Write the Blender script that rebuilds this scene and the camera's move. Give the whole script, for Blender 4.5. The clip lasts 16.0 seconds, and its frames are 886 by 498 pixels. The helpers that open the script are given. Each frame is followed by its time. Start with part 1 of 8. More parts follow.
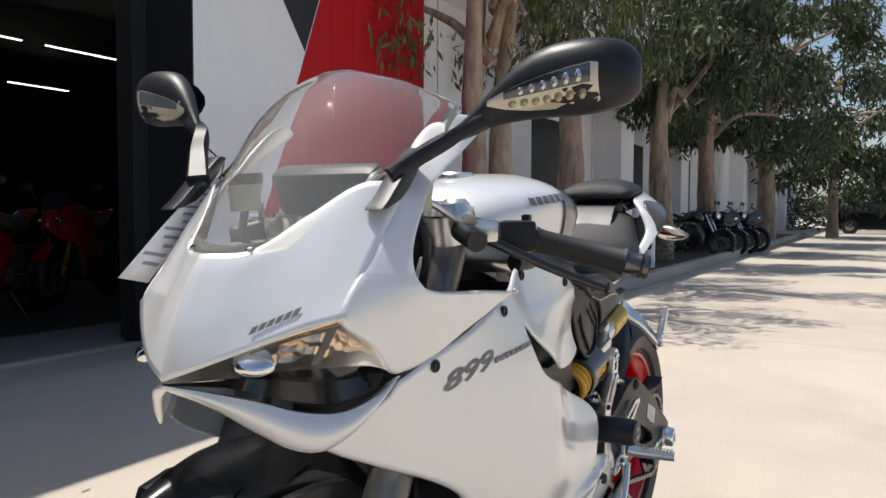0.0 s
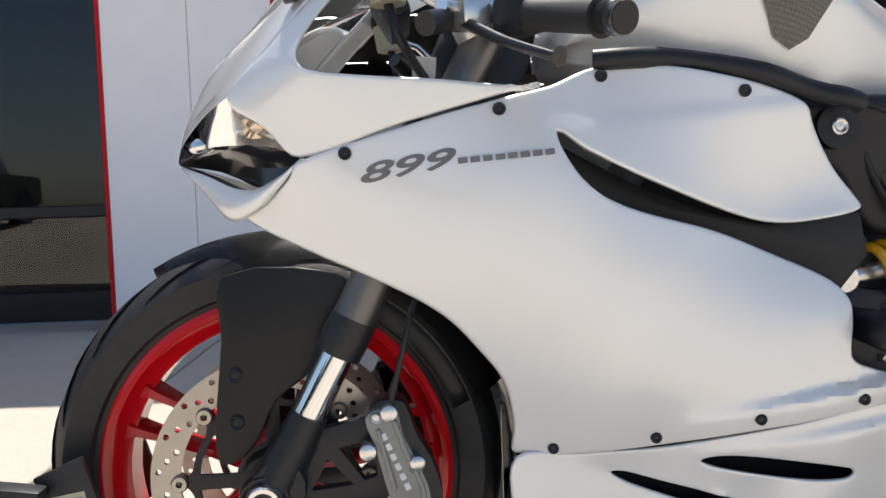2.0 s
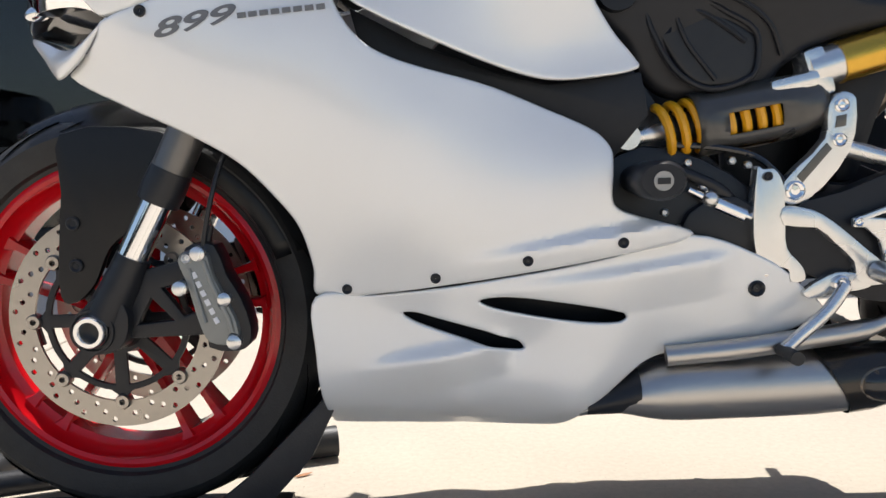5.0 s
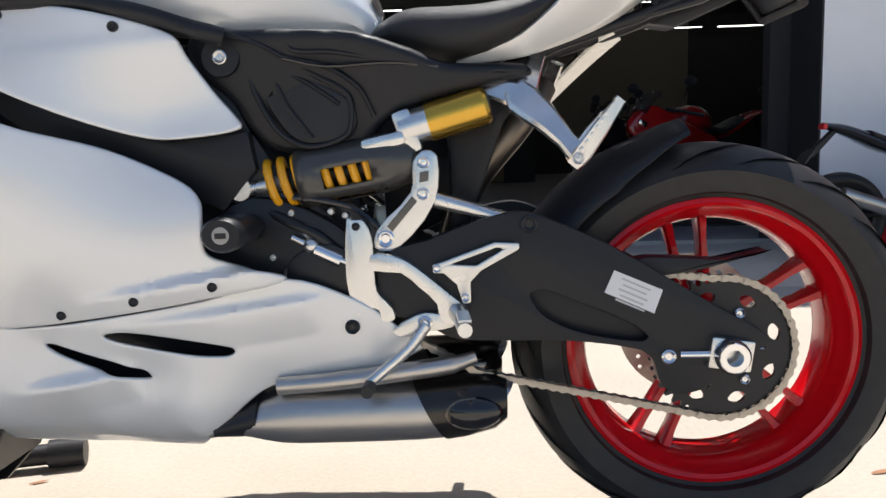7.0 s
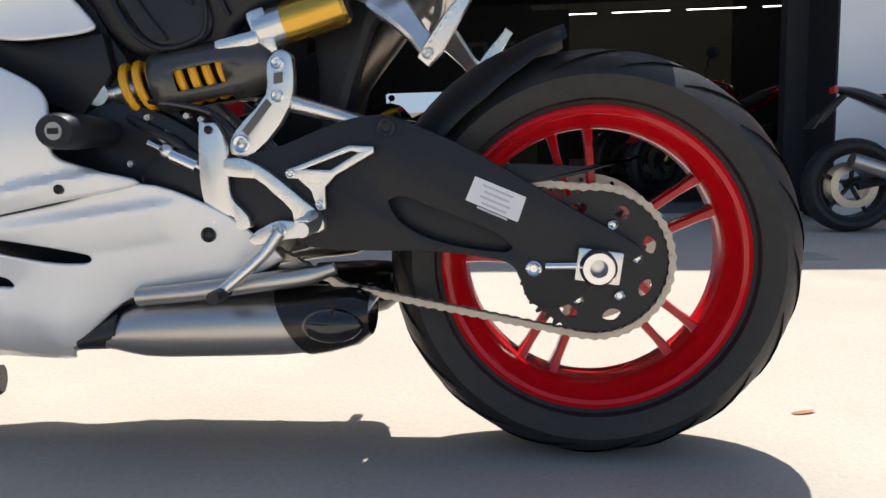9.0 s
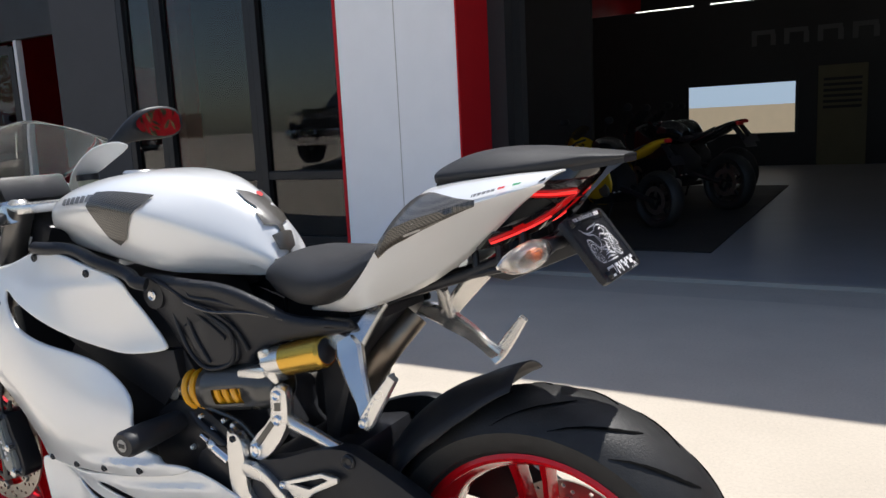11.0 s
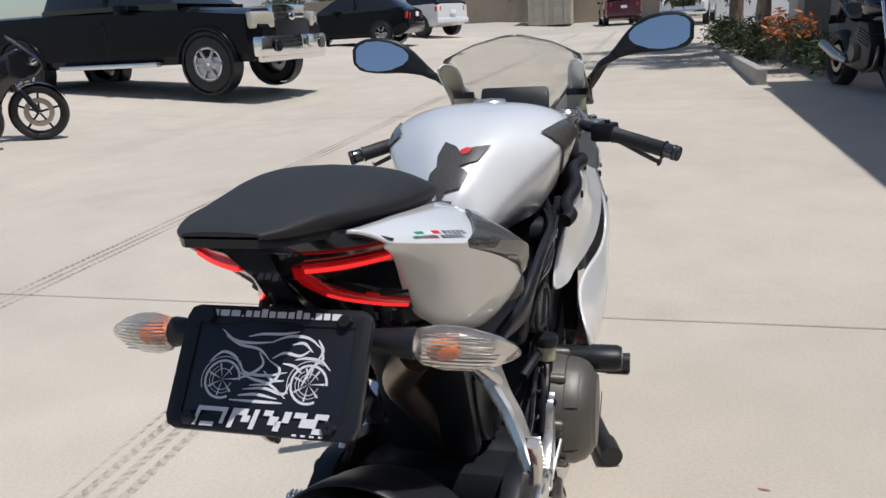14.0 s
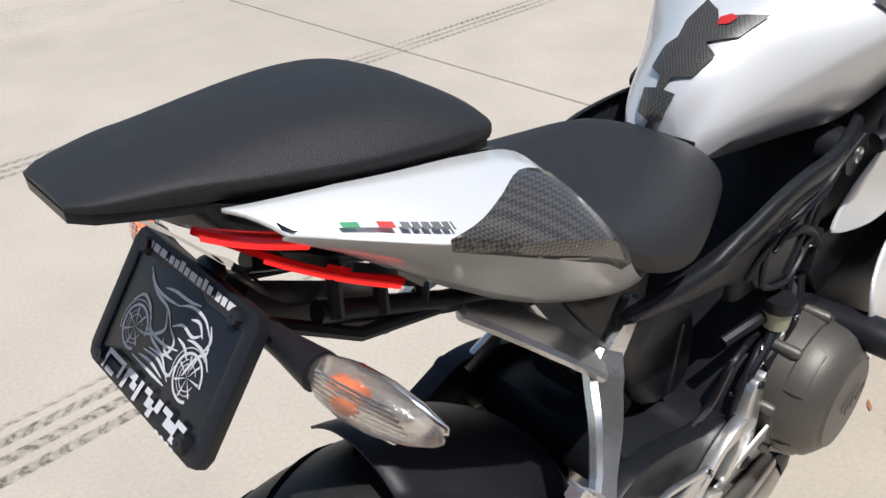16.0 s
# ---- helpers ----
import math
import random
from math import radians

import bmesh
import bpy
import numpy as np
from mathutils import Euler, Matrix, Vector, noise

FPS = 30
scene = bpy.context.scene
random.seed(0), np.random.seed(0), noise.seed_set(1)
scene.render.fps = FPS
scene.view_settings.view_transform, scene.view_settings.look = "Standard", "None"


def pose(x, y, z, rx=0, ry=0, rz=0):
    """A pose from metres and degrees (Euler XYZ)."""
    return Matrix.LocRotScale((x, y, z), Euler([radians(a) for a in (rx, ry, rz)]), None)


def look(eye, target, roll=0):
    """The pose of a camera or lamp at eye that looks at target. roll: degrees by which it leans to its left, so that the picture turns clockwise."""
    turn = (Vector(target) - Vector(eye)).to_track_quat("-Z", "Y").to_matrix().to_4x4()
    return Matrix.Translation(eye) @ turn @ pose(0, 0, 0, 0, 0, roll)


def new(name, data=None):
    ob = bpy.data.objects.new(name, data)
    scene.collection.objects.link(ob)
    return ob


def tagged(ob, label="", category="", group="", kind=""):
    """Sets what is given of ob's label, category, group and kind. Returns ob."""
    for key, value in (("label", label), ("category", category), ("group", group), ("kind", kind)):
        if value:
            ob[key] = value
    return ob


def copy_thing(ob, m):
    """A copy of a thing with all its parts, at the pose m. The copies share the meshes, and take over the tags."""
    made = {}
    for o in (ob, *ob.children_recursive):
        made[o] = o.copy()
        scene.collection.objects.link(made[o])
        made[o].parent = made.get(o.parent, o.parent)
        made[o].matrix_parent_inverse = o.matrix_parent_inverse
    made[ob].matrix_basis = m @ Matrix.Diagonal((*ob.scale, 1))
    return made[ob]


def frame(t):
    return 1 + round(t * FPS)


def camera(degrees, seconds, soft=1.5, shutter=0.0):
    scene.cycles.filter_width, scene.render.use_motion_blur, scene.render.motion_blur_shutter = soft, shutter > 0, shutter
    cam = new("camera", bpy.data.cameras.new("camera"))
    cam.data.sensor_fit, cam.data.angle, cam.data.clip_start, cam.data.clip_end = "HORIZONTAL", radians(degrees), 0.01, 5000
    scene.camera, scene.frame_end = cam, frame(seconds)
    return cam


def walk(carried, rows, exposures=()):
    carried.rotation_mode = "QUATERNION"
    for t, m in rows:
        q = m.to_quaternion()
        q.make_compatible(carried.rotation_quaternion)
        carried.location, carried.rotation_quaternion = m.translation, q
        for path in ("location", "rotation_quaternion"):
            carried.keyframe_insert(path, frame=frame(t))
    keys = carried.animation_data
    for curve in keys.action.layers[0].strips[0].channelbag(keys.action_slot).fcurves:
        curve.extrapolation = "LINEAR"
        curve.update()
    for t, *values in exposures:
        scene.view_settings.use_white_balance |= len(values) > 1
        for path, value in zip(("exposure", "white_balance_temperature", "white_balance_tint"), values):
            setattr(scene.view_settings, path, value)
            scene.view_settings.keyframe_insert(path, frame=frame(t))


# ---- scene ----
cam = camera(60.0, 16.0)
PATH = [
    (0, (-0.642, -0.61, 0.915), (1.101, 0.365, 0.822), 0.2),
    (0.5, (-0.437, -0.852, 0.925), (0.929, 0.609, 0.871), -0.1),
    (1, (-0.189, -0.993, 0.923), (0.674, 0.808, 0.813), -0.7),
    (1.5, (0.026, -1.034, 0.79), (0.512, 0.904, 0.692), -1.5),
    (2, (0.17, -1.041, 0.684), (0.278, 0.952, 0.561), -1.9),
    (2.5, (0.236, -1.09, 0.538), (0.199, 0.907, 0.433), -1.8),
    (3, (0.248, -1.075, 0.451), (0.213, 0.921, 0.33), -1.7),
    (3.2, (0.244, -1.07, 0.438), (0.231, 0.927, 0.317), -1.7),
    (5.3, (0.568, -1.167, 0.585), (0.523, 0.818, 0.345), -1.7),
    (5.5, (0.622, -1.182, 0.614), (0.565, 0.802, 0.367), -1.7),
    (6, (0.759, -1.196, 0.64), (0.686, 0.788, 0.403), -1.6),
    (6.5, (0.913, -1.203, 0.625), (0.831, 0.781, 0.381), -1.5),
    (7, (1.07, -1.231, 0.614), (0.981, 0.752, 0.37), -1.5),
    (7.5, (1.223, -1.249, 0.585), (1.119, 0.732, 0.331), -1.5),
    (8, (1.307, -1.22, 0.528), (1.143, 0.756, 0.266), -1.5),
    (8.5, (1.329, -1.18, 0.486), (1.129, 0.792, 0.216), -1.5),
    (9, (1.329, -1.182, 0.487), (1.123, 0.789, 0.217), -1.4),
    (9.5, (1.363, -1.213, 0.581), (1.146, 0.757, 0.311), -1.4),
    (10, (1.511, -1.244, 0.746), (1.134, 0.7, 0.47), -2.1),
    (10.2, (1.566, -1.244, 0.822), (1.088, 0.678, 0.544), -2.3),
    (12.3, (2.313, -0.427, 1.154), (0.615, 0.507, 0.66), -3.6),
    (12.5, (2.321, -0.329, 1.153), (0.56, 0.455, 0.62), -3.7),
    (13, (2.303, -0.06, 1.149), (0.408, 0.234, 0.581), -3.8),
    (13.5, (2.193, 0.175, 1.131), (0.277, 0.028, 0.577), -3.7),
    (14, (2.064, 0.333, 1.133), (0.214, -0.181, 0.575), -3.4),
    (14.5, (1.965, 0.445, 1.131), (0.359, -0.579, 0.522), -3.3),
    (15, (1.853, 0.477, 1.14), (0.471, -0.741, 0.361), -3.3),
    (15.5, (1.76, 0.476, 1.173), (0.545, -0.798, 0.226), -3.3),
    (16, (1.661, 0.47, 1.18), (0.535, -0.812, 0.135), -3.2),
]
walk(cam, [(t, look(eye, target, roll)) for t, eye, target, roll in PATH],
     [(0, -0.10, 6650, 10), (1.0, 0.22, 6600, 10), (1.5, 0.30, 6600, 10), (5.5, 0.26, 6550, 10), (9, 0.24, 6400, 10), (10.2, 0.30, 6400, 10), (12.3, -0.20, 6450, 10), (13, -0.26, 6200, 10), (13.5, -0.48, 6200, 10), (14.5, -0.44, 6200, 10), (16, -0.30, 6250, 10)])

# ---- daylight ----
SUN_FROM = Vector((0.06, 0.345, 0.93)).normalized()
world = bpy.data.worlds.new("sky")
scene.world = world
world.use_nodes = True
wn = world.node_tree.nodes
sky = wn.new("ShaderNodeTexSky")
sky.sky_type, sky.sun_disc = 'NISHITA', False
sky.sun_elevation, sky.sun_rotation = radians(68), 0.0
sky.air_density, sky.dust_density = 1.0, 1.2
wn["Background"].inputs[1].default_value = 0.13
world.node_tree.links.new(sky.outputs[0], wn["Background"].inputs[0])
sun = new("sun", bpy.data.lights.new("sun", 'SUN'))
sun.data.energy, sun.data.angle, sun.data.color = 4.8, radians(0.53), (1.0, 0.965, 0.915)
sun.matrix_world = look(SUN_FROM * 40, (0, 0, 0))

# ---- materials ----
MATS = {}


def mat(name, color, rough=0.5, metal=0.0, var=0.08, scale=30.0, bump=0.0, bscale=200.0, coat=0.0, trans=0.0,
        emit=0.0, ecolor=None, spec=0.5, island=0.0, ior=1.5, alpha=1.0, stretch=(1, 1, 1)):
    """A surface with colour varied at two scales, varied gloss and fine relief."""
    if name in MATS:
        return MATS[name]
    m = bpy.data.materials.new(name)
    m.use_nodes = True
    nt = m.node_tree
    b = nt.nodes["Principled BSDF"]
    geo = nt.nodes.new("ShaderNodeTexCoord")
    mp = nt.nodes.new("ShaderNodeMapping")
    mp.inputs["Scale"].default_value = stretch
    nt.links.new(geo.outputs["Object"], mp.inputs[0])
    col = (*color, 1)
    if var > 0:
        n1 = nt.nodes.new("ShaderNodeTexNoise")
        n1.inputs["Scale"].default_value, n1.inputs["Detail"].default_value = scale, 6
        n2 = nt.nodes.new("ShaderNodeTexNoise")
        n2.inputs["Scale"].default_value, n2.inputs["Detail"].default_value = scale / 9, 3
        add = nt.nodes.new("ShaderNodeMath")
        add.operation = 'ADD'
        rng = nt.nodes.new("ShaderNodeMapRange")
        rng.inputs[1].default_value, rng.inputs[2].default_value = 0.6, 1.4
        rng.inputs[3].default_value, rng.inputs[4].default_value = 1 - var, 1 + var
        hsv = nt.nodes.new("ShaderNodeHueSaturation")
        hsv.inputs["Color"].default_value = col
        for n in (n1, n2):
            nt.links.new(mp.outputs[0], n.inputs["Vector"])
        nt.links.new(n1.outputs[0], add.inputs[0])
        nt.links.new(n2.outputs[0], add.inputs[1])
        nt.links.new(add.outputs[0], rng.inputs[0])
        last = rng.outputs[0]
        if island > 0:
            oi = nt.nodes.new("ShaderNodeObjectInfo")
            gi = nt.nodes.new("ShaderNodeNewGeometry")
            s = nt.nodes.new("ShaderNodeMath")
            s.operation = 'ADD'
            nt.links.new(oi.outputs["Random"], s.inputs[0])
            nt.links.new(gi.outputs["Random Per Island"], s.inputs[1])
            fr = nt.nodes.new("ShaderNodeMath")
            fr.operation = 'FRACT'
            nt.links.new(s.outputs[0], fr.inputs[0])
            r2 = nt.nodes.new("ShaderNodeMapRange")
            r2.inputs[3].default_value, r2.inputs[4].default_value = 1 - island, 1 + island
            nt.links.new(fr.outputs[0], r2.inputs[0])
            mu = nt.nodes.new("ShaderNodeMath")
            mu.operation = 'MULTIPLY'
            nt.links.new(last, mu.inputs[0])
            nt.links.new(r2.outputs[0], mu.inputs[1])
            last = mu.outputs[0]
        nt.links.new(last, hsv.inputs["Value"])
        nt.links.new(hsv.outputs[0], b.inputs["Base Color"])
        rr = nt.nodes.new("ShaderNodeMapRange")
        rr.inputs[1].default_value, rr.inputs[2].default_value = 0.3, 0.7
        rr.inputs[3].default_value, rr.inputs[4].default_value = max(0.02, rough - 0.06), min(1, rough + 0.06)
        nt.links.new(n2.outputs[0], rr.inputs[0])
        nt.links.new(rr.outputs[0], b.inputs["Roughness"])
    else:
        b.inputs["Base Color"].default_value = col
        b.inputs["Roughness"].default_value = rough
    b.inputs["Metallic"].default_value = metal
    b.inputs["Coat Weight"].default_value = coat
    b.inputs["Coat Roughness"].default_value = 0.06
    b.inputs["Transmission Weight"].default_value = trans
    b.inputs["Specular IOR Level"].default_value = spec
    b.inputs["IOR"].default_value = ior
    b.inputs["Alpha"].default_value = alpha
    if emit > 0:
        b.inputs["Emission Color"].default_value = (*(ecolor or color), 1)
        b.inputs["Emission Strength"].default_value = emit
    if bump > 0:
        nb = nt.nodes.new("ShaderNodeTexNoise")
        nb.inputs["Scale"].default_value, nb.inputs["Detail"].default_value = bscale, 4
        bp = nt.nodes.new("ShaderNodeBump")
        bp.inputs["Strength"].default_value, bp.inputs["Distance"].default_value = bump, 0.002
        nt.links.new(mp.outputs[0], nb.inputs["Vector"])
        nt.links.new(nb.outputs[0], bp.inputs["Height"])
        nt.links.new(bp.outputs[0], b.inputs["Normal"])
    MATS[name] = m
    return m


def glass(name, tint, rough=0.02, ior=1.45):
    m = bpy.data.materials.new(name)
    m.use_nodes = True
    b = m.node_tree.nodes["Principled BSDF"]
    b.inputs["Base Color"].default_value = (*tint, 1)
    b.inputs["Roughness"].default_value = rough
    b.inputs["Transmission Weight"].default_value = 1.0
    b.inputs["IOR"].default_value = ior
    MATS[name] = m
    return m


def carbon(name):
    """Woven carbon under lacquer."""
    m = bpy.data.materials.new(name)
    m.use_nodes = True
    nt = m.node_tree
    b = nt.nodes["Principled BSDF"]
    tc = nt.nodes.new("ShaderNodeTexCoord")
    ch = nt.nodes.new("ShaderNodeTexChecker")
    ch.inputs["Scale"].default_value = 400
    ch.inputs["Color1"].default_value = (0.030, 0.028, 0.024, 1)
    ch.inputs["Color2"].default_value = (0.11, 0.10, 0.085, 1)
    mp = nt.nodes.new("ShaderNodeMapping")
    mp.inputs["Rotation"].default_value = (radians(20), radians(45), radians(15))
    nt.links.new(tc.outputs["Object"], mp.inputs[0])
    nt.links.new(mp.outputs[0], ch.inputs[0])
    nt.links.new(ch.outputs[0], b.inputs["Base Color"])
    b.inputs["Roughness"].default_value = 0.35
    b.inputs["Coat Weight"].default_value = 0.7
    MATS[name] = m
    return m


PEARL = mat("pearl_white_paint", (0.82, 0.825, 0.82), 0.34, 0.20, 0.012, 14, 0.02, 900, coat=0.8)
BLACKPL = mat("black_plastic", (0.0150, 0.0160, 0.0195), 0.42, 0, 0.14, 60, 0.12, 700, spec=0.32)
SATIN = mat("satin_black_metal", (0.0160, 0.0168, 0.0200), 0.34, 0.0, 0.12, 40, 0.08, 600, spec=0.36)
GLOSSBLK = mat("gloss_black", (0.012, 0.012, 0.014), 0.12, 0, 0.05, 30, coat=0.4)
RUBBER = mat("tyre_rubber", (0.0220, 0.0217, 0.0217), 0.50, 0, 0.35, 45, 0.3, 300, spec=0.38)
GROOVE = mat("tyre_groove", (0.004, 0.004, 0.004), 0.95, 0, 0.0, spec=0.05)
GRIPR = mat("grip_rubber", (0.018, 0.018, 0.0185), 0.6, 0, 0.12, 80, 0.3, 500)
RED = mat("red_wheel_paint", (0.60, 0.004, 0.010), 0.22, 0, 0.05, 20, coat=0.45, spec=0.30)
ALU = mat("cast_aluminium", (0.74, 0.735, 0.72), 0.27, 0.9, 0.06, 40, 0.06, 400)
MAGN = mat("grey_engine_cover", (0.135, 0.127, 0.113), 0.42, 0.45, 0.06, 40, 0.18, 500)
STEEL = mat("brushed_steel", (0.50, 0.48, 0.455), 0.33, 0.95, 0.06, 25, 0.10, 300, stretch=(0.2, 1, 4))
HEATED = mat("heat_stained_steel", (0.20, 0.17, 0.14), 0.35, 0.9, 0.30, 25)
CHROME = mat("chrome", (0.82, 0.82, 0.82), 0.08, 1.0, 0.02, 30)
DISC = mat("disc_steel", (0.42, 0.385, 0.34), 0.32, 0.9, 0.07, 60, 0.1, 400)
GOLD = mat("gold_anodised", (0.70, 0.42, 0.07), 0.28, 0.9, 0.05, 40)
SPRING = mat("yellow_spring_paint", (0.80, 0.38, 0.01), 0.35, 0, 0.05, 40, coat=0.3)
SEATV = mat("black_seat_vinyl", (0.026, 0.026, 0.0275), 0.52, 0, 0.12, 50, 0.35, 900, spec=0.35)
CALIP = mat("grey_caliper", (0.24, 0.25, 0.245), 0.42, 0.5, 0.05, 60, 0.1, 500)
CARBON = carbon("carbon_weave")
DECAL = mat("grey_decal", (0.16, 0.16, 0.165), 0.4, 0.1, 0.04, 50)
WHITEDECAL = mat("white_decal", (0.74, 0.74, 0.76), 0.5, 0, 0.03, 50)
GREEND = mat("green_decal", (0.02, 0.32, 0.12), 0.5, 0, 0.03, 50)
REDD = mat("red_decal", (0.62, 0.02, 0.02), 0.5, 0, 0.03, 50)
PLATEB = mat("black_plate", (0.012, 0.013, 0.018), 0.32, 0, 0.08, 30)
LAMPR = mat("red_lens", (0.26, 0.003, 0.005), 0.10, 0, 0.25, 160, coat=0.5, emit=0.22, ecolor=(1.0, 0.012, 0.012))
LAMPG = mat("red_light_guide", (0.55, 0.02, 0.02), 0.15, 0, 0.1, 160, emit=1.3, ecolor=(1.0, 0.03, 0.025))
SMOKE = mat("smoked_lens", (0.014, 0.013, 0.014), 0.10, 0, 0.03, 30, coat=0.6)
REFLECT = mat("lamp_reflector", (0.75, 0.72, 0.67), 0.12, 1.0, 0.06, 60)
# lamp reflector with the warm reflection of sunlit concrete put into its colour
GROUNDREF = mat("warm_lamp_reflector", (0.80, 0.62, 0.44), 0.12, 0.9, 0.10, 90)
CLEARL = glass("clear_lens", (0.97, 0.96, 0.95), 0.06)
SCREEN = glass("tinted_screen", (0.88, 0.88, 0.86), 0.01, 1.2)
SCREEN.node_tree.nodes["Principled BSDF"].inputs["Transmission Weight"].default_value = 0.93
AMBER = mat("amber_bulb", (0.70, 0.17, 0.045), 0.2, 0, 0.15, 90)
TAGP = mat("tag_paper", (0.78, 0.77, 0.78), 0.7, 0, 0.03, 20)
INKG = mat("grey_ink", (0.30, 0.30, 0.34), 0.7, 0, 0.03, 20)
MIRRORG = mat("mirror_glass", (0.62, 0.66, 0.72), 0.02, 1.0, 0.0)
CREAM = mat("unpainted_inner_fairing", (0.52, 0.50, 0.36), 0.55, 0, 0.06, 20)
FLUID = mat("reservoir_plastic", (0.42, 0.42, 0.30), 0.4, 0, 0.06, 40)

# ---- shape helpers ----


def part(name, bm, material, parent=None, label="", smooth=True, angle=40):
    """Links a bmesh as one mesh object, under its thing or part."""
    me = bpy.data.meshes.new(name)
    bmesh.ops.recalc_face_normals(bm, faces=bm.faces)
    if smooth:
        for f in bm.faces:
            f.smooth = True
        lim = radians(angle)
        for e in bm.edges:
            if len(e.link_faces) == 2 and e.calc_face_angle(0) > lim:
                e.smooth = False
    bm.to_mesh(me)
    bm.free()
    for one in (material if isinstance(material, (list, tuple)) else [material]):
        me.materials.append(one)
    ob = new(name, me)
    if parent:
        ob.parent = parent
    if label:
        ob["label"] = label
    return ob


def rise(x, y):
    """Height of the lot: level round the machine, climbing gently to the west and south."""
    if y > 3.42:
        return 0.0
    return 0.017 * min(60, max(0, -x - 0.80)) + 0.072 * min(4.95, max(0, -y - 4.57))


def thing(name, label, category, at=(0, 0, 0), group="", kind="", rz=0):
    e = new(name)
    e.matrix_world = pose(at[0], at[1], at[2] + rise(at[0], at[1]), 0, 0, rz)
    return tagged(e, label, category, group, kind)


def spline(pts, n=6, closed=True):
    """A smooth line through its points (centripetal-like Catmull-Rom)."""
    out, k = [], len(pts)
    P = [Vector(p) for p in pts]
    for i in range(k if closed else k - 1):
        if closed:
            a, b, c, d = P[i - 1], P[i], P[(i + 1) % k], P[(i + 2) % k]
        else:
            a, b, c, d = P[max(i - 1, 0)], P[i], P[i + 1], P[min(i + 2, k - 1)]
        l = (c - b).length
        m0 = (c - a) * (l / max((c - b).length + (b - a).length, 1e-6))
        m1 = (d - b) * (l / max((d - c).length + (c - b).length, 1e-6))
        for j in range(n):
            t = j / n
            out.append((2 * t**3 - 3 * t**2 + 1) * b + (t**3 - 2 * t**2 + t) * m0 + (-2 * t**3 + 3 * t**2) * c + (t**3 - t**2) * m1)
    if not closed:
        out.append(P[-1])
    return out


def field(ctrl, power=1.0):
    """A smooth half-width over the side plane, from control places (x, z, half-width)."""
    C = np.array(ctrl, float)
    C[:, 2] = C[:, 2] ** power
    n = len(C)

    def phi(r):
        return np.where(r > 1e-9, r * r * np.log(np.maximum(r, 1e-9)), 0)
    A = np.zeros((n + 3, n + 3))
    A[:n, :n] = phi(np.hypot(C[:, None, 0] - C[None, :, 0], C[:, None, 1] - C[None, :, 1])) + 1e-5 * np.eye(n)
    A[:n, n], A[:n, n + 1], A[:n, n + 2] = 1, C[:, 0], C[:, 1]
    A[n:, :n] = A[:n, n:].T
    w = np.linalg.solve(A, np.r_[C[:, 2], 0, 0, 0])

    def f(x, z):
        r = np.hypot(C[:, 0] - x, C[:, 1] - z)
        v = float(phi(r) @ w[:n] + w[n] + w[n + 1] * x + w[n + 2] * z)
        return max(v, 0.0) ** (1 / power)
    return f


def edge_dist(loops):
    S = np.concatenate([np.stack([np.array(l), np.roll(np.array(l), -1, 0)], 1) for l in loops])
    a, d = S[:, 0], S[:, 1] - S[:, 0]
    dd = np.maximum((d * d).sum(1), 1e-12)

    def f(x, z):
        p = np.array((x, z))
        t = np.clip(((p - a) * d).sum(1) / dd, 0, 1)
        return float(np.sqrt((((a + d * t[:, None]) - p) ** 2).sum(1).min()))
    return f


def sheet(outline, width, side=-1, cell=0.018, roll=0.010, holes=(), n=5, weld=False, thick=0.0, sharp=False):
    """A bodywork panel: an outline in the side plane, bulged to its half-width, with rolled edges."""
    loops = [[(p.x, p.y) for p in (spline(l, n) if not sharp else [Vector(q) for q in l])] for l in (outline, *holes)]
    bm = bmesh.new()
    edges = []
    for l in loops:
        vs = [bm.verts.new((x, 0, z)) for x, z in l]
        edges += [bm.edges.new((vs[i], vs[(i + 1) % len(vs)])) for i in range(len(vs))]
    bmesh.ops.triangle_fill(bm, use_beauty=True, use_dissolve=False, edges=edges)
    if roll:
        inner = bm.faces[:]
        for k in (0.25, 0.30, 0.45):
            bmesh.ops.inset_region(bm, faces=inner, thickness=roll * k, use_boundary=True, use_even_offset=False)
            inner = [f for f in inner if f.is_valid]
        for v in bm.verts:
            v.co.y = 0
    xs, zs = [p[0] for p in loops[0]], [p[1] for p in loops[0]]
    for axis, lo, hi in ((0, min(xs), max(xs)), (2, min(zs), max(zs))):
        for i in range(1, int((hi - lo) / cell) + 1):
            co, no = [0, 0, 0], [0, 0, 0]
            co[axis], no[axis] = lo + i * cell, 1
            bmesh.ops.bisect_plane(bm, geom=bm.verts[:] + bm.edges[:] + bm.faces[:], plane_co=co, plane_no=no, dist=1e-5)
    dist = edge_dist(loops) if roll else None
    for v in bm.verts:
        w = width(v.co.x, v.co.z)
        if roll:
            d = min(dist(v.co.x, v.co.z), roll) / roll
            w -= roll * (1 - math.sqrt(max(0, 1 - (1 - d) ** 2))) if not weld else 0
        v.co.y = side * w
    if thick:
        ext = bmesh.ops.extrude_face_region(bm, geom=bm.faces[:])
        for v in [g for g in ext["geom"] if isinstance(g, bmesh.types.BMVert)]:
            v.co.y -= side * thick
    return bm


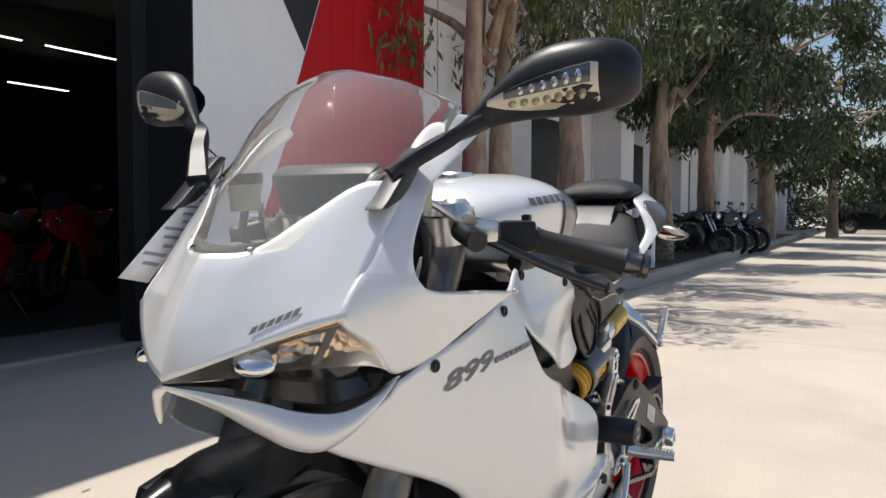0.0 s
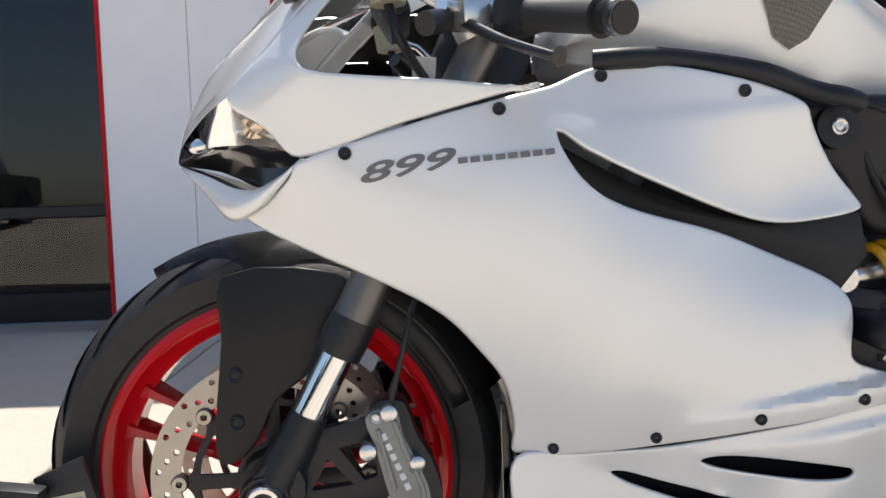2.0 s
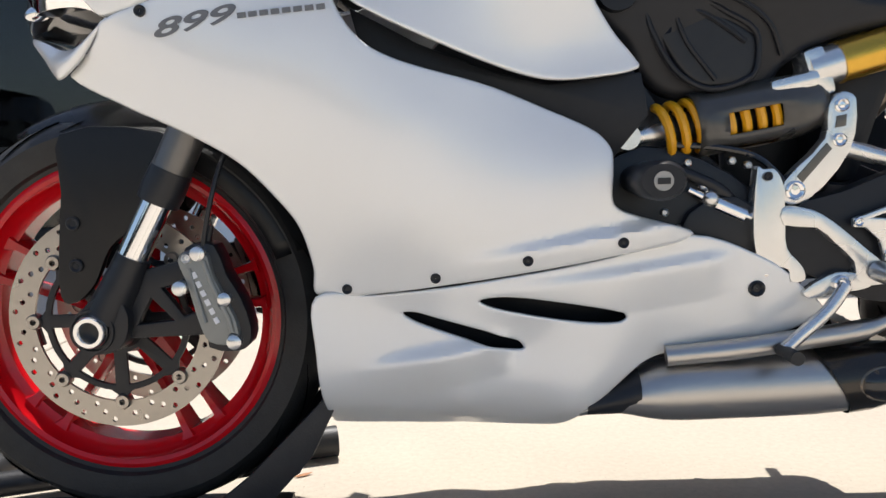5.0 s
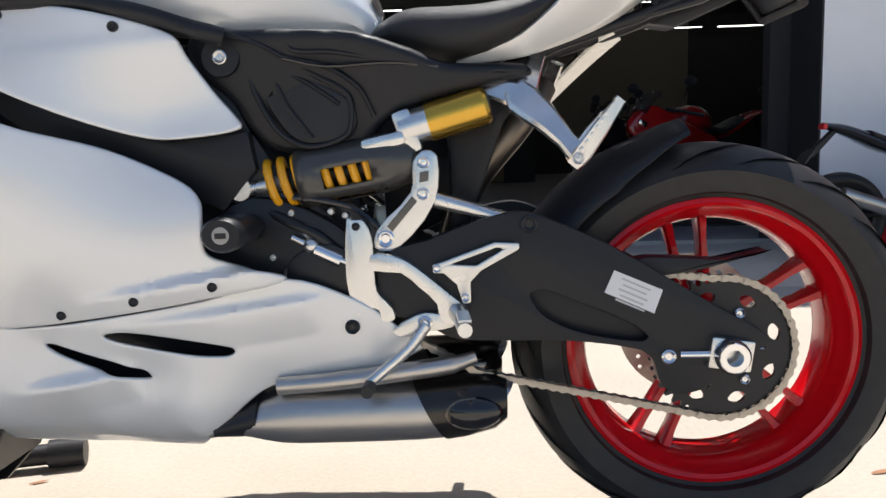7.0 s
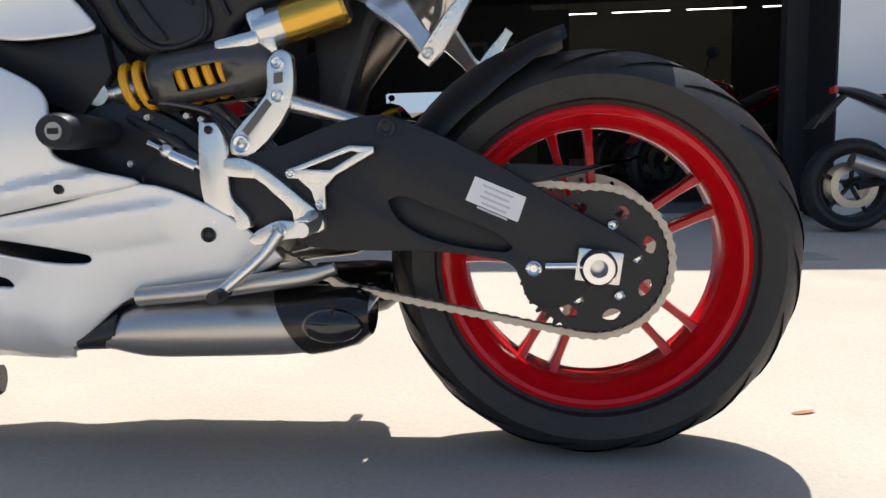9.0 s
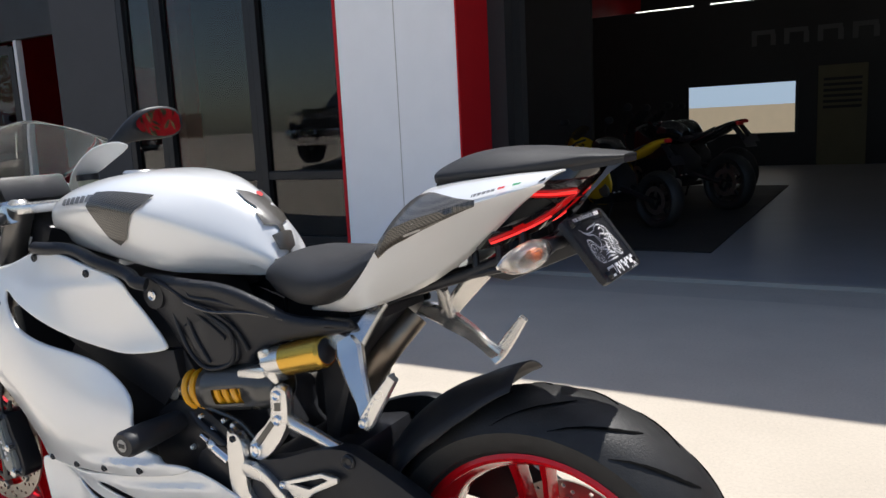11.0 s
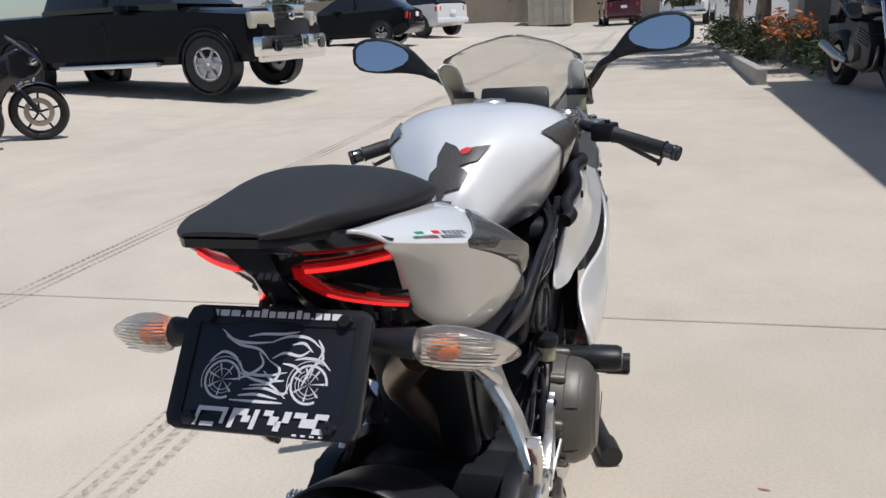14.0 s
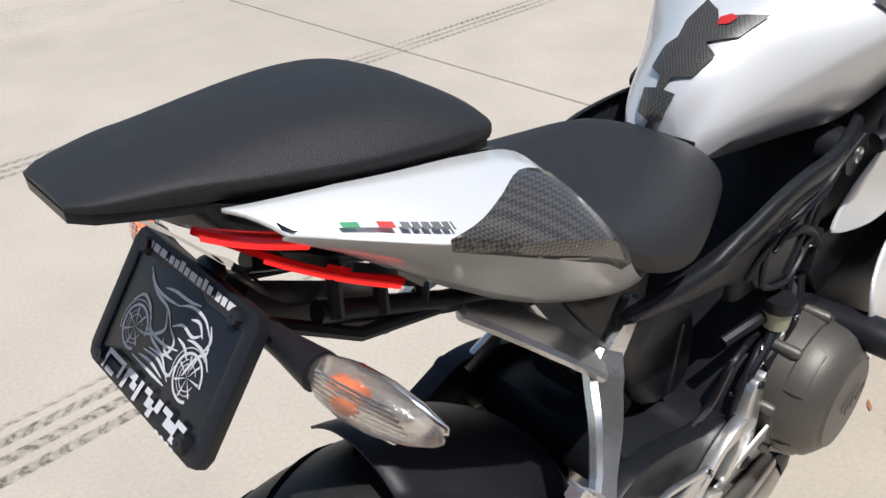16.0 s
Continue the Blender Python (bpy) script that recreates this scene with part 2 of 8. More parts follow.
def plate(outline, y0, y1, bevel=0.003, n=0, holes=(), bend=None):
    """A flat piece: an outline in the side plane, from y0 to y1, with eased edges."""
    loops = [[(p[0], p[1]) for p in (spline(l, n) if n else l)] for l in (outline, *holes)]
    bm = bmesh.new()
    edges = []
    for l in loops:
        vs = [bm.verts.new((x, y0, z)) for x, z in l]
        edges += [bm.edges.new((vs[i], vs[(i + 1) % len(vs)])) for i in range(len(vs))]
    bmesh.ops.triangle_fill(bm, use_beauty=True, use_dissolve=True, edges=edges)
    ext = bmesh.ops.extrude_face_region(bm, geom=bm.faces[:])
    for v in [g for g in ext["geom"] if isinstance(g, bmesh.types.BMVert)]:
        v.co.y = y1
    bmesh.ops.recalc_face_normals(bm, faces=bm.faces)
    if bevel:
        es = [e for e in bm.edges if len(e.link_faces) == 2 and e.calc_face_angle(0) > 1.0]
        bmesh.ops.bevel(bm, geom=es, offset=bevel, segments=2, affect='EDGES', profile=0.6, clamp_overlap=True)
    if bend:
        for v in bm.verts:
            v.co = bend(v.co)
    return bm


def tube(pts, r, n=10, bm=None, cap=True):
    """A round bar along points; r is one radius or one a point."""
    bm = bm or bmesh.new()
    P = [Vector(p) for p in pts]
    R = r if isinstance(r, (list, tuple)) else [r] * len(P)
    rings, up = [], None
    for i, p in enumerate(P):
        d = (P[min(i + 1, len(P) - 1)] - P[max(i - 1, 0)]).normalized()
        if up is None:
            up = d.orthogonal().normalized()
        up = (up - d * up.dot(d)).normalized()
        s = d.cross(up)
        rings.append([bm.verts.new(p + R[i] * (math.cos(2 * math.pi * k / n) * up + math.sin(2 * math.pi * k / n) * s)) for k in range(n)])
    for a, b in zip(rings, rings[1:]):
        for k in range(n):
            bm.faces.new((a[k], a[(k + 1) % n], b[(k + 1) % n], b[k]))
    if cap:
        bm.faces.new(rings[0][::-1])
        bm.faces.new(rings[-1])
    return bm


def loft(rings, close=True, cap=True, bm=None):
    bm = bm or bmesh.new()
    V = [[bm.verts.new(p) for p in r] for r in rings]
    n = len(V[0])
    for a, b in zip(V, V[1:]):
        for k in range(n if close else n - 1):
            bm.faces.new((a[k], a[(k + 1) % n], b[(k + 1) % n], b[k]))
    if cap and close:
        bm.faces.new(V[0][::-1])
        bm.faces.new(V[-1])
    return bm


def box(size, at=(0, 0, 0), rot=(0, 0, 0), bevel=0.0, bm=None, seg=2):
    one = bmesh.new()
    bmesh.ops.create_cube(one, size=1)
    for v in one.verts:
        v.co = Vector((v.co.x * size[0], v.co.y * size[1], v.co.z * size[2]))
    if bevel:
        bmesh.ops.bevel(one, geom=one.edges[:], offset=bevel, segments=seg, affect='EDGES', profile=0.6)
    bmesh.ops.transform(one, matrix=pose(*at, *rot), verts=one.verts)
    if bm is None:
        return one
    me = bpy.data.meshes.new("tmp")
    one.to_mesh(me)
    one.free()
    bm.from_mesh(me)
    bpy.data.meshes.remove(me)
    return bm


def lathe(profile, n=64, closed=False):
    """A turned shape about the axle (y): profile of (y, radius)."""
    bm = bmesh.new()
    rings = [[bm.verts.new((r * math.cos(2 * math.pi * k / n), y, r * math.sin(2 * math.pi * k / n))) for k in range(n)] for y, r in profile]
    pairs = list(zip(rings, rings[1:]))
    if closed:
        pairs.append((rings[-1], rings[0]))
    for a, b in pairs:
        for k in range(n):
            bm.faces.new((a[k], a[(k + 1) % n], b[(k + 1) % n], b[k]))
    return bm


def move(bm, m):
    bmesh.ops.transform(bm, matrix=m, verts=bm.verts)
    return bm


def strap(pts, wide, thick, flat_way):
    """A cast bar of flat section along points: wide across, thick along flat_way."""
    P = spline([Vector(p) for p in pts], 5, False)
    n = len(P) - 1
    rings = []
    for i, p in enumerate(P):
        d = (P[min(n, i + 1)] - P[max(0, i - 1)]).normalized()
        a = Vector(flat_way)
        a = (a - d * a.dot(d)).normalized()
        b = d.cross(a)
        w = float(np.interp(i / n, np.linspace(0, 1, len(wide)), wide)) / 2
        rings.append([p + b * (w * u) + a * (thick / 2 * v) for u, v in ((-1, -0.5), (-0.8, -1), (0.8, -1), (1, -0.5), (1, 0.5), (0.75, 1), (-0.75, 1), (-1, 0.5))])
    return loft(rings)


def smooth_rows(rows, n=4):
    cols = [spline([(r[0], r[k]) for r in rows], n, False) for k in range(1, len(rows[0]))]
    return [(cols[0][i].x, *[c[i].y for c in cols]) for i in range(len(cols[0]))]


def circle(x, z, r, n=12, a0=0.0):
    return [(x + r * math.cos(2 * math.pi * k / n + a0), z + r * math.sin(2 * math.pi * k / n + a0)) for k in range(n)]


def ball(at, size, rot=(0, 0, 0), u=20, v=12):
    bm = bmesh.new()
    bmesh.ops.create_uvsphere(bm, u_segments=u, v_segments=v, radius=1)
    for q in bm.verts:
        q.co = Vector((q.co.x * size[0], q.co.y * size[1], q.co.z * size[2]))
    return move(bm, pose(*at, *rot))


def bolt(parent, x, y, z, r=0.008, side=-1, material=None, h=0.004, name="bolt"):
    bm = lathe([(side * h * 0.55, 0.0005), (side * h * 0.5, r * 0.45), (side * h * 0.7, r * 0.5), (side * h, r * 0.8), (side * h * 0.7, r), (-side * h, r)], 14)
    move(bm, pose(x, y, z))
    return part(name, bm, material or SATIN, parent)

# ---- ground ----


def concrete(name, base, tracks=False):
    m = bpy.data.materials.new(name)
    m.use_nodes = True
    nt = m.node_tree
    N, L = nt.nodes, nt.links
    b = N["Principled BSDF"]
    geo = N.new("ShaderNodeNewGeometry")

    def noise(scale, detail=5, stretch=(1, 1, 1)):
        mp = N.new("ShaderNodeMapping")
        mp.inputs["Scale"].default_value = stretch
        L.new(geo.outputs["Position"], mp.inputs[0])
        t = N.new("ShaderNodeTexNoise")
        t.inputs["Scale"].default_value, t.inputs["Detail"].default_value = scale, detail
        L.new(mp.outputs[0], t.inputs["Vector"])
        return t.outputs[0]

    def ramp(v, a, bb, c, d):
        r = N.new("ShaderNodeMapRange")
        r.inputs[1].default_value, r.inputs[2].default_value, r.inputs[3].default_value, r.inputs[4].default_value = a, bb, c, d
        L.new(v, r.inputs[0])
        return r.outputs[0]

    def op(kind, a, c):
        n = N.new("ShaderNodeMath")
        n.operation = kind
        for i, v in enumerate((a, c)):
            if isinstance(v, (int, float)):
                n.inputs[i].default_value = v
            else:
                L.new(v, n.inputs[i])
        return n.outputs[0]
    big, mid, fine = noise(0.35, 4), noise(3.0, 6), noise(90.0, 3)
    specks = ramp(noise(230.0, 2), 0.66, 0.72, 1.0, 0.66)
    v = op('MULTIPLY', ramp(big, 0.3, 0.7, 0.90, 1.06), ramp(mid, 0.3, 0.7, 0.95, 1.04))
    v = op('MULTIPLY', v, ramp(fine, 0.32, 0.68, 0.94, 1.04))
    v = op('MULTIPLY', v, specks)
    v = op('MULTIPLY', v, ramp(noise(0.9, 6), 0.60, 0.74, 1.0, 0.86))
    if tracks:
        sep = N.new("ShaderNodeSeparateXYZ")
        L.new(geo.outputs["Position"], sep.inputs[0])
        X, Y = sep.outputs[0], sep.outputs[1]
        for y0, k, w, dark in ((-1.05, 0.0, 0.11, 0.72), (-2.62, -0.003, 0.095, 0.70), (-4.95, 0.01, 0.20, 0.20)):
            dy = op('SUBTRACT', op('SUBTRACT', Y, y0), op('MULTIPLY', X, k))
            band = ramp(op('ABSOLUTE', dy, 0), w, w * 0.82, 0, 1)
            ribs = ramp(op('SINE', op('MULTIPLY', dy, 105.0), 0), -0.35, 0.1, 0.0, 1.0)
            ex = op('ADD', op('MULTIPLY', X, 150.0), op('MULTIPLY', op('SINE', op('MULTIPLY', dy, 60.0), 0), 3.0))
            lug = ramp(op('SINE', ex, 0), -0.2, 0.3, 0.45, 1.0)
            patch = ramp(noise(1.6, 5), 0.34, 0.56, 0.35, 1.0)
            grit = ramp(noise(70, 3), 0.36, 0.58, 0.35, 1.0)
            mask = op('MULTIPLY', op('MULTIPLY', op('MULTIPLY', band, ribs), op('MULTIPLY', lug, patch)), op('MULTIPLY', grit, dark))
            v = op('MULTIPLY', v, op('SUBTRACT', 1.0, mask))
        # a thin crack
        cx = op('ADD', op('ADD', Y, 0.55), op('MULTIPLY', op('SUBTRACT', noise(4.0, 6), 0.5), 0.35))
        line = ramp(op('ABSOLUTE', cx, 0), 0.004, 0.0015, 0, 1)
        inside = op('MULTIPLY', ramp(X, -0.82, -0.79, 0, 1), ramp(X, 0.0, 0.1, 1, 0))
        v = op('MULTIPLY', v, op('SUBTRACT', 1.0, op('MULTIPLY', op('MULTIPLY', line, inside), 0.45)))
    hsv = N.new("ShaderNodeHueSaturation")
    hsv.inputs["Color"].default_value = (*base, 1)
    L.new(v, hsv.inputs["Value"])
    L.new(hsv.outputs[0], b.inputs["Base Color"])
    b.inputs["Roughness"].default_value = 0.88
    b.inputs["Specular IOR Level"].default_value = 0.25
    bp = N.new("ShaderNodeBump")
    bp.inputs["Strength"].default_value, bp.inputs["Distance"].default_value = 0.16, 0.002
    L.new(fine, bp.inputs["Height"])
    L.new(bp.outputs[0], b.inputs["Normal"])
    MATS[name] = m
    return m


SLAB = concrete("lot_concrete", (0.56, 0.495, 0.41), True)
LOT = concrete("far_lot_concrete", (0.50, 0.445, 0.375))
WALLW = mat("white_wall_paint", (0.87, 0.865, 0.88), 0.75, 0, 0.03, 6, 0.25, 90)
WALLG = mat("grey_wall_paint", (0.42, 0.40, 0.37), 0.8, 0, 0.06, 4, 0.3, 60)
WALLB = mat("black_wall_paint", (0.017, 0.0175, 0.020), 0.6, 0, 0.15, 8, 0.1, 80)
WALLR = mat("red_wall_paint", (0.50, 0.010, 0.016), 0.55, 0, 0.06, 6, 0.2, 80, spec=0.2)
DARKIN = mat("dark_interior_paint", (0.035, 0.035, 0.037), 0.8, 0, 0.1, 5)
BEIGE = mat("beige_interior_wall", (0.20, 0.19, 0.155), 0.8, 0, 0.06, 5)
EPOXY = mat("grey_garage_floor", (0.27, 0.27, 0.28), 0.4, 0, 0.10, 3, 0.1, 60)
TUBE = mat("fluorescent_tube", (1, 1, 1), 0.4, 0, 0.0, emit=4.2, ecolor=(1.0, 0.97, 0.92))
ALUFR = mat("dark_window_frame", (0.022, 0.023, 0.026), 0.4, 0.5, 0.08, 30)
PANE = glass("shop_pane", (0.24, 0.24, 0.23), 0.01, 1.5)
CURB = mat("kerb_concrete", (0.40, 0.38, 0.34), 0.9, 0, 0.1, 8, 0.4, 60)
SOIL = mat("planter_soil", (0.10, 0.075, 0.05), 0.95, 0, 0.3, 8, 0.5, 30)
LEAF = mat("leaf_green", (0.055, 0.078, 0.022), 0.55, 0, 0.25, 3, island=0.45)
LEAF2 = mat("leaf_dry_green", (0.10, 0.115, 0.040), 0.6, 0, 0.25, 3, island=0.45)
BARK = mat("pale_papery_bark", (0.36, 0.27, 0.20), 0.9, 0, 0.75, 13, 1.0, 26, stretch=(1, 1, 0.28))


def struct(name, bm, material, label, category, smooth=False, parent=None):
    return tagged(part(name, bm, material, parent, smooth=smooth), label, category, kind="structure")


GX = [-400, -62, -31.3, -25.2, -19.1, -13.0, -6.9, -0.80, 5.3, 400]
GY = [-400, -60, -15.0, -9.33, -4.57, 3.40, 3.46, 400]
g = bmesh.new()
gv = [[g.verts.new((x, y, rise(x, y) - 0.012)) for y in GY] for x in GX]
for i in range(len(GX) - 1):
    for j in range(len(GY) - 1):
        g.faces.new((gv[i][j], gv[i + 1][j], gv[i + 1][j + 1], gv[i][j + 1]))
ground = struct("ground", g, LOT, "pale sunlit concrete lot with open joints", "ground")
JX = [-0.80 + 6.1 * k for k in range(-5, 4)]
JY = [-15.0, -9.33, -4.57, 3.40]
for i in range(len(JX) - 1):
    for j in range(len(JY) - 1):
        bm = box((JX[i + 1] - JX[i] - 0.012, JY[j + 1] - JY[j] - 0.012, 0.10), ((JX[i] + JX[i + 1]) / 2, (JY[j] + JY[j + 1]) / 2, -0.05), (0, 0, 0), 0.004, seg=1)
        for v in bm.verts:
            v.co.z += rise(v.co.x, v.co.y)
        part("slab", bm, SLAB, ground, smooth=False)

# ---- the white sport motorcycle ----
bike = thing("motorcycle", "white sport motorcycle with red wheels in a wheel chock", "motorcycle")
FZ, RX, RZ = 0.331, 1.434, 0.312   # front axle height, rear axle


def both(fn):
    """Runs a builder for the two sides: -1 is the machine's left."""
    for s in (-1, 1):
        fn(s)


def tyre_profile(R, half, rim, crown):
    pts = []
    for i in range(-12, 13):
        a = i / 12 * radians(crown)
        y = half * math.sin(a) / math.sin(radians(crown))
        pts.append((y, R - (1 - math.cos(a)) * half * 0.92))
    e = pts[-1]
    side = [(half * 0.97, e[1] - 0.016), (half * 0.90, e[1] - 0.032), (half * 0.78, rim + 0.010), (half * 0.70, rim - 0.004)]
    return [(-y, r) for y, r in side[::-1]] + pts + side


def wheel(name, x, z, R, half, rim, spokes, twist, label):
    """A wheel with its tyre, rim, pairs of spokes and hub, turned about the axle at the origin."""
    w = new(name)
    w.parent = bike
    w.location = (x, 0, z)
    w["label"] = label
    part("tyre", lathe(tyre_profile(R, half, rim, 62), 96), RUBBER, w, "black sport tyre with curved tread grooves")
    hb = half * 0.76
    prof = [(-hb, rim + 0.004), (-hb - 0.003, rim - 0.003), (-hb, rim - 0.009), (-hb + 0.012, rim - 0.012), (-hb + 0.022, rim - 0.022), (-hb * 0.45, rim - 0.030),
            (hb * 0.45, rim - 0.030), (hb - 0.022, rim - 0.022), (hb - 0.012, rim - 0.012), (hb, rim - 0.009), (hb + 0.003, rim - 0.003), (hb, rim + 0.004)]
    part("rim", lathe(prof, 96), RED, w, "glossy red rim")
    for k in range(spokes):
        a = 2 * math.pi * k / spokes + twist
        for s in (-1, 1):
            b = a + s * 0.14
            p0 = Vector((0.045 * math.cos(a + s * 0.32), 0, 0.045 * math.sin(a + s * 0.32)))
            p1 = Vector(((rim - 0.02) * math.cos(b), 0, (rim - 0.02) * math.sin(b)))
            d = (p1 - p0).normalized()
            n = Vector((-d.z, 0, d.x))
            rings = []
            for t, wd, hy in ((0, 0.011, 0.028), (0.3, 0.0070, 0.022), (0.75, 0.0062, 0.021), (0.93, 0.0080, 0.025), (1, 0.0140, 0.032)):
                c = p0.lerp(p1, t)
                rings.append([c + n * (wd * u) + Vector((0, hy * v, 0)) for u, v in
                              ((-1, -0.7), (-0.7, -1), (0.7, -1), (1, -0.7), (1, 0.7), (0.7, 1), (-0.7, 1), (-1, 0.7))])
            part("spoke", loft(rings), RED, w)
    part("hub", lathe([(-0.06, 0.02), (-0.06, 0.045), (-0.04, 0.055), (0.04, 0.055), (0.06, 0.045), (0.06, 0.02)], 40), RED, w)
    # curved grooves in the tread
    count = 18
    for k in range(count):
        for s in (-1, 1):
            a0 = 2 * math.pi * (k + (0.5 if s > 0 else 0)) / count
            pts = []
            for j in range(7):
                u = j / 6
                yy = s * half * (0.22 + 0.70 * u)
                ca = math.asin(min(1, abs(yy) / half * math.sin(radians(62))))
                rr = R - (1 - math.cos(ca)) * half * 0.92
                aa = a0 + 0.42 * u ** 1.3
                pts.append(((rr + 0.0004) * math.cos(aa), yy, (rr + 0.0004) * math.sin(aa)))
            bm = bmesh.new()
            prev = None
            for j, p in enumerate(pts):
                wid = 0.0066 * (1 - abs(j / 3 - 1) ** 2 * 0.8)
                q = Vector(p)
                t = (Vector(pts[min(j + 1, 6)]) - Vector(pts[max(j - 1, 0)])).normalized()
                rad = Vector((q.x, 0, q.z)).normalized()
                sd = t.cross(rad).normalized()
                cur = [bm.verts.new(q + sd * wid), bm.verts.new(q - sd * wid)]
                if prev:
                    bm.faces.new((prev[0], prev[1], cur[1], cur[0]))
                prev = cur
            part("tread_groove", bm, GROOVE, w)
    return w


fw = wheel("front_wheel", -0.005, FZ, 0.306, 0.062, 0.230, 5, 0.2, "red front wheel with ten thin spokes")
rw = wheel("rear_wheel", RX, RZ, 0.312, 0.090, 0.223, 5, 1.745, "red rear wheel with paired spokes")


def brake_disc(parent, y, ro, ri, holes, carrier, name="brake_disc"):
    pattern = []
    for k in range(holes):
        a = 2 * math.pi * k / holes
        r = ri + (ro - ri) * (0.25, 0.5, 0.75)[k % 3]
        pattern.append(circle(r * math.cos(a), r * math.sin(a), 0.0042, 7))
    bm = plate(circle(0, 0, ro, 72), y - 0.0025, y + 0.0025, 0, 0, [circle(0, 0, ri, 48), *pattern])
    d = part(name, bm, DISC, parent, "drilled steel brake disc", smooth=False)
    if carrier:
        n, rr = 8, ri - 0.016
        rim_line = []
        for k in range(n * 10):
            a = 2 * math.pi * k / (n * 10)
            lobe = max(0.0, math.cos(n * a)) ** 6
            r = rr + (ri + 0.002 - rr) * lobe
            rim_line.append((r * math.cos(a), r * math.sin(a)))
        gaps = []
        for k in range(n):
            a0, a1 = 2 * math.pi * (k + 0.13) / n, 2 * math.pi * (k + 0.87) / n
            outer = [(a0 + (a1 - a0) * i / 6) for i in range(7)]
            r1, r0 = rr - 0.009, 0.050
            gaps.append([(r1 * math.cos(a), r1 * math.sin(a)) for a in outer] + [(r0 * math.cos(a), r0 * math.sin(a)) for a in ((a0 + a1) / 2 + 0.20, (a0 + a1) / 2 - 0.20)])
        bm = plate(rim_line, y - 0.004, y + 0.002, 0.001, 0, [circle(0, 0, 0.036, 24), *gaps])
        part("carrier", bm, SATIN, d, "black disc carrier")
        for k in range(n):
            a = 2 * math.pi * k / n
            o = -1 if y < 0 else 1
            bm = lathe([(y + o * 0.009, 0.0045), (y + o * 0.009, 0.0095), (y + o * 0.006, 0.0115), (y - o * 0.006, 0.0115)], 14)
            part("bobbin", move(bm, pose(ri * math.cos(a), 0, ri * math.sin(a))), DISC, d)
    return d


brake_disc(fw, -0.068, 0.160, 0.122, 60, True)
brake_disc(fw, 0.068, 0.160, 0.122, 60, True)
brake_disc(rw, 0.075, 0.122, 0.085, 42, True)
part("axle_nut", lathe([(-0.135, 0.011), (-0.158, 0.0125), (-0.163, 0.0150), (-0.163, 0.0200), (-0.158, 0.0235), (-0.135, 0.0235)], 36), CHROME, fw, "bright hollow axle nut")
part("axle_ring", lathe([(-0.140, 0.0245), (-0.153, 0.0270), (-0.153, 0.0300), (-0.140, 0.0330)], 32), SATIN, fw)
part("wheel_spacer", lathe([(-0.10, 0.02), (-0.10, 0.040), (-0.07, 0.044), (-0.06, 0.044)], 32), SATIN, fw)


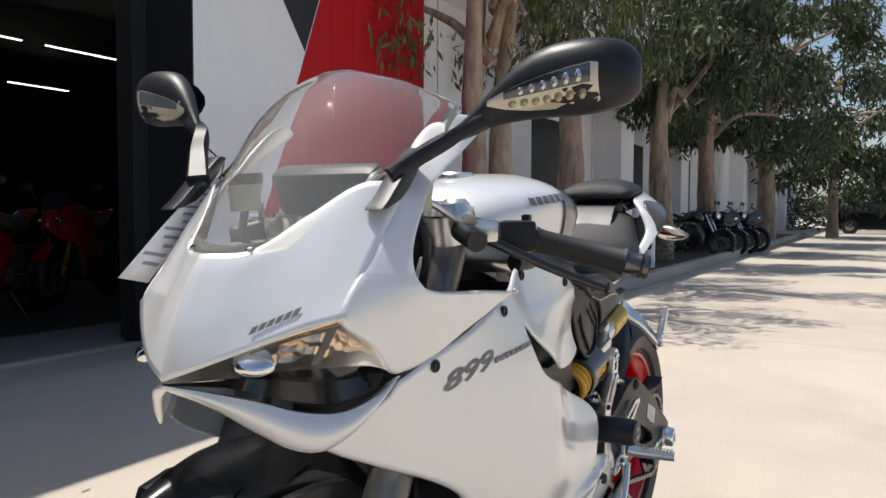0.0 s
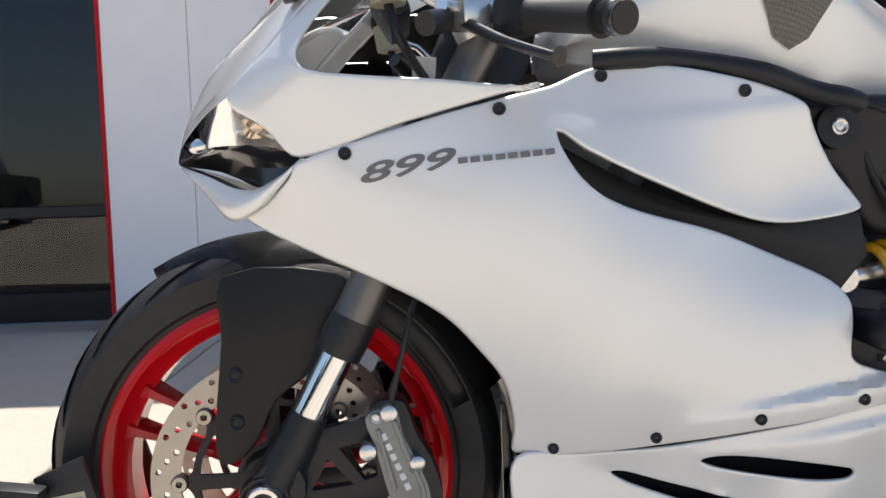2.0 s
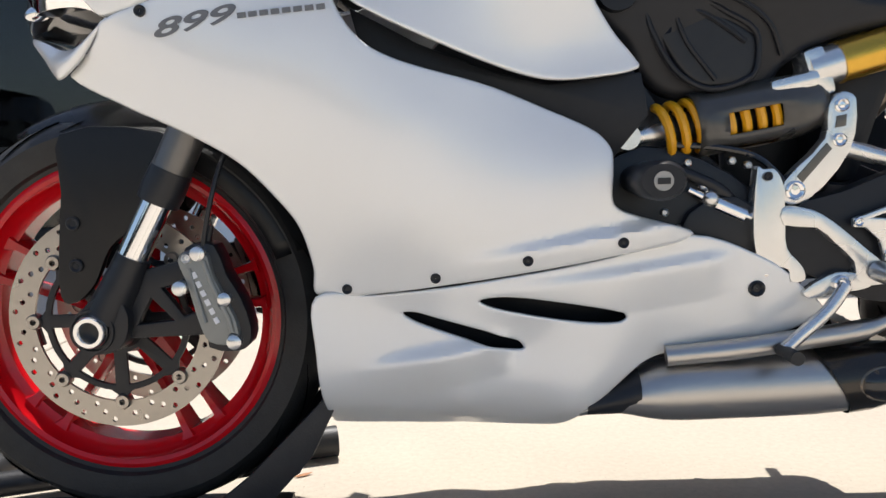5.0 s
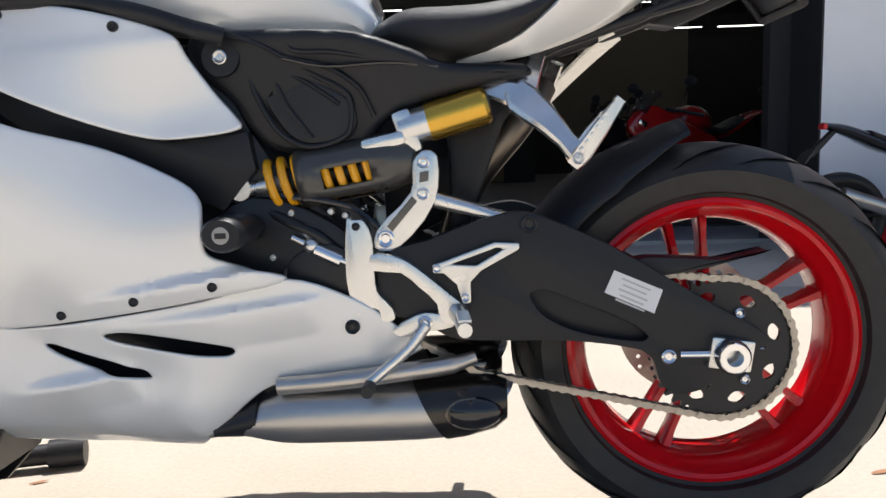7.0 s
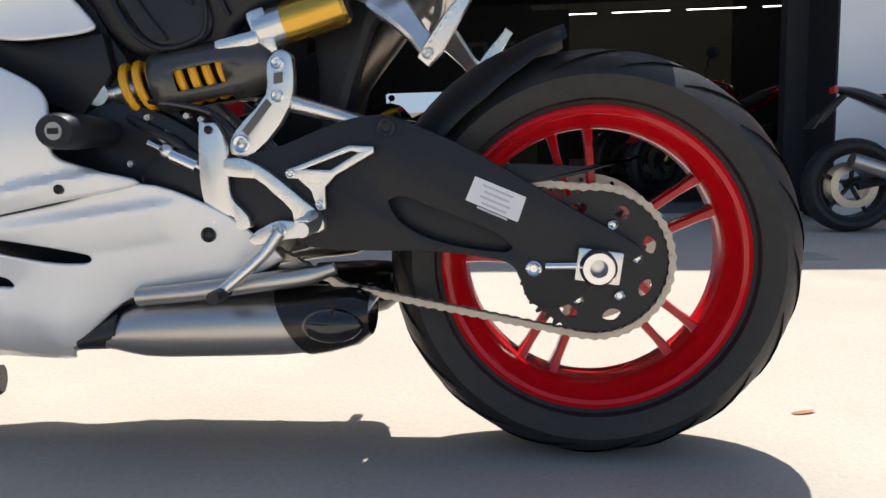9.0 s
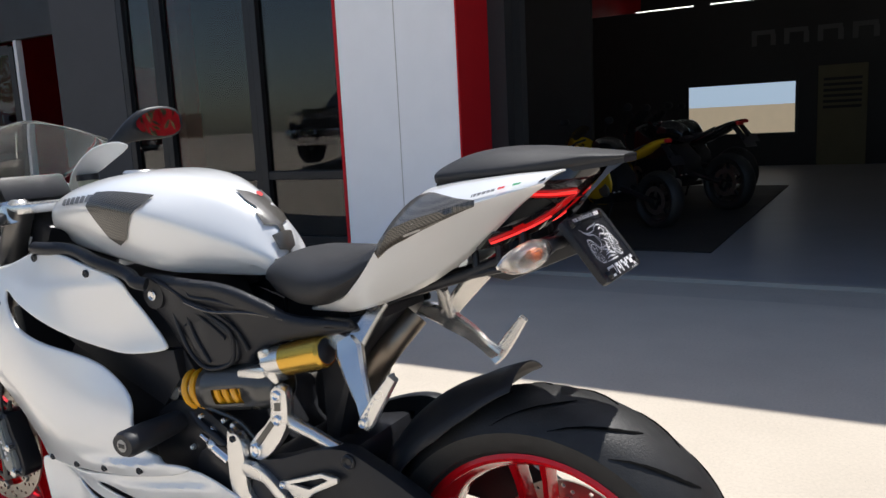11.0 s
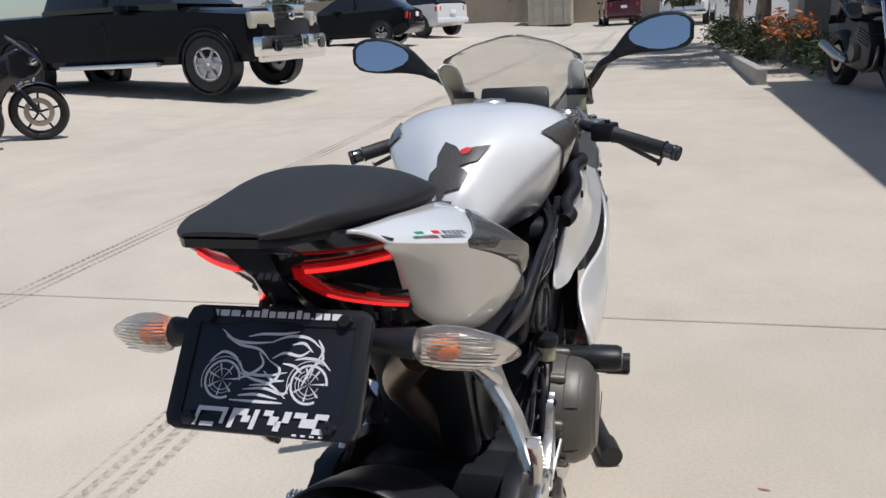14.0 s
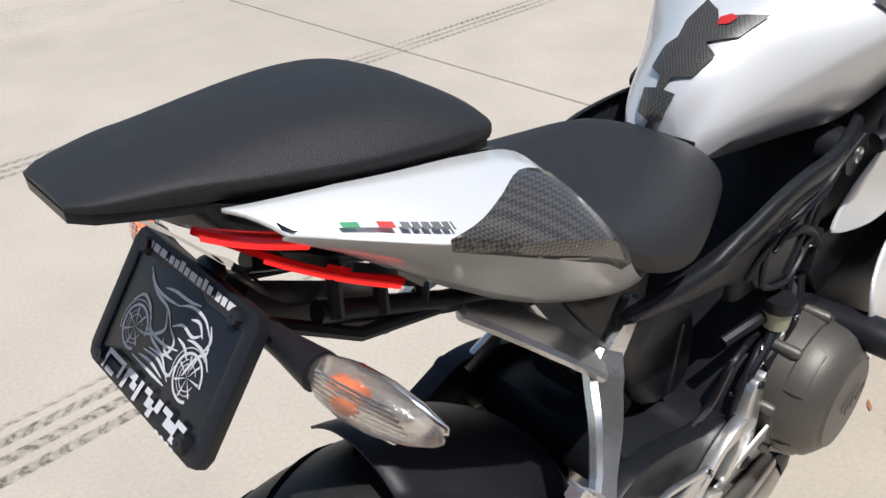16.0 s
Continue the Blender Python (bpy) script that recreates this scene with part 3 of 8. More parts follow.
# front fork, calipers, fender
def fork(s):
    y = s * 0.105
    f = part("fork_leg", tube([(0.005, y, 0.345), (0.035, y, 0.40), (0.050, y, 0.43)], [0.030, 0.026, 0.0235], 20), SATIN, bike, "black fork bottom casting")
    part("fork_tube", tube([(0.046, y, 0.425), (0.093, y, 0.513)], 0.0215, 24), CHROME, f, "chromed fork slider")
    part("seal_collar", tube([(0.088, y, 0.503), (0.097, y, 0.521), (0.110, y, 0.546)], [0.0285, 0.030, 0.0285], 24), SATIN, f)
    part("outer_tube", tube([(0.106, y, 0.540), (0.30, y, 0.918)], 0.0265, 24), mat("grey_fork_tube", (0.16, 0.155, 0.15), 0.35, 0.8, 0.05, 40), f, "grey anodised fork tube")
    part("axle_clamp", plate([(-0.02, 0.30), (0.03, 0.305), (0.045, 0.35), (0.02, 0.385), (-0.02, 0.36), (-0.03, 0.33)], y - 0.022, y + 0.020, 0.004, 3), SATIN, f)
    # bracket and caliper
    arm = part("caliper_bracket", plate([(0.015, 0.315), (0.14, 0.318), (0.155, 0.335), (0.145, 0.42), (0.125, 0.425), (0.06, 0.41), (0.04, 0.38)], y - 0.004, y + 0.012, 0.003, 0,
               [[(0.05, 0.335), (0.10, 0.34), (0.07, 0.372)], [(0.115, 0.345), (0.13, 0.35), (0.127, 0.395), (0.085, 0.385)]]), SATIN, f)
    c = part("caliper", plate([(0.118, 0.425), (0.128, 0.437), (0.156, 0.437), (0.165, 0.405), (0.192, 0.345), (0.195, 0.320), (0.185, 0.308), (0.155, 0.312), (0.143, 0.335), (0.128, 0.395)],
                              y - (0.028 if s < 0 else 0.018), y + (0.018 if s < 0 else 0.028), 0.006, 3), CALIP, f, "grey radial brake caliper with white lettering")
    part("caliper_bridge", plate([(0.122, 0.432), (0.136, 0.446), (0.166, 0.444), (0.180, 0.405), (0.198, 0.372), (0.210, 0.330), (0.206, 0.306), (0.190, 0.297), (0.150, 0.303), (0.150, 0.340)], y - 0.018, y + 0.024, 0.004, 2), SATIN, c, "black bridge of the caliper")
    part("chamfer_rib", tube([(0.154, y + s * 0.0285, 0.424), (0.164, y + s * 0.0290, 0.392), (0.184, y + s * 0.0290, 0.345), (0.187, y + s * 0.0285, 0.326)], 0.0035, 8), CALIP, c)
    part("chamfer_rib", tube([(0.134, y + s * 0.0285, 0.414), (0.142, y + s * 0.0290, 0.380), (0.152, y + s * 0.0290, 0.340)], 0.0030, 8), CALIP, c)
    for q, w in (((0.148, 0.434), 0.010), ((0.190, 0.313), 0.010), ((0.180, 0.372), 0.009), ((0.121, 0.388), 0.010)):
        part("caliper_bolt", tube([(q[0], y + s * 0.012, q[1]), (q[0], y + s * 0.034, q[1]), (q[0], y + s * 0.036, q[1])], [w, w, w * 0.7], 14), ALU, c)
    part("banjo", tube([(0.150, y, 0.442), (0.158, y, 0.470)], [0.007, 0.0045], 10), SATIN, c)
    for k in range(6):
        t = k / 5
        part("lettering_bar", box((0.0085, 0.0012, 0.0065), (0.141 + 0.026 * t, y + s * 0.0290, 0.405 - 0.062 * t), (0, 65, 0)), WHITEDECAL, c, smooth=False)
    for q in ((0.132, 0.428), (0.188, 0.318), (0.177, 0.365)):
        bolt(c, q[0], y + s * 0.024, q[1], 0.0075, s, ALU, 0.008)


both(fork)
part("brake_hose", tube(spline([(0.150, -0.12, 0.44), (0.165, -0.125, 0.50), (0.182, -0.11, 0.56), (0.22, -0.08, 0.64)], 5, False), 0.0035, 8), SATIN, bike)


FENDER = mat("satin_fender_plastic", (0.010, 0.010, 0.011), 0.30, 0, 0.12, 40, 0.05, 600, spec=0.3)


def fender():
    rings = []
    for i in range(21):
        a = radians(118 - i * 5.1) + 0.06
        R = 0.322
        w = 0.070 * (0.25 + 0.75 * min(1, i / 5)) if i < 6 else 0.072
        skirt = 0.012 + 0.03 * max(0, min(1, (i - 3) / 6))
        c = Vector((R * math.cos(a), 0, FZ + R * math.sin(a)))
        r = Vector((math.cos(a), 0, math.sin(a)))
        ring = []
        for k in range(13):
            u = k / 6 - 1
            drop = (abs(u) ** 2.4) * (0.034 + skirt)
            ring.append(c + Vector((0, u * w, 0)) - r * drop)
        rings.append(ring)
    bm = loft(rings, close=False)
    m = part("front_fender", bm, FENDER, bike, "satin black front fender")
    m.modifiers.new("thick", 'SOLIDIFY').thickness = 0.003

    def guard(s):
        o = [(-0.055, 0.600), (0.085, 0.600), (0.115, 0.560), (0.085, 0.515), (0.045, 0.470), (0.005, 0.440), (-0.02, 0.39), (-0.045, 0.365), (-0.068, 0.362), (-0.073, 0.40), (-0.060, 0.52)]
        g = part("fender_stay", plate(o, s * 0.083, s * 0.098, 0.004, 3), FENDER, m)
        for q in ((-0.045, 0.415), (-0.045, 0.475)):
            bolt(g, q[0], s * 0.098, q[1], 0.010, s, BLACKPL, 0.004)
    both(guard)


fender()

# ---- bodywork ----
w_side = field([(0.05, 0.73, 0.168), (-0.014, 0.672, 0.115), (0.02, 0.70, 0.14), (0.11, 0.741, 0.178), (0.284, 0.785, 0.184), (0.407, 0.823, 0.155), (0.574, 0.80, 0.162), (0.65, 0.78, 0.148),
                (0.728, 0.661, 0.131), (0.60, 0.65, 0.150), (0.335, 0.733, 0.198), (0.126, 0.719, 0.181), (0.45, 0.60, 0.207), (0.20, 0.62, 0.180), (0.30, 0.41, 0.130), (0.345, 0.376, 0.132),
                (0.464, 0.395, 0.158), (0.582, 0.417, 0.171), (0.70, 0.438, 0.175), (0.80, 0.443, 0.158), (0.69, 0.55, 0.186), (0.26, 0.51, 0.155), (0.45, 0.48, 0.193)])
w_belly = field([(0.30, 0.37, 0.130), (0.46, 0.39, 0.157), (0.70, 0.435, 0.173), (0.80, 0.44, 0.157), (0.886, 0.368, 0.138), (0.98, 0.335, 0.125), (0.415, 0.343, 0.128), (0.714, 0.338, 0.151),
                 (0.576, 0.294, 0.134), (0.30, 0.225, 0.108), (0.31, 0.166, 0.052), (0.50, 0.215, 0.120), (0.50, 0.165, 0.060), (0.64, 0.205, 0.128), (0.63, 0.166, 0.078), (0.42, 0.27, 0.124), (0.93, 0.30, 0.120), (0.755, 0.273, 0.120), (0.60, 0.36, 0.158)])


def step(x, z, a, b, amp, soft, reach):
    """A soft crease along a line from a to b: raised on its lower side, fading out over reach."""
    dx, dz = b[0] - a[0], b[1] - a[1]
    l = math.hypot(dx, dz)
    t = ((x - a[0]) * dx + (z - a[1]) * dz) / l
    n = ((z - a[1]) * dx - (x - a[0]) * dz) / l
    fade = max(0.0, min(1.0, t / (0.55 * l), (l - t) / (0.12 * l)))
    k = 1 / (1 + math.exp(max(-40, min(40, n / soft))))
    return amp * fade * k * max(0.0, 1 - max(0.0, -n) / reach)


def w_side2(x, z):
    return w_side(x, z) + step(x, z, (0.480, 0.418), (0.800, 0.472), 0.019, 0.0024, 0.075) + step(x, z, (0.32, 0.765), (0.70, 0.795), 0.006, 0.004, 0.10)


def w_belly2(x, z):
    return w_belly(x, z) + step(x, z, (0.50, 0.376), (0.86, 0.420), 0.012, 0.0025, 0.06) + step(x, z, (0.345, 0.268), (0.56, 0.316), 0.022, 0.0035, 0.055)


SIDE = [(0.056, 0.7335), (0.17, 0.7675), (0.30, 0.8015), (0.345, 0.812), (0.40, 0.834), (0.47, 0.836), (0.55, 0.822), (0.62, 0.803), (0.655, 0.786), (0.668, 0.760), (0.700, 0.710), (0.735, 0.666), (0.733, 0.658),
        (0.700, 0.650), (0.62, 0.645), (0.55, 0.662), (0.45, 0.702), (0.38, 0.737), (0.350, 0.758), (0.352, 0.742), (0.370, 0.710), (0.395, 0.686), (0.44, 0.666), (0.54, 0.638), (0.62, 0.604), (0.67, 0.578),
        (0.688, 0.556), (0.690, 0.53), (0.690, 0.49), (0.705, 0.477), (0.798, 0.4445), (0.68, 0.4185), (0.525, 0.3915), (0.385, 0.3735), (0.300, 0.3715), (0.299, 0.41), (0.286, 0.466), (0.26, 0.504),
        (0.214, 0.553), (0.147, 0.592), (0.066, 0.629), (-0.014, 0.672), (0.010, 0.690), (0.045, 0.716)]
BELLY = [(0.300, 0.3703), (0.385, 0.3723), (0.525, 0.3903), (0.68, 0.4173), (0.798, 0.4432), (0.902, 0.405), (0.950, 0.368), (0.986, 0.332), (0.975, 0.322), (0.929, 0.303), (0.83, 0.288), (0.765, 0.276), (0.735, 0.262),
         (0.655, 0.190), (0.630, 0.168), (0.60, 0.165), (0.517, 0.165), (0.40, 0.166), (0.312, 0.167), (0.304, 0.175), (0.296, 0.29)]
SLOT_A = [(0.418, 0.345), (0.441, 0.345), (0.57, 0.305), (0.578, 0.294), (0.553, 0.296), (0.440, 0.332)]
SLOT_B = [(0.521, 0.363), (0.555, 0.368), (0.64, 0.357), (0.708, 0.342), (0.712, 0.335), (0.700, 0.330), (0.64, 0.334), (0.553, 0.350)]


def fairing(s):
    f = part("side_fairing", sheet(SIDE, w_side2, s, 0.007, 0.005), PEARL, bike, "pearl white side fairing")
    f.modifiers.new("thick", 'SOLIDIFY').thickness = 0.003
    b = part("belly_fairing", sheet(BELLY, w_belly2, s, 0.006, 0.0045, [SLOT_A, SLOT_B]), PEARL, bike, "pearl white belly pan with two slots")
    b.modifiers.new("thick", 'SOLIDIFY').thickness = 0.003
    for x, z in ((0.111, 0.741), (0.284, 0.785), (0.407, 0.823), (0.574, 0.801)):
        bolt(f, x, s * (w_side2(x, z) + 0.0003), z, 0.0075, s, SATIN)
    for x, z in ((0.345, 0.381), (0.464, 0.396), (0.582, 0.418), (0.70, 0.439)):
        bolt(f, x, s * (w_side2(x, z) + 0.0005), z, 0.0068, s, SATIN)
    bolt(b, 0.886, s * (w_belly2(0.886, 0.368) - 0.001), 0.368, 0.011, s, SATIN, 0.006)
    # dark duct behind the opening, and the inner panels that close it
    part("air_duct", plate([(0.36, 0.75), (0.45, 0.70), (0.55, 0.66), (0.62, 0.643), (0.74, 0.655), (0.75, 0.60), (0.70, 0.54), (0.60, 0.58), (0.44, 0.64), (0.375, 0.69)], s * 0.085, s * 0.118, 0.003), BLACKPL, f)
    part("inner_panel", plate([(0.31, 0.38), (0.70, 0.43), (0.95, 0.36), (0.76, 0.285), (0.64, 0.205), (0.31, 0.21)], s * 0.050, s * 0.058, 0.002), GLOSSBLK, b)


both(fairing)

# decals on the sides
for s in (-1, 1):
    cu = bpy.data.curves.new("number_decal", 'FONT')
    cu.body, cu.size, cu.extrude, cu.shear, cu.offset = "899", 0.042, 0.0, 0.25, 0.0009
    cu.align_x = 'LEFT'
    tmp = bpy.data.objects.new("tmp_text", cu)
    scene.collection.objects.link(tmp)
    dg = bpy.context.evaluated_depsgraph_get()
    me = bpy.data.meshes.new_from_object(tmp.evaluated_get(dg))
    bpy.data.objects.remove(tmp)
    bm = bmesh.new()
    bm.from_mesh(me)
    bmesh.ops.subdivide_edges(bm, edges=bm.edges[:], cuts=1)
    wmax = max(v.co.x for v in bm.verts)
    for v in bm.verts:
        u, h = v.co.x / wmax, v.co.y
        uu = u if s < 0 else 1 - u
        x = 0.124 + 0.110 * uu
        z = 0.7065 + 0.017 * uu + h * 0.70
        v.co = Vector((x, s * (w_side(x, z) + 0.0012), z))
    part("number_decal", bm, DECAL, bike, "grey number decal", smooth=False)
    for k in range(8):
        x = 0.234 + 0.0138 * k + 0.0066
        z = 0.7285 + 0.00094 * k
        part("lettering_bar", box((0.0105, 0.001, 0.0065), (x, s * (max(w_side(x, z), w_side2(x, z)) + 0.0018), z), (0, -5, 0)), DECAL, bike, smooth=False)

w_up = field([(-0.023, 0.809, 0.150), (0.03, 0.87, 0.149), (0.088, 0.93, 0.148), (0.130, 0.972, 0.128), (0.165, 1.005, 0.124), (0.215, 1.036, 0.127), (0.27, 1.046, 0.140), (0.107, 0.918, 0.168), (0.15, 0.956, 0.164), (0.22, 0.992, 0.158), (0.286, 1.027, 0.152), (0.065, 0.84, 0.190), (0.125, 0.824, 0.194), (0.31, 0.808, 0.187),
              (0.058, 0.738, 0.164), (0.02, 0.773, 0.158), (0.20, 0.775, 0.186)])
UPPER = [(-0.023, 0.809), (0.03, 0.87), (0.088, 0.932), (0.130, 0.972), (0.165, 1.005), (0.215, 1.036), (0.27, 1.046), (0.294, 1.038), (0.286, 1.027), (0.22, 0.992), (0.150, 0.956), (0.107, 0.918), (0.073, 0.876), (0.063, 0.848),
         (0.072, 0.834), (0.125, 0.826), (0.22, 0.819), (0.315, 0.810), (0.330, 0.8105), (0.30, 0.8045), (0.17, 0.7705), (0.058, 0.739), (0.02, 0.773)]


def rail(pts, n=24):
    """A smooth edge curve, evenly stepped."""
    c = spline([Vector(p) for p in pts], 8, False)
    d = [0.0]
    for a, b in zip(c, c[1:]):
        d.append(d[-1] + (b - a).length)
    out = []
    for i in range(n + 1):
        q, k = d[-1] * i / n, 0
        while k < len(c) - 2 and d[k + 1] < q:
            k += 1
        f = (q - d[k]) / max(1e-9, d[k + 1] - d[k])
        out.append(Vector(c[k]).lerp(Vector(c[k + 1]), min(1, max(0, f))))
    return out


def coons(b, t, l, r):
    """Rings of a patch that fills four edge curves: bottom, top (over u), left, right (over v)."""
    nu, nv = len(b) - 1, len(l) - 1
    rings = []
    for j in range(nv + 1):
        v = j / nv
        row = []
        for i in range(nu + 1):
            u = i / nu
            p = b[i] * (1 - v) + t[i] * v + l[j] * (1 - u) + r[j] * u
            row.append(p - (b[0] * ((1 - u) * (1 - v)) + b[-1] * (u * (1 - v)) + t[0] * ((1 - u) * v) + t[-1] * (u * v)))
        rings.append(row)
    return rings


BROW = [(-0.121, 0.0, 0.747), (-0.108, 0.034, 0.760), (-0.085, 0.072, 0.777), (-0.050, 0.118, 0.798), (-0.023, 0.150, 0.809)]
CENTRE = [(-0.121, 0.0, 0.747), (-0.116, 0.0, 0.772), (-0.106, 0.0, 0.802), (-0.080, 0.0, 0.853), (-0.066, 0.0, 0.872)]
RIDGE = [(-0.023, 0.150, 0.809), (0.03, 0.149, 0.87), (0.075, 0.149, 0.918), (0.105, 0.149, 0.948)]
SCREENB = [(-0.066, 0.0, 0.872), (-0.040, 0.044, 0.876), (0.015, 0.078, 0.914), (0.070, 0.112, 0.950), (0.105, 0.149, 0.948)]
bonnet = coons(rail(BROW, 22), rail(SCREENB, 22), rail(CENTRE, 18), rail(RIDGE, 18))
full = [[Vector((p.x, -p.y, p.z)) for p in r[::-1]] + r[1:] for r in bonnet]
nose = part("nose_fairing", loft(full, close=False), PEARL, bike, "pearl white nose panel below the screen", angle=50)
nose.modifiers.new("thick", 'SOLIDIFY').thickness = 0.002
LIPT = [(-0.119, 0.0, 0.743), (-0.095, 0.040, 0.735), (-0.06, 0.075, 0.722), (-0.03, 0.103, 0.709), (0.002, 0.131, 0.706), (0.035, 0.152, 0.720), (0.060, 0.163, 0.738)]
LIPB = [(-0.116, 0.0, 0.737), (-0.092, 0.034, 0.720), (-0.061, 0.070, 0.690), (-0.040, 0.098, 0.672), (-0.019, 0.122, 0.669), (0.015, 0.142, 0.688), (0.055, 0.162, 0.729)]
lt, lb = rail(LIPT, 26), rail(LIPB, 26)
lip = []
for v in range(9):
    row = []
    for i in range(27):
        q = lb[i].lerp(lt[i], v / 8)
        out = 0.010 * math.sin(math.pi * v / 8) * max(0, math.sin(math.pi * i / 26)) ** 0.6
        row.append(q + Vector((-0.5 * out, 0.8 * out, 0)))
    lip.append(row)
lip.append([q + Vector((0.012, -0.012, -0.002)) for q in lt])
chin = part("chin_fairing", loft([[Vector((p.x, -max(0, p.y), p.z)) for p in r[::-1]] + [Vector((p.x, max(0, p.y), p.z)) for p in r[1:]] for r in lip], close=False), PEARL, bike, "pearl white chin panel", angle=50)
chin.modifiers.new("thick", 'SOLIDIFY').thickness = 0.002
LAMPT = rail(BROW, 16) + rail([(-0.023, 0.150, 0.809), (0.02, 0.157, 0.773), (0.058, 0.163, 0.740)], 10)[1:]
LAMPB = rail([(-0.120, 0.0, 0.745), (-0.095, 0.050, 0.749), (-0.060, 0.098, 0.757), (-0.02, 0.131, 0.757), (0.025, 0.151, 0.753), (0.058, 0.163, 0.740)], 26)


def lamp_at(i, v, deep, s):
    q = LAMPT[i].lerp(LAMPB[i], v)
    e = min(1, i / 5, (26 - i) / 5) * deep
    return Vector((q.x + 0.75 * e, s * max(0, q.y - 0.65 * e), q.z))


def lamp_patch(i0, i1, v0, v1, deep, s, nv=6, facet=0.0):
    rings = []
    for k in range(nv + 1):
        v = v0 + (v1 - v0) * k / nv
        rings.append([lamp_at(i, v, deep + facet * ((i // 2 + k) % 2), s) for i in range(i0, i1 + 1)])
    return loft(rings, close=False)


def front(s):
    u = part("upper_fairing", sheet(UPPER, w_up, s, 0.014, 0.005), PEARL, bike, "pearl white upper fairing side")
    u.modifiers.new("thick", 'SOLIDIFY').thickness = 0.003
    h = part("headlight", lamp_patch(0, 26, 0, 1, 0.022, s), SMOKE, bike, "slim clear headlight with a smoked brow")
    part("reflector", lamp_patch(11, 24, 0.10, 0.92, 0.013, s, 6, 0.004), GROUNDREF, h, smooth=False)
    part("lens", lamp_patch(0, 26, 0, 1, 0.0, s), CLEARL, h).visible_shadow = False
    part("brow", lamp_patch(8, 22, 0.02, 0.16, 0.006, s, 3), GROUNDREF, h)
    part("lamp_divider", lamp_patch(8, 22, 0.16, 0.24, 0.004, s, 2), SMOKE, h)
    part("lamp_divider", lamp_patch(15, 16, 0.20, 1.0, 0.004, s, 4), SMOKE, h)
    part("projector", ball(lamp_at(9, 0.62, 0.014, s), (0.024, 0.024, 0.012), (0, -20, s * -45)), CHROME, h)
    lipt = rail(LIPT, 26)
    intake = [[Vector((p.x + 0.75 * e, s * max(0, p.y - 0.65 * e), p.z)) for i in range(27) for p, e in ((LAMPB[i].lerp(lipt[i], v), dd * min(1, i / 6, (26 - i) / 4)),)] for v, dd in ((0.0, 0.002), (0.0, 0.030), (0.5, 0.045), (1.0, 0.035))]
    part("air_intake", loft(intake, close=False), GLOSSBLK, bike, "black air intake mouth")
    for k in range(6):
        q, q2 = bonnet[2][10 + k] + Vector((-0.001, 0.001, 0.001)), bonnet[4][10 + k]
        e = (bonnet[2][11 + k] - bonnet[2][10 + k]) * 0.80
        up = (q2 - bonnet[2][10 + k]) * 0.42
        if s < 0:
            part("lettering_bar", loft([[Vector((p.x, -p.y, p.z)) for p in (q, q + e)], [Vector((p.x, -p.y, p.z)) for p in (q + up + e * 0.3, q + up + e * 1.3)]], close=False), DECAL, nose, smooth=False)
    bolt(nose, -0.038, s * 0.0415, 0.8745, 0.005, s, CHROME)
    # inside of the fairing, seen from the saddle
    part("inner_fairing", sheet([(0.105, 0.938), (0.135, 0.970), (0.168, 1.000), (0.217, 1.030), (0.27, 1.038), (0.280, 1.030), (0.217, 0.998), (0.148, 0.962), (0.115, 0.930)], lambda x, z: w_up(x, z) - 0.007, s, 0.02, 0.0), CREAM, u)


both(front)

# windscreen
rings = []
prof = spline([(-0.058, 0.868), (0.02, 0.955), (0.09, 1.035), (0.14, 1.078), (0.182, 1.103)], 5, False)
for i, p in enumerate(prof):
    v = i / (len(prof) - 1)
    hw = (0.075 + 0.075 * min(1, v / 0.35)) * (math.sqrt(max(0.02, 1 - max(0, (v - 0.55) / 0.45) ** 3.0)))
    ring = []
    for k in range(17):
        u = k / 8 - 1
        ring.append(Vector((p.x + 0.155 * (abs(u * hw) / 0.15) ** 2 * (1 - 0.45 * v) , u * hw, p.y + 0.050 * (abs(u * hw) / 0.15) ** 2 * (1 - v) - 0.05 * v * (abs(u * hw) / 0.15) ** 2)))
    rings.append(ring)
ws = part("windscreen", loft(rings, close=False), SCREEN, bike, "clear curved windscreen")
ws.modifiers.new("thick", 'SOLIDIFY').thickness = 0.003
ws.visible_shadow = False


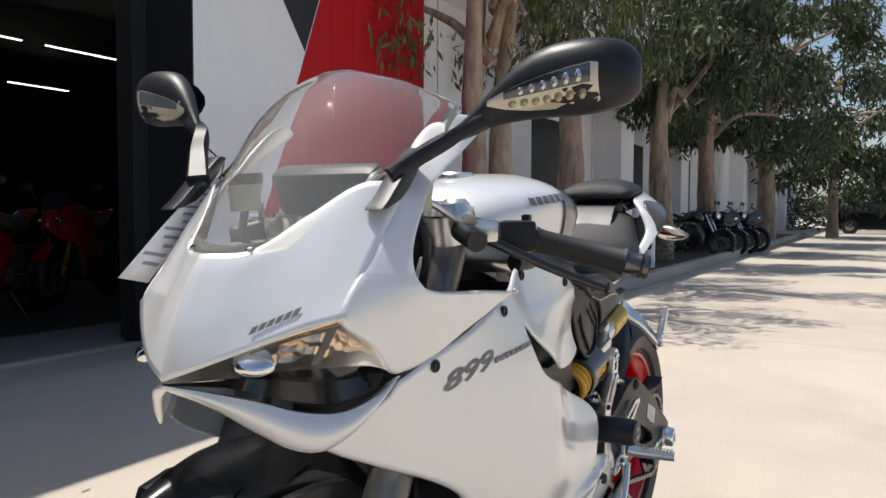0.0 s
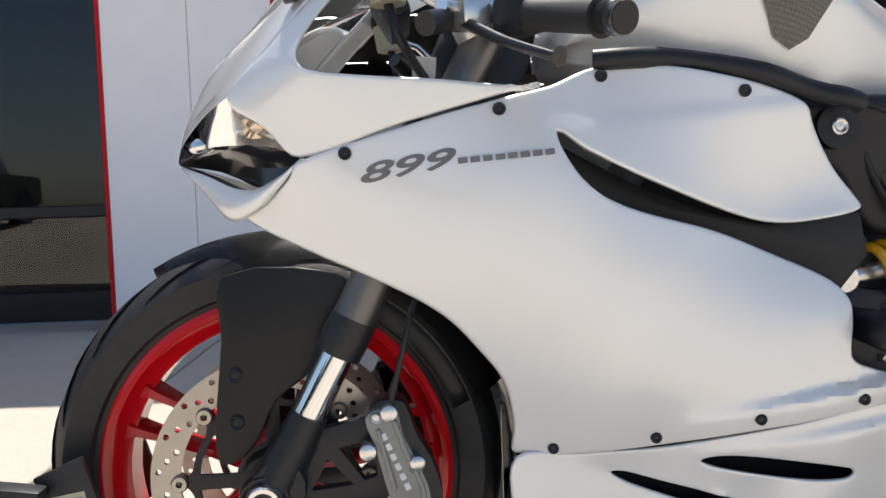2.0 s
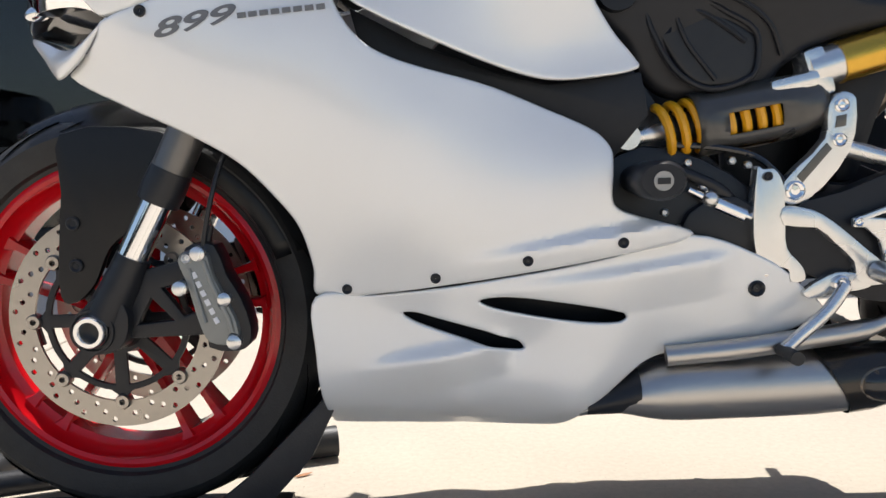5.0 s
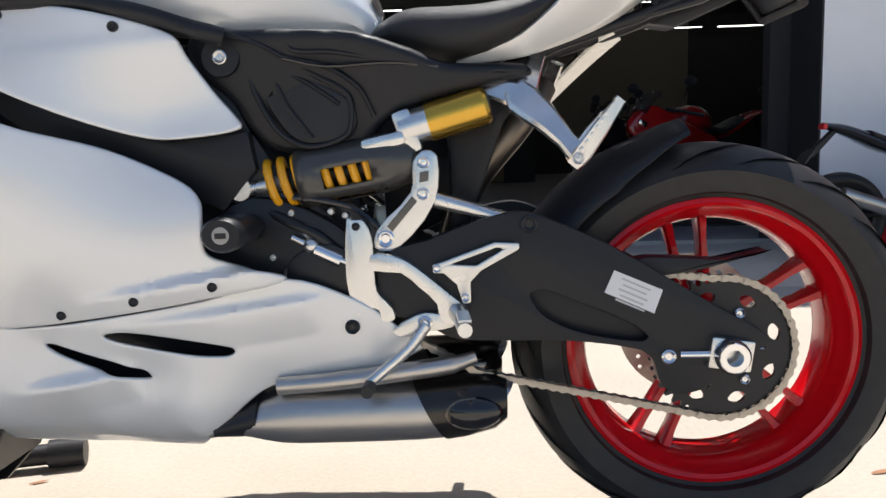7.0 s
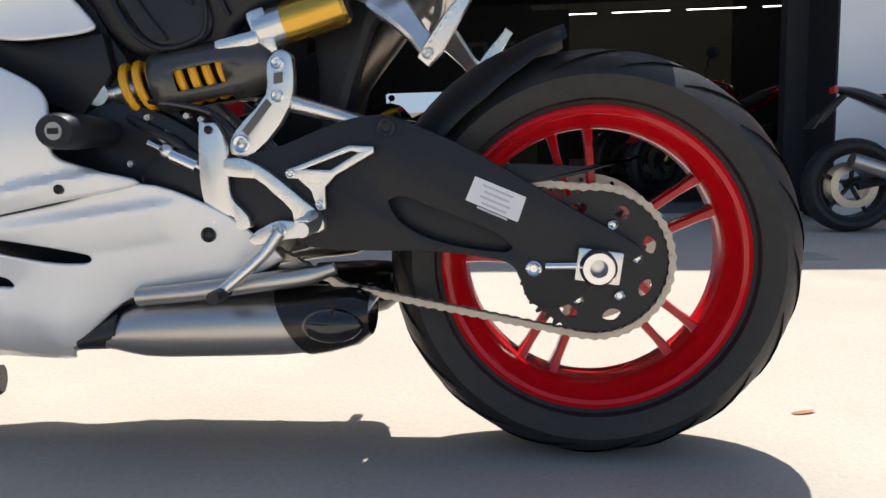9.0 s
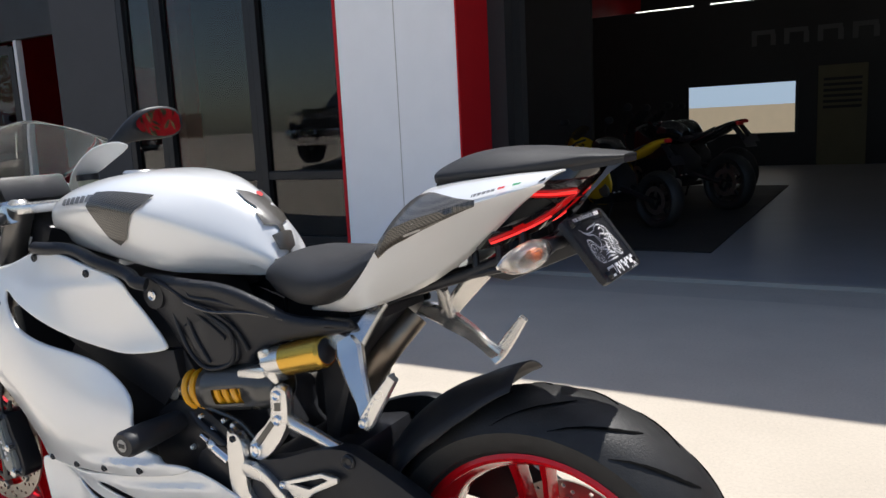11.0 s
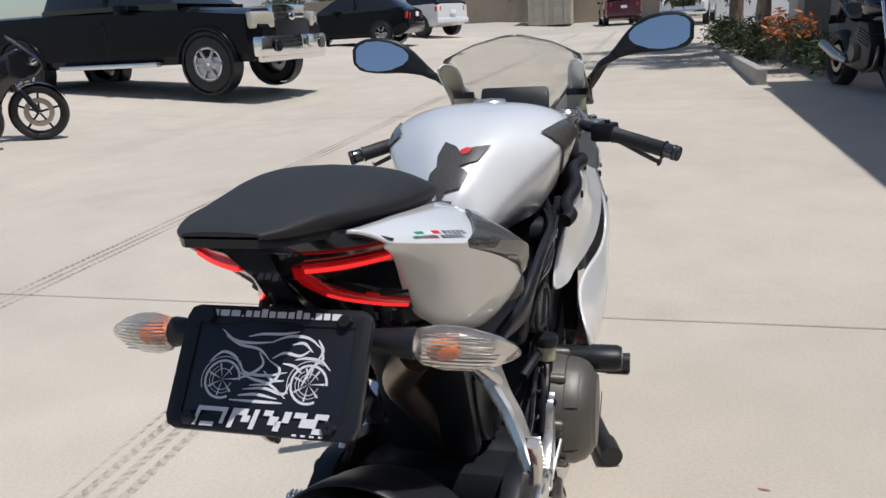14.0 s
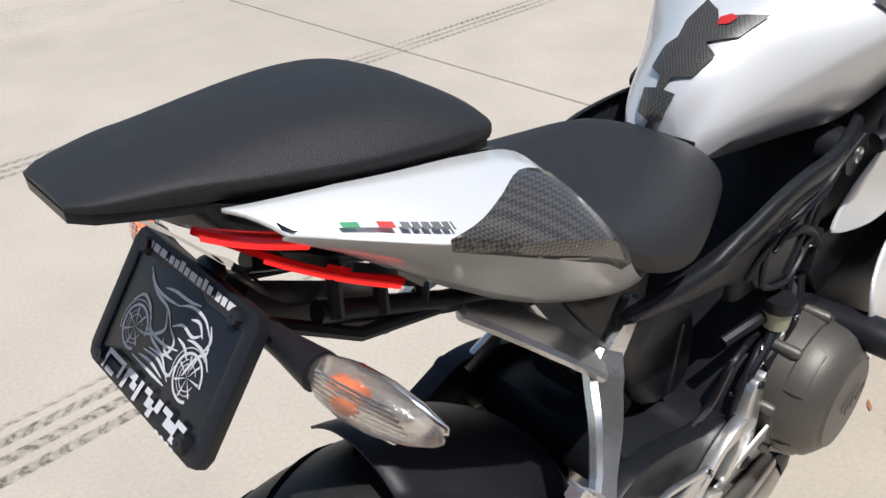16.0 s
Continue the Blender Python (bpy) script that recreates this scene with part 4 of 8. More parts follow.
def mirror(s):
    C = Vector((0.195, s * 0.296, 1.064 + (0.022 if s > 0 else 0.0)))
    rings = []
    SHELL = ((-1.15, -0.050, -0.062, 0.008, 0.008), (-0.9, -0.032, -0.040, 0.013, 0.014), (-0.6, -0.014, -0.016, 0.024, 0.028), (-0.25, -0.002, 0.0, 0.031, 0.039), (0.15, 0.004, 0.005, 0.033, 0.043),
             (0.50, 0.010, 0.007, 0.031, 0.041), (0.74, 0.018, 0.007, 0.024, 0.033), (0.85, 0.024, 0.007, 0.012, 0.018))
    for t, cx, cz, a, b in smooth_rows(SHELL, 2):
        ring = []
        for k in range(20):
            q = 2 * math.pi * k / 20
            x = math.cos(q)
            ring.append(C + Vector((cx + a * (x if x < 0 else x * 0.35), s * t * 0.100, cz + b * math.copysign(abs(math.sin(q)) ** 0.85, math.sin(q)))))
        rings.append(ring)
    h = part("mirror_housing", loft(rings), BLACKPL, bike, "black mirror housing with built-in indicator")
    part("mirror_glass", loft([[C + Vector((0.019 + 0.010 * (t + 0.3) - 0.16 * e * hgt, s * t * 0.1, 0.004 + 0.006 * t + e * hgt)) for e in (-1, -0.7, 0, 0.7, 1)] for t, hgt in ((-0.55, 0.006), (-0.42, 0.019), (-0.1, 0.032), (0.2, 0.036), (0.48, 0.034), (0.68, 0.025), (0.76, 0.015))], close=False), MIRRORG, h)
    top = C + Vector((-0.046, -s * 0.112, -0.058))
    foot = Vector((0.092, s * 0.130, 0.958))
    part("stem", strap([foot, foot.lerp(top, 0.5) + Vector((0, s * 0.002, 0.002)), top, top.lerp(C, 0.28)], [0.030, 0.024, 0.020, 0.022], 0.017, (0.2, s * 0.3, 1)), BLACKPL, h)
    part("stem_foot", plate([(0.045, 0.918), (0.060, 0.930), (0.125, 0.990), (0.140, 0.990), (0.118, 0.960), (0.085, 0.930)], s * 0.126, s * 0.150, 0.004, 2), BLACKPL, h)

    def skin(t, dz, out):
        """Point on the front skin of the housing, out from it."""
        for (t0, x0, z0, a0, b0), (t1, x1, z1, a1, b1) in zip(SHELL, SHELL[1:]):
            if t <= t1:
                break
        f = (t - t0) / (t1 - t0)
        x, z, a, b = x0 + (x1 - x0) * f, z0 + (z1 - z0) * f, a0 + (a1 - a0) * f, b0 + (b1 - b0) * f
        q = max(-0.97, min(0.97, (dz - z) / b))
        return C + Vector((x - a * math.sqrt(1 - q * q) - out, s * t * 0.1, dz))

    LENS = ((-0.74, 0.003), (-0.55, 0.010), (-0.30, 0.0155), (-0.05, 0.019), (0.20, 0.0215), (0.42, 0.0225), (0.50, 0.0195))
    il = part("indicator_lens", loft([[skin(t, -0.012 + e * hh + 0.016 * t, 0.0012) for e in (-1, -0.8, -0.4, 0, 0.4, 0.8, 1)] for t, hh in LENS], close=False), mat("frosted_lens", (0.60, 0.55, 0.44), 0.22, 0.3, 0.12, 120, coat=0.6), h, "clear ribbed indicator lens")
    part("clear_window", loft([[skin(t, -0.012 + e * hh + 0.016 * t, 0.0022) for e in (0.02, 0.4, 0.8, 0.94)] for t, hh in LENS[1:-1]], close=False), mat("dark_lamp_window", (0.10, 0.10, 0.105), 0.10, 0.7, 0.3, 180, coat=0.6), il)
    for k in range(7):
        t = -0.46 + 0.130 * k
        hh = 0.011 + 0.0105 * (t + 0.46)
        part("reflector_cup", ball(skin(t, -0.012 - 0.48 * hh + 0.016 * t, 0.001), (0.0025, 0.0050, 0.30 * hh + 0.0015), (0, 0, 0), 12, 6), mat("indicator_reflector", (0.46, 0.40, 0.22), 0.25, 0.5, 0.2, 200), il)
        if k:
            part("lens_facet", ball(skin(t - 0.03, -0.012 + 0.45 * hh + 0.016 * t, 0.002), (0.0022, 0.0042, 0.40 * hh), (0, 0, 0), 8, 5), mat("clear_facet", (0.62, 0.63, 0.65), 0.12, 0.85, 0.2, 160), il)


both(mirror)

# cockpit: yoke, bars, levers, reservoirs, dash
yoke = part("top_yoke", plate([(0.255, 0.112), (0.285, 0.132), (0.325, 0.115), (0.345, 0.0), (0.325, -0.115), (0.285, -0.132), (0.255, -0.112), (0.275, 0.0)], 0.905, 0.925, 0.004, 4), ALU, bike, "silver top yoke")
for v in yoke.data.vertices:
    v.co = Vector((v.co.x, v.co.z, v.co.y))
part("dash", box((0.035, 0.15, 0.065), (0.165, 0, 0.945), (0, -30, 0), 0.012), BLACKPL, bike, "black instrument panel")
part("headstock", box((0.12, 0.16, 0.22), (0.25, 0, 0.80), (0, 25, 0), 0.02), SATIN, bike)
part("radiator", box((0.03, 0.26, 0.30), (0.30, 0, 0.56), (0, -8, 0), 0.006), SATIN, bike)


def bar(s):
    a, b = Vector((0.275, s * 0.115, 0.905)), Vector((0.378, s * 0.350, 0.844))
    c = part("clip_on_bar", tube([a, a.lerp(b, 0.98)], 0.0115, 16), SATIN, bike, "black clip-on handlebar")
    part("bar_clamp", tube([(0.280, s * 0.105, 0.880), (0.268, s * 0.105, 0.918)], 0.036, 24), ALU, c)
    part("grip", tube([a.lerp(b, 0.42), a.lerp(b, 0.46), a.lerp(b, 0.86), a.lerp(b, 0.88)], [0.019, 0.0165, 0.0165, 0.020], 20), GRIPR, c, "ribbed black rubber grip")
    part("bar_end", tube([a.lerp(b, 0.885), a.lerp(b, 0.95), a.lerp(b, 0.955), a.lerp(b, 1.0)], [0.0155, 0.0155, 0.0165, 0.0165], 20), mat("dark_bar_end", (0.14, 0.14, 0.14), 0.28, 0.9, 0.08, 60), c, "dark metal bar-end weight")
    part("bar_end_cap", tube([a.lerp(b, 0.957), a.lerp(b, 1.005)], [0.0172, 0.015], 20), SATIN, c)
    part("switch_box", box((0.045, 0.05, 0.042), a.lerp(b, 0.33), (0, 0, s * -26), 0.008), BLACKPL, c)
    part("switch_button", box((0.012, 0.012, 0.014), a.lerp(b, 0.36) + Vector((0.012, 0, 0.024)), (0, 0, 0), 0.003), SATIN, c)
    part("lever", tube(spline([(0.245, s * 0.165, 0.888), (0.262, s * 0.205, 0.868), (0.285, s * 0.25, 0.845), (0.318, s * 0.300, 0.822), (0.326, s * 0.312, 0.818)], 4, False), [0.0075 - 0.0002 * k for k in range(16)] + [0.010], 12), mat("dark_lever_metal", (0.06, 0.06, 0.062), 0.28, 0.8, 0.1, 60), c, "dark metal control lever")
    part("lever_perch", box((0.035, 0.05, 0.03), (0.255, s * 0.165, 0.892), (0, 0, s * -20), 0.007), ALU, c)
    r = part("fluid_reservoir", tube([(0.165, s * 0.118, 0.918), (0.163, s * 0.118, 0.955)], [0.021, 0.025], 18), FLUID, c, "small translucent fluid reservoir")
    part("reservoir_cap", tube([(0.163, s * 0.118, 0.955), (0.162, s * 0.118, 0.970)], 0.027, 18), BLACKPL, r)
    part("hose", tube(spline([(0.165, s * 0.118, 0.92), (0.175, s * 0.13, 0.88), (0.215, s * 0.10, 0.82), (0.27, s * 0.06, 0.76)], 4, False), 0.006, 8), SATIN, c)
    part("reservoir_arm", tube([(0.17, s * 0.118, 0.935), (0.205, s * 0.125, 0.925), (0.235, s * 0.150, 0.90)], 0.005, 8), ALU, c)
    part("yoke_cap", tube([(0.268, s * 0.105, 0.915), (0.266, s * 0.105, 0.930)], [0.034, 0.028], 24), ALU, c)
    part("clamp_bolt", tube([(0.240, s * 0.150, 0.905), (0.225, s * 0.165, 0.905)], 0.009, 10), CHROME, c)
    part("master_cylinder", tube([(0.235, s * 0.145, 0.893), (0.205, s * 0.185, 0.880)], 0.014, 12), SATIN, c)
    part("inner_sticker", box((0.001, 0.030, 0.035), (0.205, s * 0.100, 0.842), (0, 15, s * 70)), TAGP, c, smooth=False)
    cap = part("fork_cap", lathe([(0, 0.002), (0, 0.014), (0.006, 0.02), (0.012, 0.02)], 20), ALU, c)
    cap.matrix_basis = pose(0.295, s * 0.105, 0.935, -90, 0, 0)



both(bar)
for k, (x, y, z, r) in enumerate(((0.20, -0.07, 0.83, 0.03), (0.21, 0.06, 0.84, 0.03), (0.23, -0.10, 0.78, 0.022), (0.17, -0.04, 0.87, 0.02))):
    part("wiring_loom", tube(spline([(x, y, z), (x + 0.03, y + 0.03, z - 0.02), (x + 0.08, y * 0.6, z - 0.05)], 4, False), r * 0.5, 10), SATIN, bike)
part("warning_sticker", box((0.001, 0.045, 0.04), (0.262, -0.085, 0.833), (0, 20, -62)), TAGP, bike, "white warning sticker")

# ---- tank ----


def tank_ring(x, zt, zb, wt, wm, wb, zm):
    half = spline([(0.0, zt), (wt * 0.55, zt - 0.004), (wt, zt - 0.022), (wm, zm), (wm * 0.985, zm - 0.03), (wb, zb + 0.02), (wb - 0.012, zb)], 4, False)
    pts = [Vector((x, -p.x, p.y)) for p in half]
    return pts[::-1] + [Vector((x, p.x, p.y)) for p in half[1:]]


rows = [(0.372, 0.925, 0.865, 0.066, 0.084, 0.066, 0.898), (0.385, 0.942, 0.855, 0.090, 0.110, 0.090, 0.903), (0.42, 0.958, 0.845, 0.114, 0.134, 0.110, 0.914), (0.50, 0.975, 0.838, 0.134, 0.158, 0.136, 0.928),
        (0.58, 0.985, 0.828, 0.142, 0.172, 0.146, 0.936), (0.62, 0.987, 0.820, 0.138, 0.173, 0.144, 0.936), (0.66, 0.985, 0.812, 0.128, 0.168, 0.140, 0.931), (0.72, 0.977, 0.800, 0.105, 0.150, 0.128, 0.916), (0.77, 0.962, 0.795, 0.084, 0.124, 0.106, 0.896),
        (0.82, 0.940, 0.792, 0.065, 0.098, 0.088, 0.873), (0.865, 0.913, 0.790, 0.052, 0.079, 0.074, 0.854), (0.898, 0.886, 0.790, 0.042, 0.064, 0.062, 0.837), (0.918, 0.860, 0.792, 0.032, 0.050, 0.050, 0.824), (0.926, 0.84, 0.80, 0.026, 0.042, 0.048, 0.815)]
fine = []
cols = [spline([(r[0], r[k]) for r in rows], 3, False) for k in range(1, 7)]
for i in range(len(cols[0])):
    fine.append(tank_ring(cols[0][i].x, *[c[i].y for c in cols]))
tank = part("fuel_tank", loft(fine, close=True), PEARL, bike, "pearl white fuel tank with carbon pads", angle=60)


def drape(name, poly, start, way, material, parent, label="", cell=0.008, lift=0.004, axes=None):
    """A thin sticker laid on the tank: a flat outline pushed along a way until it meets the surface."""
    bm = bmesh.new()
    vs = [bm.verts.new((p[0], p[1], 0)) for p in poly]
    f = bm.faces.new(vs)
    bmesh.ops.triangulate(bm, faces=[f])
    for ax in (0, 1):
        lo, hi = min(p[ax] for p in poly), max(p[ax] for p in poly)
        for i in range(1, int((hi - lo) / cell) + 1):
            co, no = [0, 0, 0], [0, 0, 0]
            co[ax], no[ax] = lo + i * cell, 1
            bmesh.ops.bisect_plane(bm, geom=bm.verts[:] + bm.edges[:] + bm.faces[:], plane_co=co, plane_no=no, dist=1e-5)
    u, v = axes
    way = Vector(way).normalized()
    bad = []
    for q in bm.verts:
        p = Vector(start) + Vector(u) * q.co.x + Vector(v) * q.co.y
        hit, loc, nor, _ = tank.ray_cast(p, way)
        if hit:
            if nor.dot(way) > 0:
                nor = -nor
            q.co = loc + nor * lift
        else:
            bad.append(q)
    if bad:
        bmesh.ops.delete(bm, geom=bad, context='VERTS')
    return part(name, bm, material, parent, label)


bpy.context.view_layer.update()
PADC = [(-0.012, 0.115), (0.009, 0.104), (0.018, 0.092), (0.029, 0.100), (0.063, 0.112), (0.048, 0.077), (0.022, 0.062), (0.038, 0.050), (0.029, 0.022), (0.007, 0.014), (0.003, 0.000), (0.019, -0.002), (0.014, -0.030), (0.001, -0.036), (0.001, -0.044),
        (0.011, -0.046), (0.011, -0.055), (-0.010, -0.055), (-0.010, -0.046), (-0.005, -0.036), (-0.022, -0.030), (-0.024, -0.002), (-0.006, 0.000), (-0.008, 0.014), (-0.026, 0.022), (-0.024, 0.050), (-0.014, 0.062), (-0.018, 0.085)]
PADC = [(p[0] - 0.008, p[1]) for p in PADC]
pad = drape("tank_pad", PADC, (1.25, 0, 1.05), (-1, 0, -0.55), CARBON, tank, "carbon spine tank pad", axes=((0, 1, 0), (-0.48, 0, 0.88)))
drape("badge_shield", [(0.010, 0.094), (0.020, 0.101), (0.028, 0.098), (0.024, 0.088), (0.014, 0.084)], (1.25, 0, 1.05), (-1, 0, -0.55), REDD, tank, "small red badge", lift=0.0055, axes=((0, 1, 0), (-0.48, 0, 0.88)))
for s in (-1, 1):
    drape("knee_pad", [(-0.066, -0.006), (-0.052, 0.020), (0.062, 0.034), (0.052, 0.004), (0.010, -0.044), (-0.012, -0.052), (-0.034, -0.044)], (0.655, s * 0.5, 1.181), (0, -0.8 * s, -0.6), CARBON, tank, "carbon knee pad", axes=((1, 0, 0), (0, -0.6 * s, 0.8)))
    for k in range(6):
        x = 0.498 + 0.0185 * (k if s < 0 else 5 - k)
        drape("lettering_bar", [(x - 0.0078, -0.0055), (x + 0.0072, -0.0055), (x + 0.0084, 0.0055), (x - 0.0066, 0.0055)], (0, s * 0.5, 0.932 + 0.10 * (x - 0.495)), (0, -s, 0), DECAL, tank, axes=((1, 0, 0), (0, 0, 1)))
key = part("key_cap", lathe([(0, 0.002), (0, 0.030), (0.004, 0.034), (0.010, 0.034)], 28), ALU, tank)
key.matrix_basis = pose(0.53, 0, 0.985, -90, 0, 0)



def tank_trim(s):
    pts = spline([(0.40, 0.842), (0.50, 0.842), (0.60, 0.822), (0.68, 0.797), (0.72, 0.785)], 4, False)
    part("tank_trim", tube([(p.x, s * (0.148 + 0.006 * math.sin(i)), p.y) for i, p in enumerate(pts)], 0.013, 10), BLACKPL, bike, "black rubber edge under the tank")


both(tank_trim)

# ---- seats and tail ----


def pad_rings(rows, flat=0.35, n=24):
    out = []
    for x, zt, zb, w in rows:
        ring = []
        for k in range(n):
            a = 2 * math.pi * k / n
            c, sn = math.cos(a), math.sin(a)
            y = w * math.copysign(abs(c) ** 0.55, c)
            z = (zt + zb) / 2 + (zt - zb) / 2 * math.copysign(abs(sn) ** (flat + 0.3), sn) - 0.010 * (abs(y) / max(w, 1e-6)) ** 2 * (sn > 0)
            ring.append(Vector((x, y, z)))
        out.append(ring)
    return out


seat = part("rider_seat", loft(pad_rings(smooth_rows([(0.912, 0.808, 0.795, 0.045), (0.930, 0.822, 0.780, 0.065), (0.97, 0.838, 0.765, 0.088), (1.03, 0.838, 0.752, 0.112), (1.09, 0.838, 0.758, 0.130), (1.15, 0.848, 0.785, 0.132),
           (1.19, 0.866, 0.812, 0.124), (1.235, 0.894, 0.845, 0.106), (1.27, 0.918, 0.875, 0.092), (1.30, 0.928, 0.895, 0.08)]))), SEATV, bike, "black vinyl rider seat")
PILL = [(1.286, 0.958, 0.968, 0.070, 0.030), (1.298, 0.960, 0.986, 0.094, 0.055), (1.328, 0.963, 1.000, 0.099, 0.062), (1.365, 0.966, 1.007, 0.097, 0.060), (1.41, 0.969, 1.009, 0.090, 0.054), (1.455, 0.973, 1.007, 0.078, 0.046),
        (1.497, 0.978, 1.003, 0.066, 0.038), (1.535, 0.983, 0.999, 0.054, 0.030), (1.558, 0.986, 0.996, 0.044, 0.024), (1.569, 0.988, 0.994, 0.033, 0.018)]
rings = []
for x, zb, zt, w, c in smooth_rows(PILL, 3):
    h = zt - zb
    r = min(0.013, 0.62 * h)
    half = spline([(w * 0.97, zb), (w, zb + 0.45 * r), (w * 0.985, zb + r), (c + 0.35 * (w - c), zb + r + 0.62 * (h - r)), (c * 0.7, zt - 0.06 * h), (0.0, zt)], 3, False)
    rings.append([Vector((x, p.x, p.y)) for p in half] + [Vector((x, -p.x, p.y)) for p in half[-2::-1]])
pill = part("pillion_seat", loft(rings), SEATV, bike, "black vinyl pillion pad")
part("pad_base", loft([[Vector((x, s * w * 0.95, z)) for s, z in ((-1, zb - 0.007), (-1, zb + 0.002), (1, zb + 0.002), (1, zb - 0.007))] for x, zb, zt, w, c in PILL[1:]]), BLACKPL, pill)

# one row a place along the tail: x, inner edge (half-width, height), crease, lower edge
TAILROWS = [(1.045, 0.088, 0.752, 0.098, 0.749, 0.094, 0.745), (1.09, 0.097, 0.767, 0.108, 0.762, 0.098, 0.747), (1.138, 0.116, 0.786, 0.130, 0.780, 0.104, 0.751), (1.19, 0.138, 0.826, 0.156, 0.819, 0.100, 0.766),
            (1.235, 0.148, 0.874, 0.176, 0.864, 0.092, 0.783), (1.262, 0.124, 0.924, 0.184, 0.890, 0.086, 0.795), (1.285, 0.104, 0.949, 0.185, 0.903, 0.080, 0.807), (1.33, 0.101, 0.961, 0.174, 0.918, 0.072, 0.838), (1.388, 0.096, 0.968, 0.151, 0.935, 0.080, 0.886),
            (1.43, 0.088, 0.972, 0.128, 0.947, 0.090, 0.922), (1.462, 0.078, 0.975, 0.109, 0.956, 0.097, 0.946), (1.476, 0.073, 0.977, 0.101, 0.960, 0.096, 0.955)]
TAILCOLS = [spline([(r[0], r[k]) for r in TAILROWS], 4, False) for k in range(1, 7)]


def tail_at(x, v, s, out=0.0):
    """Place on the tail's skin: v from the seat's edge (0) over the crease (0.5) to the lower edge (1)."""
    c = TAILCOLS[0]
    k = 0
    while k < len(c) - 2 and c[k + 1].x < x:
        k += 1
    f = min(1, max(0, (x - c[k].x) / max(1e-6, c[k + 1].x - c[k].x)))
    iy, iz, cy, cz, by, bz = [col[k].y + (col[k + 1].y - col[k].y) * f for col in TAILCOLS]
    if v < 0.5:
        q = v * 2
        p = Vector((x, iy + (cy - iy) * q, iz + (cz - iz) * q + 0.004 * q * (1 - q) * 4 * min(1, (cy - iy) / 0.04)))
        n = Vector((0, iz - cz, cy - iy))
    else:
        q = v * 2 - 1
        p = Vector((x, cy + (by - cy) * q + 0.005 * q * (1 - q) * 4 * min(1, (cy - by) / 0.05), cz + (bz - cz) * q))
        n = Vector((0, cz - bz, by - cy))
    p += n.normalized() * out if n.length > 1e-6 else Vector()
    p.x += 0.022 * (1 - min(1, 2 * v)) * max(0, (x - 1.43) / 0.046)
    return Vector((p.x, s * p.y, p.z))


def tail_patch(x0, x1, lo, hi, s, out, nx=8, nv=5):
    rings = []
    for i in range(nx + 1):
        x = x0 + (x1 - x0) * i / nx
        rings.append([tail_at(x, lo(x) + (hi(x) - lo(x)) * j / nv, s, out) for j in range(nv + 1)])
    return loft(rings, close=False)


def tail(s):
    vs = [0, 0.1, 0.2, 0.3, 0.4, 0.47, 0.495, 0.505, 0.53, 0.6, 0.68, 0.73, 0.765, 0.80, 0.87, 0.94, 1.0]
    t = part("tail_fairing", loft([[tail_at(q.x, v, s) for v in vs] for q in TAILCOLS[0]], close=False), PEARL, bike, "pearl white hollow tail fairing", angle=24)
    t.modifiers.new("thick", 'SOLIDIFY').thickness = 0.003
    # small flag and lettering above the crease
    x = 1.446
    for k, m in enumerate((GREEND, WHITEDECAL, REDD)):
        part("flag_bar", tail_patch(x - 0.0092 * k, x - 0.0092 * (k + 1) + 0.0002, lambda q: 0.395, lambda q: 0.436, s, 0.0045, 2, 2), m, t)
    x0 = 1.4150
    for w in (0.0050, 0.0044, 0.0046, 0.0052, 0.0040, 0.0014):
        part("lettering_bar", tail_patch(x0, x0 - w, lambda q: 0.394, lambda q: 0.437, s, 0.0042, 2, 2), DECAL, t)
        x0 -= w + 0.0011
    top = [(1.240, 0.44), (1.252, 0.30), (1.275, 0.14), (1.305, 0.15), (1.335, 0.26), (1.365, 0.39), (1.392, 0.49)]
    low = [(1.240, 0.56), (1.28, 0.585), (1.32, 0.565), (1.365, 0.535), (1.392, 0.51)]

    def line(pts):
        c = spline(pts, 6, False)
        return lambda x: float(np.interp(x, [p.x for p in c], [p.y for p in c]))
    cp = part("tail_pad", tail_patch(1.240, 1.392, line(top), line(low), s, 0.0042, 16, 10), CARBON, t, "carbon tail protector")
    cp.modifiers.new("thick", 'SOLIDIFY').thickness = 0.002
    part("pad_print", tail_patch(1.315, 1.290, lambda x: 0.545, lambda x: 0.562, s, 0.0052, 3, 1), mat("pale_print", (0.45, 0.44, 0.42), 0.6, 0, 0.05, 60), cp, smooth=False)
    bolt(t, 1.165, s * 0.104, 0.772, 0.006, s, SATIN)


both(tail)


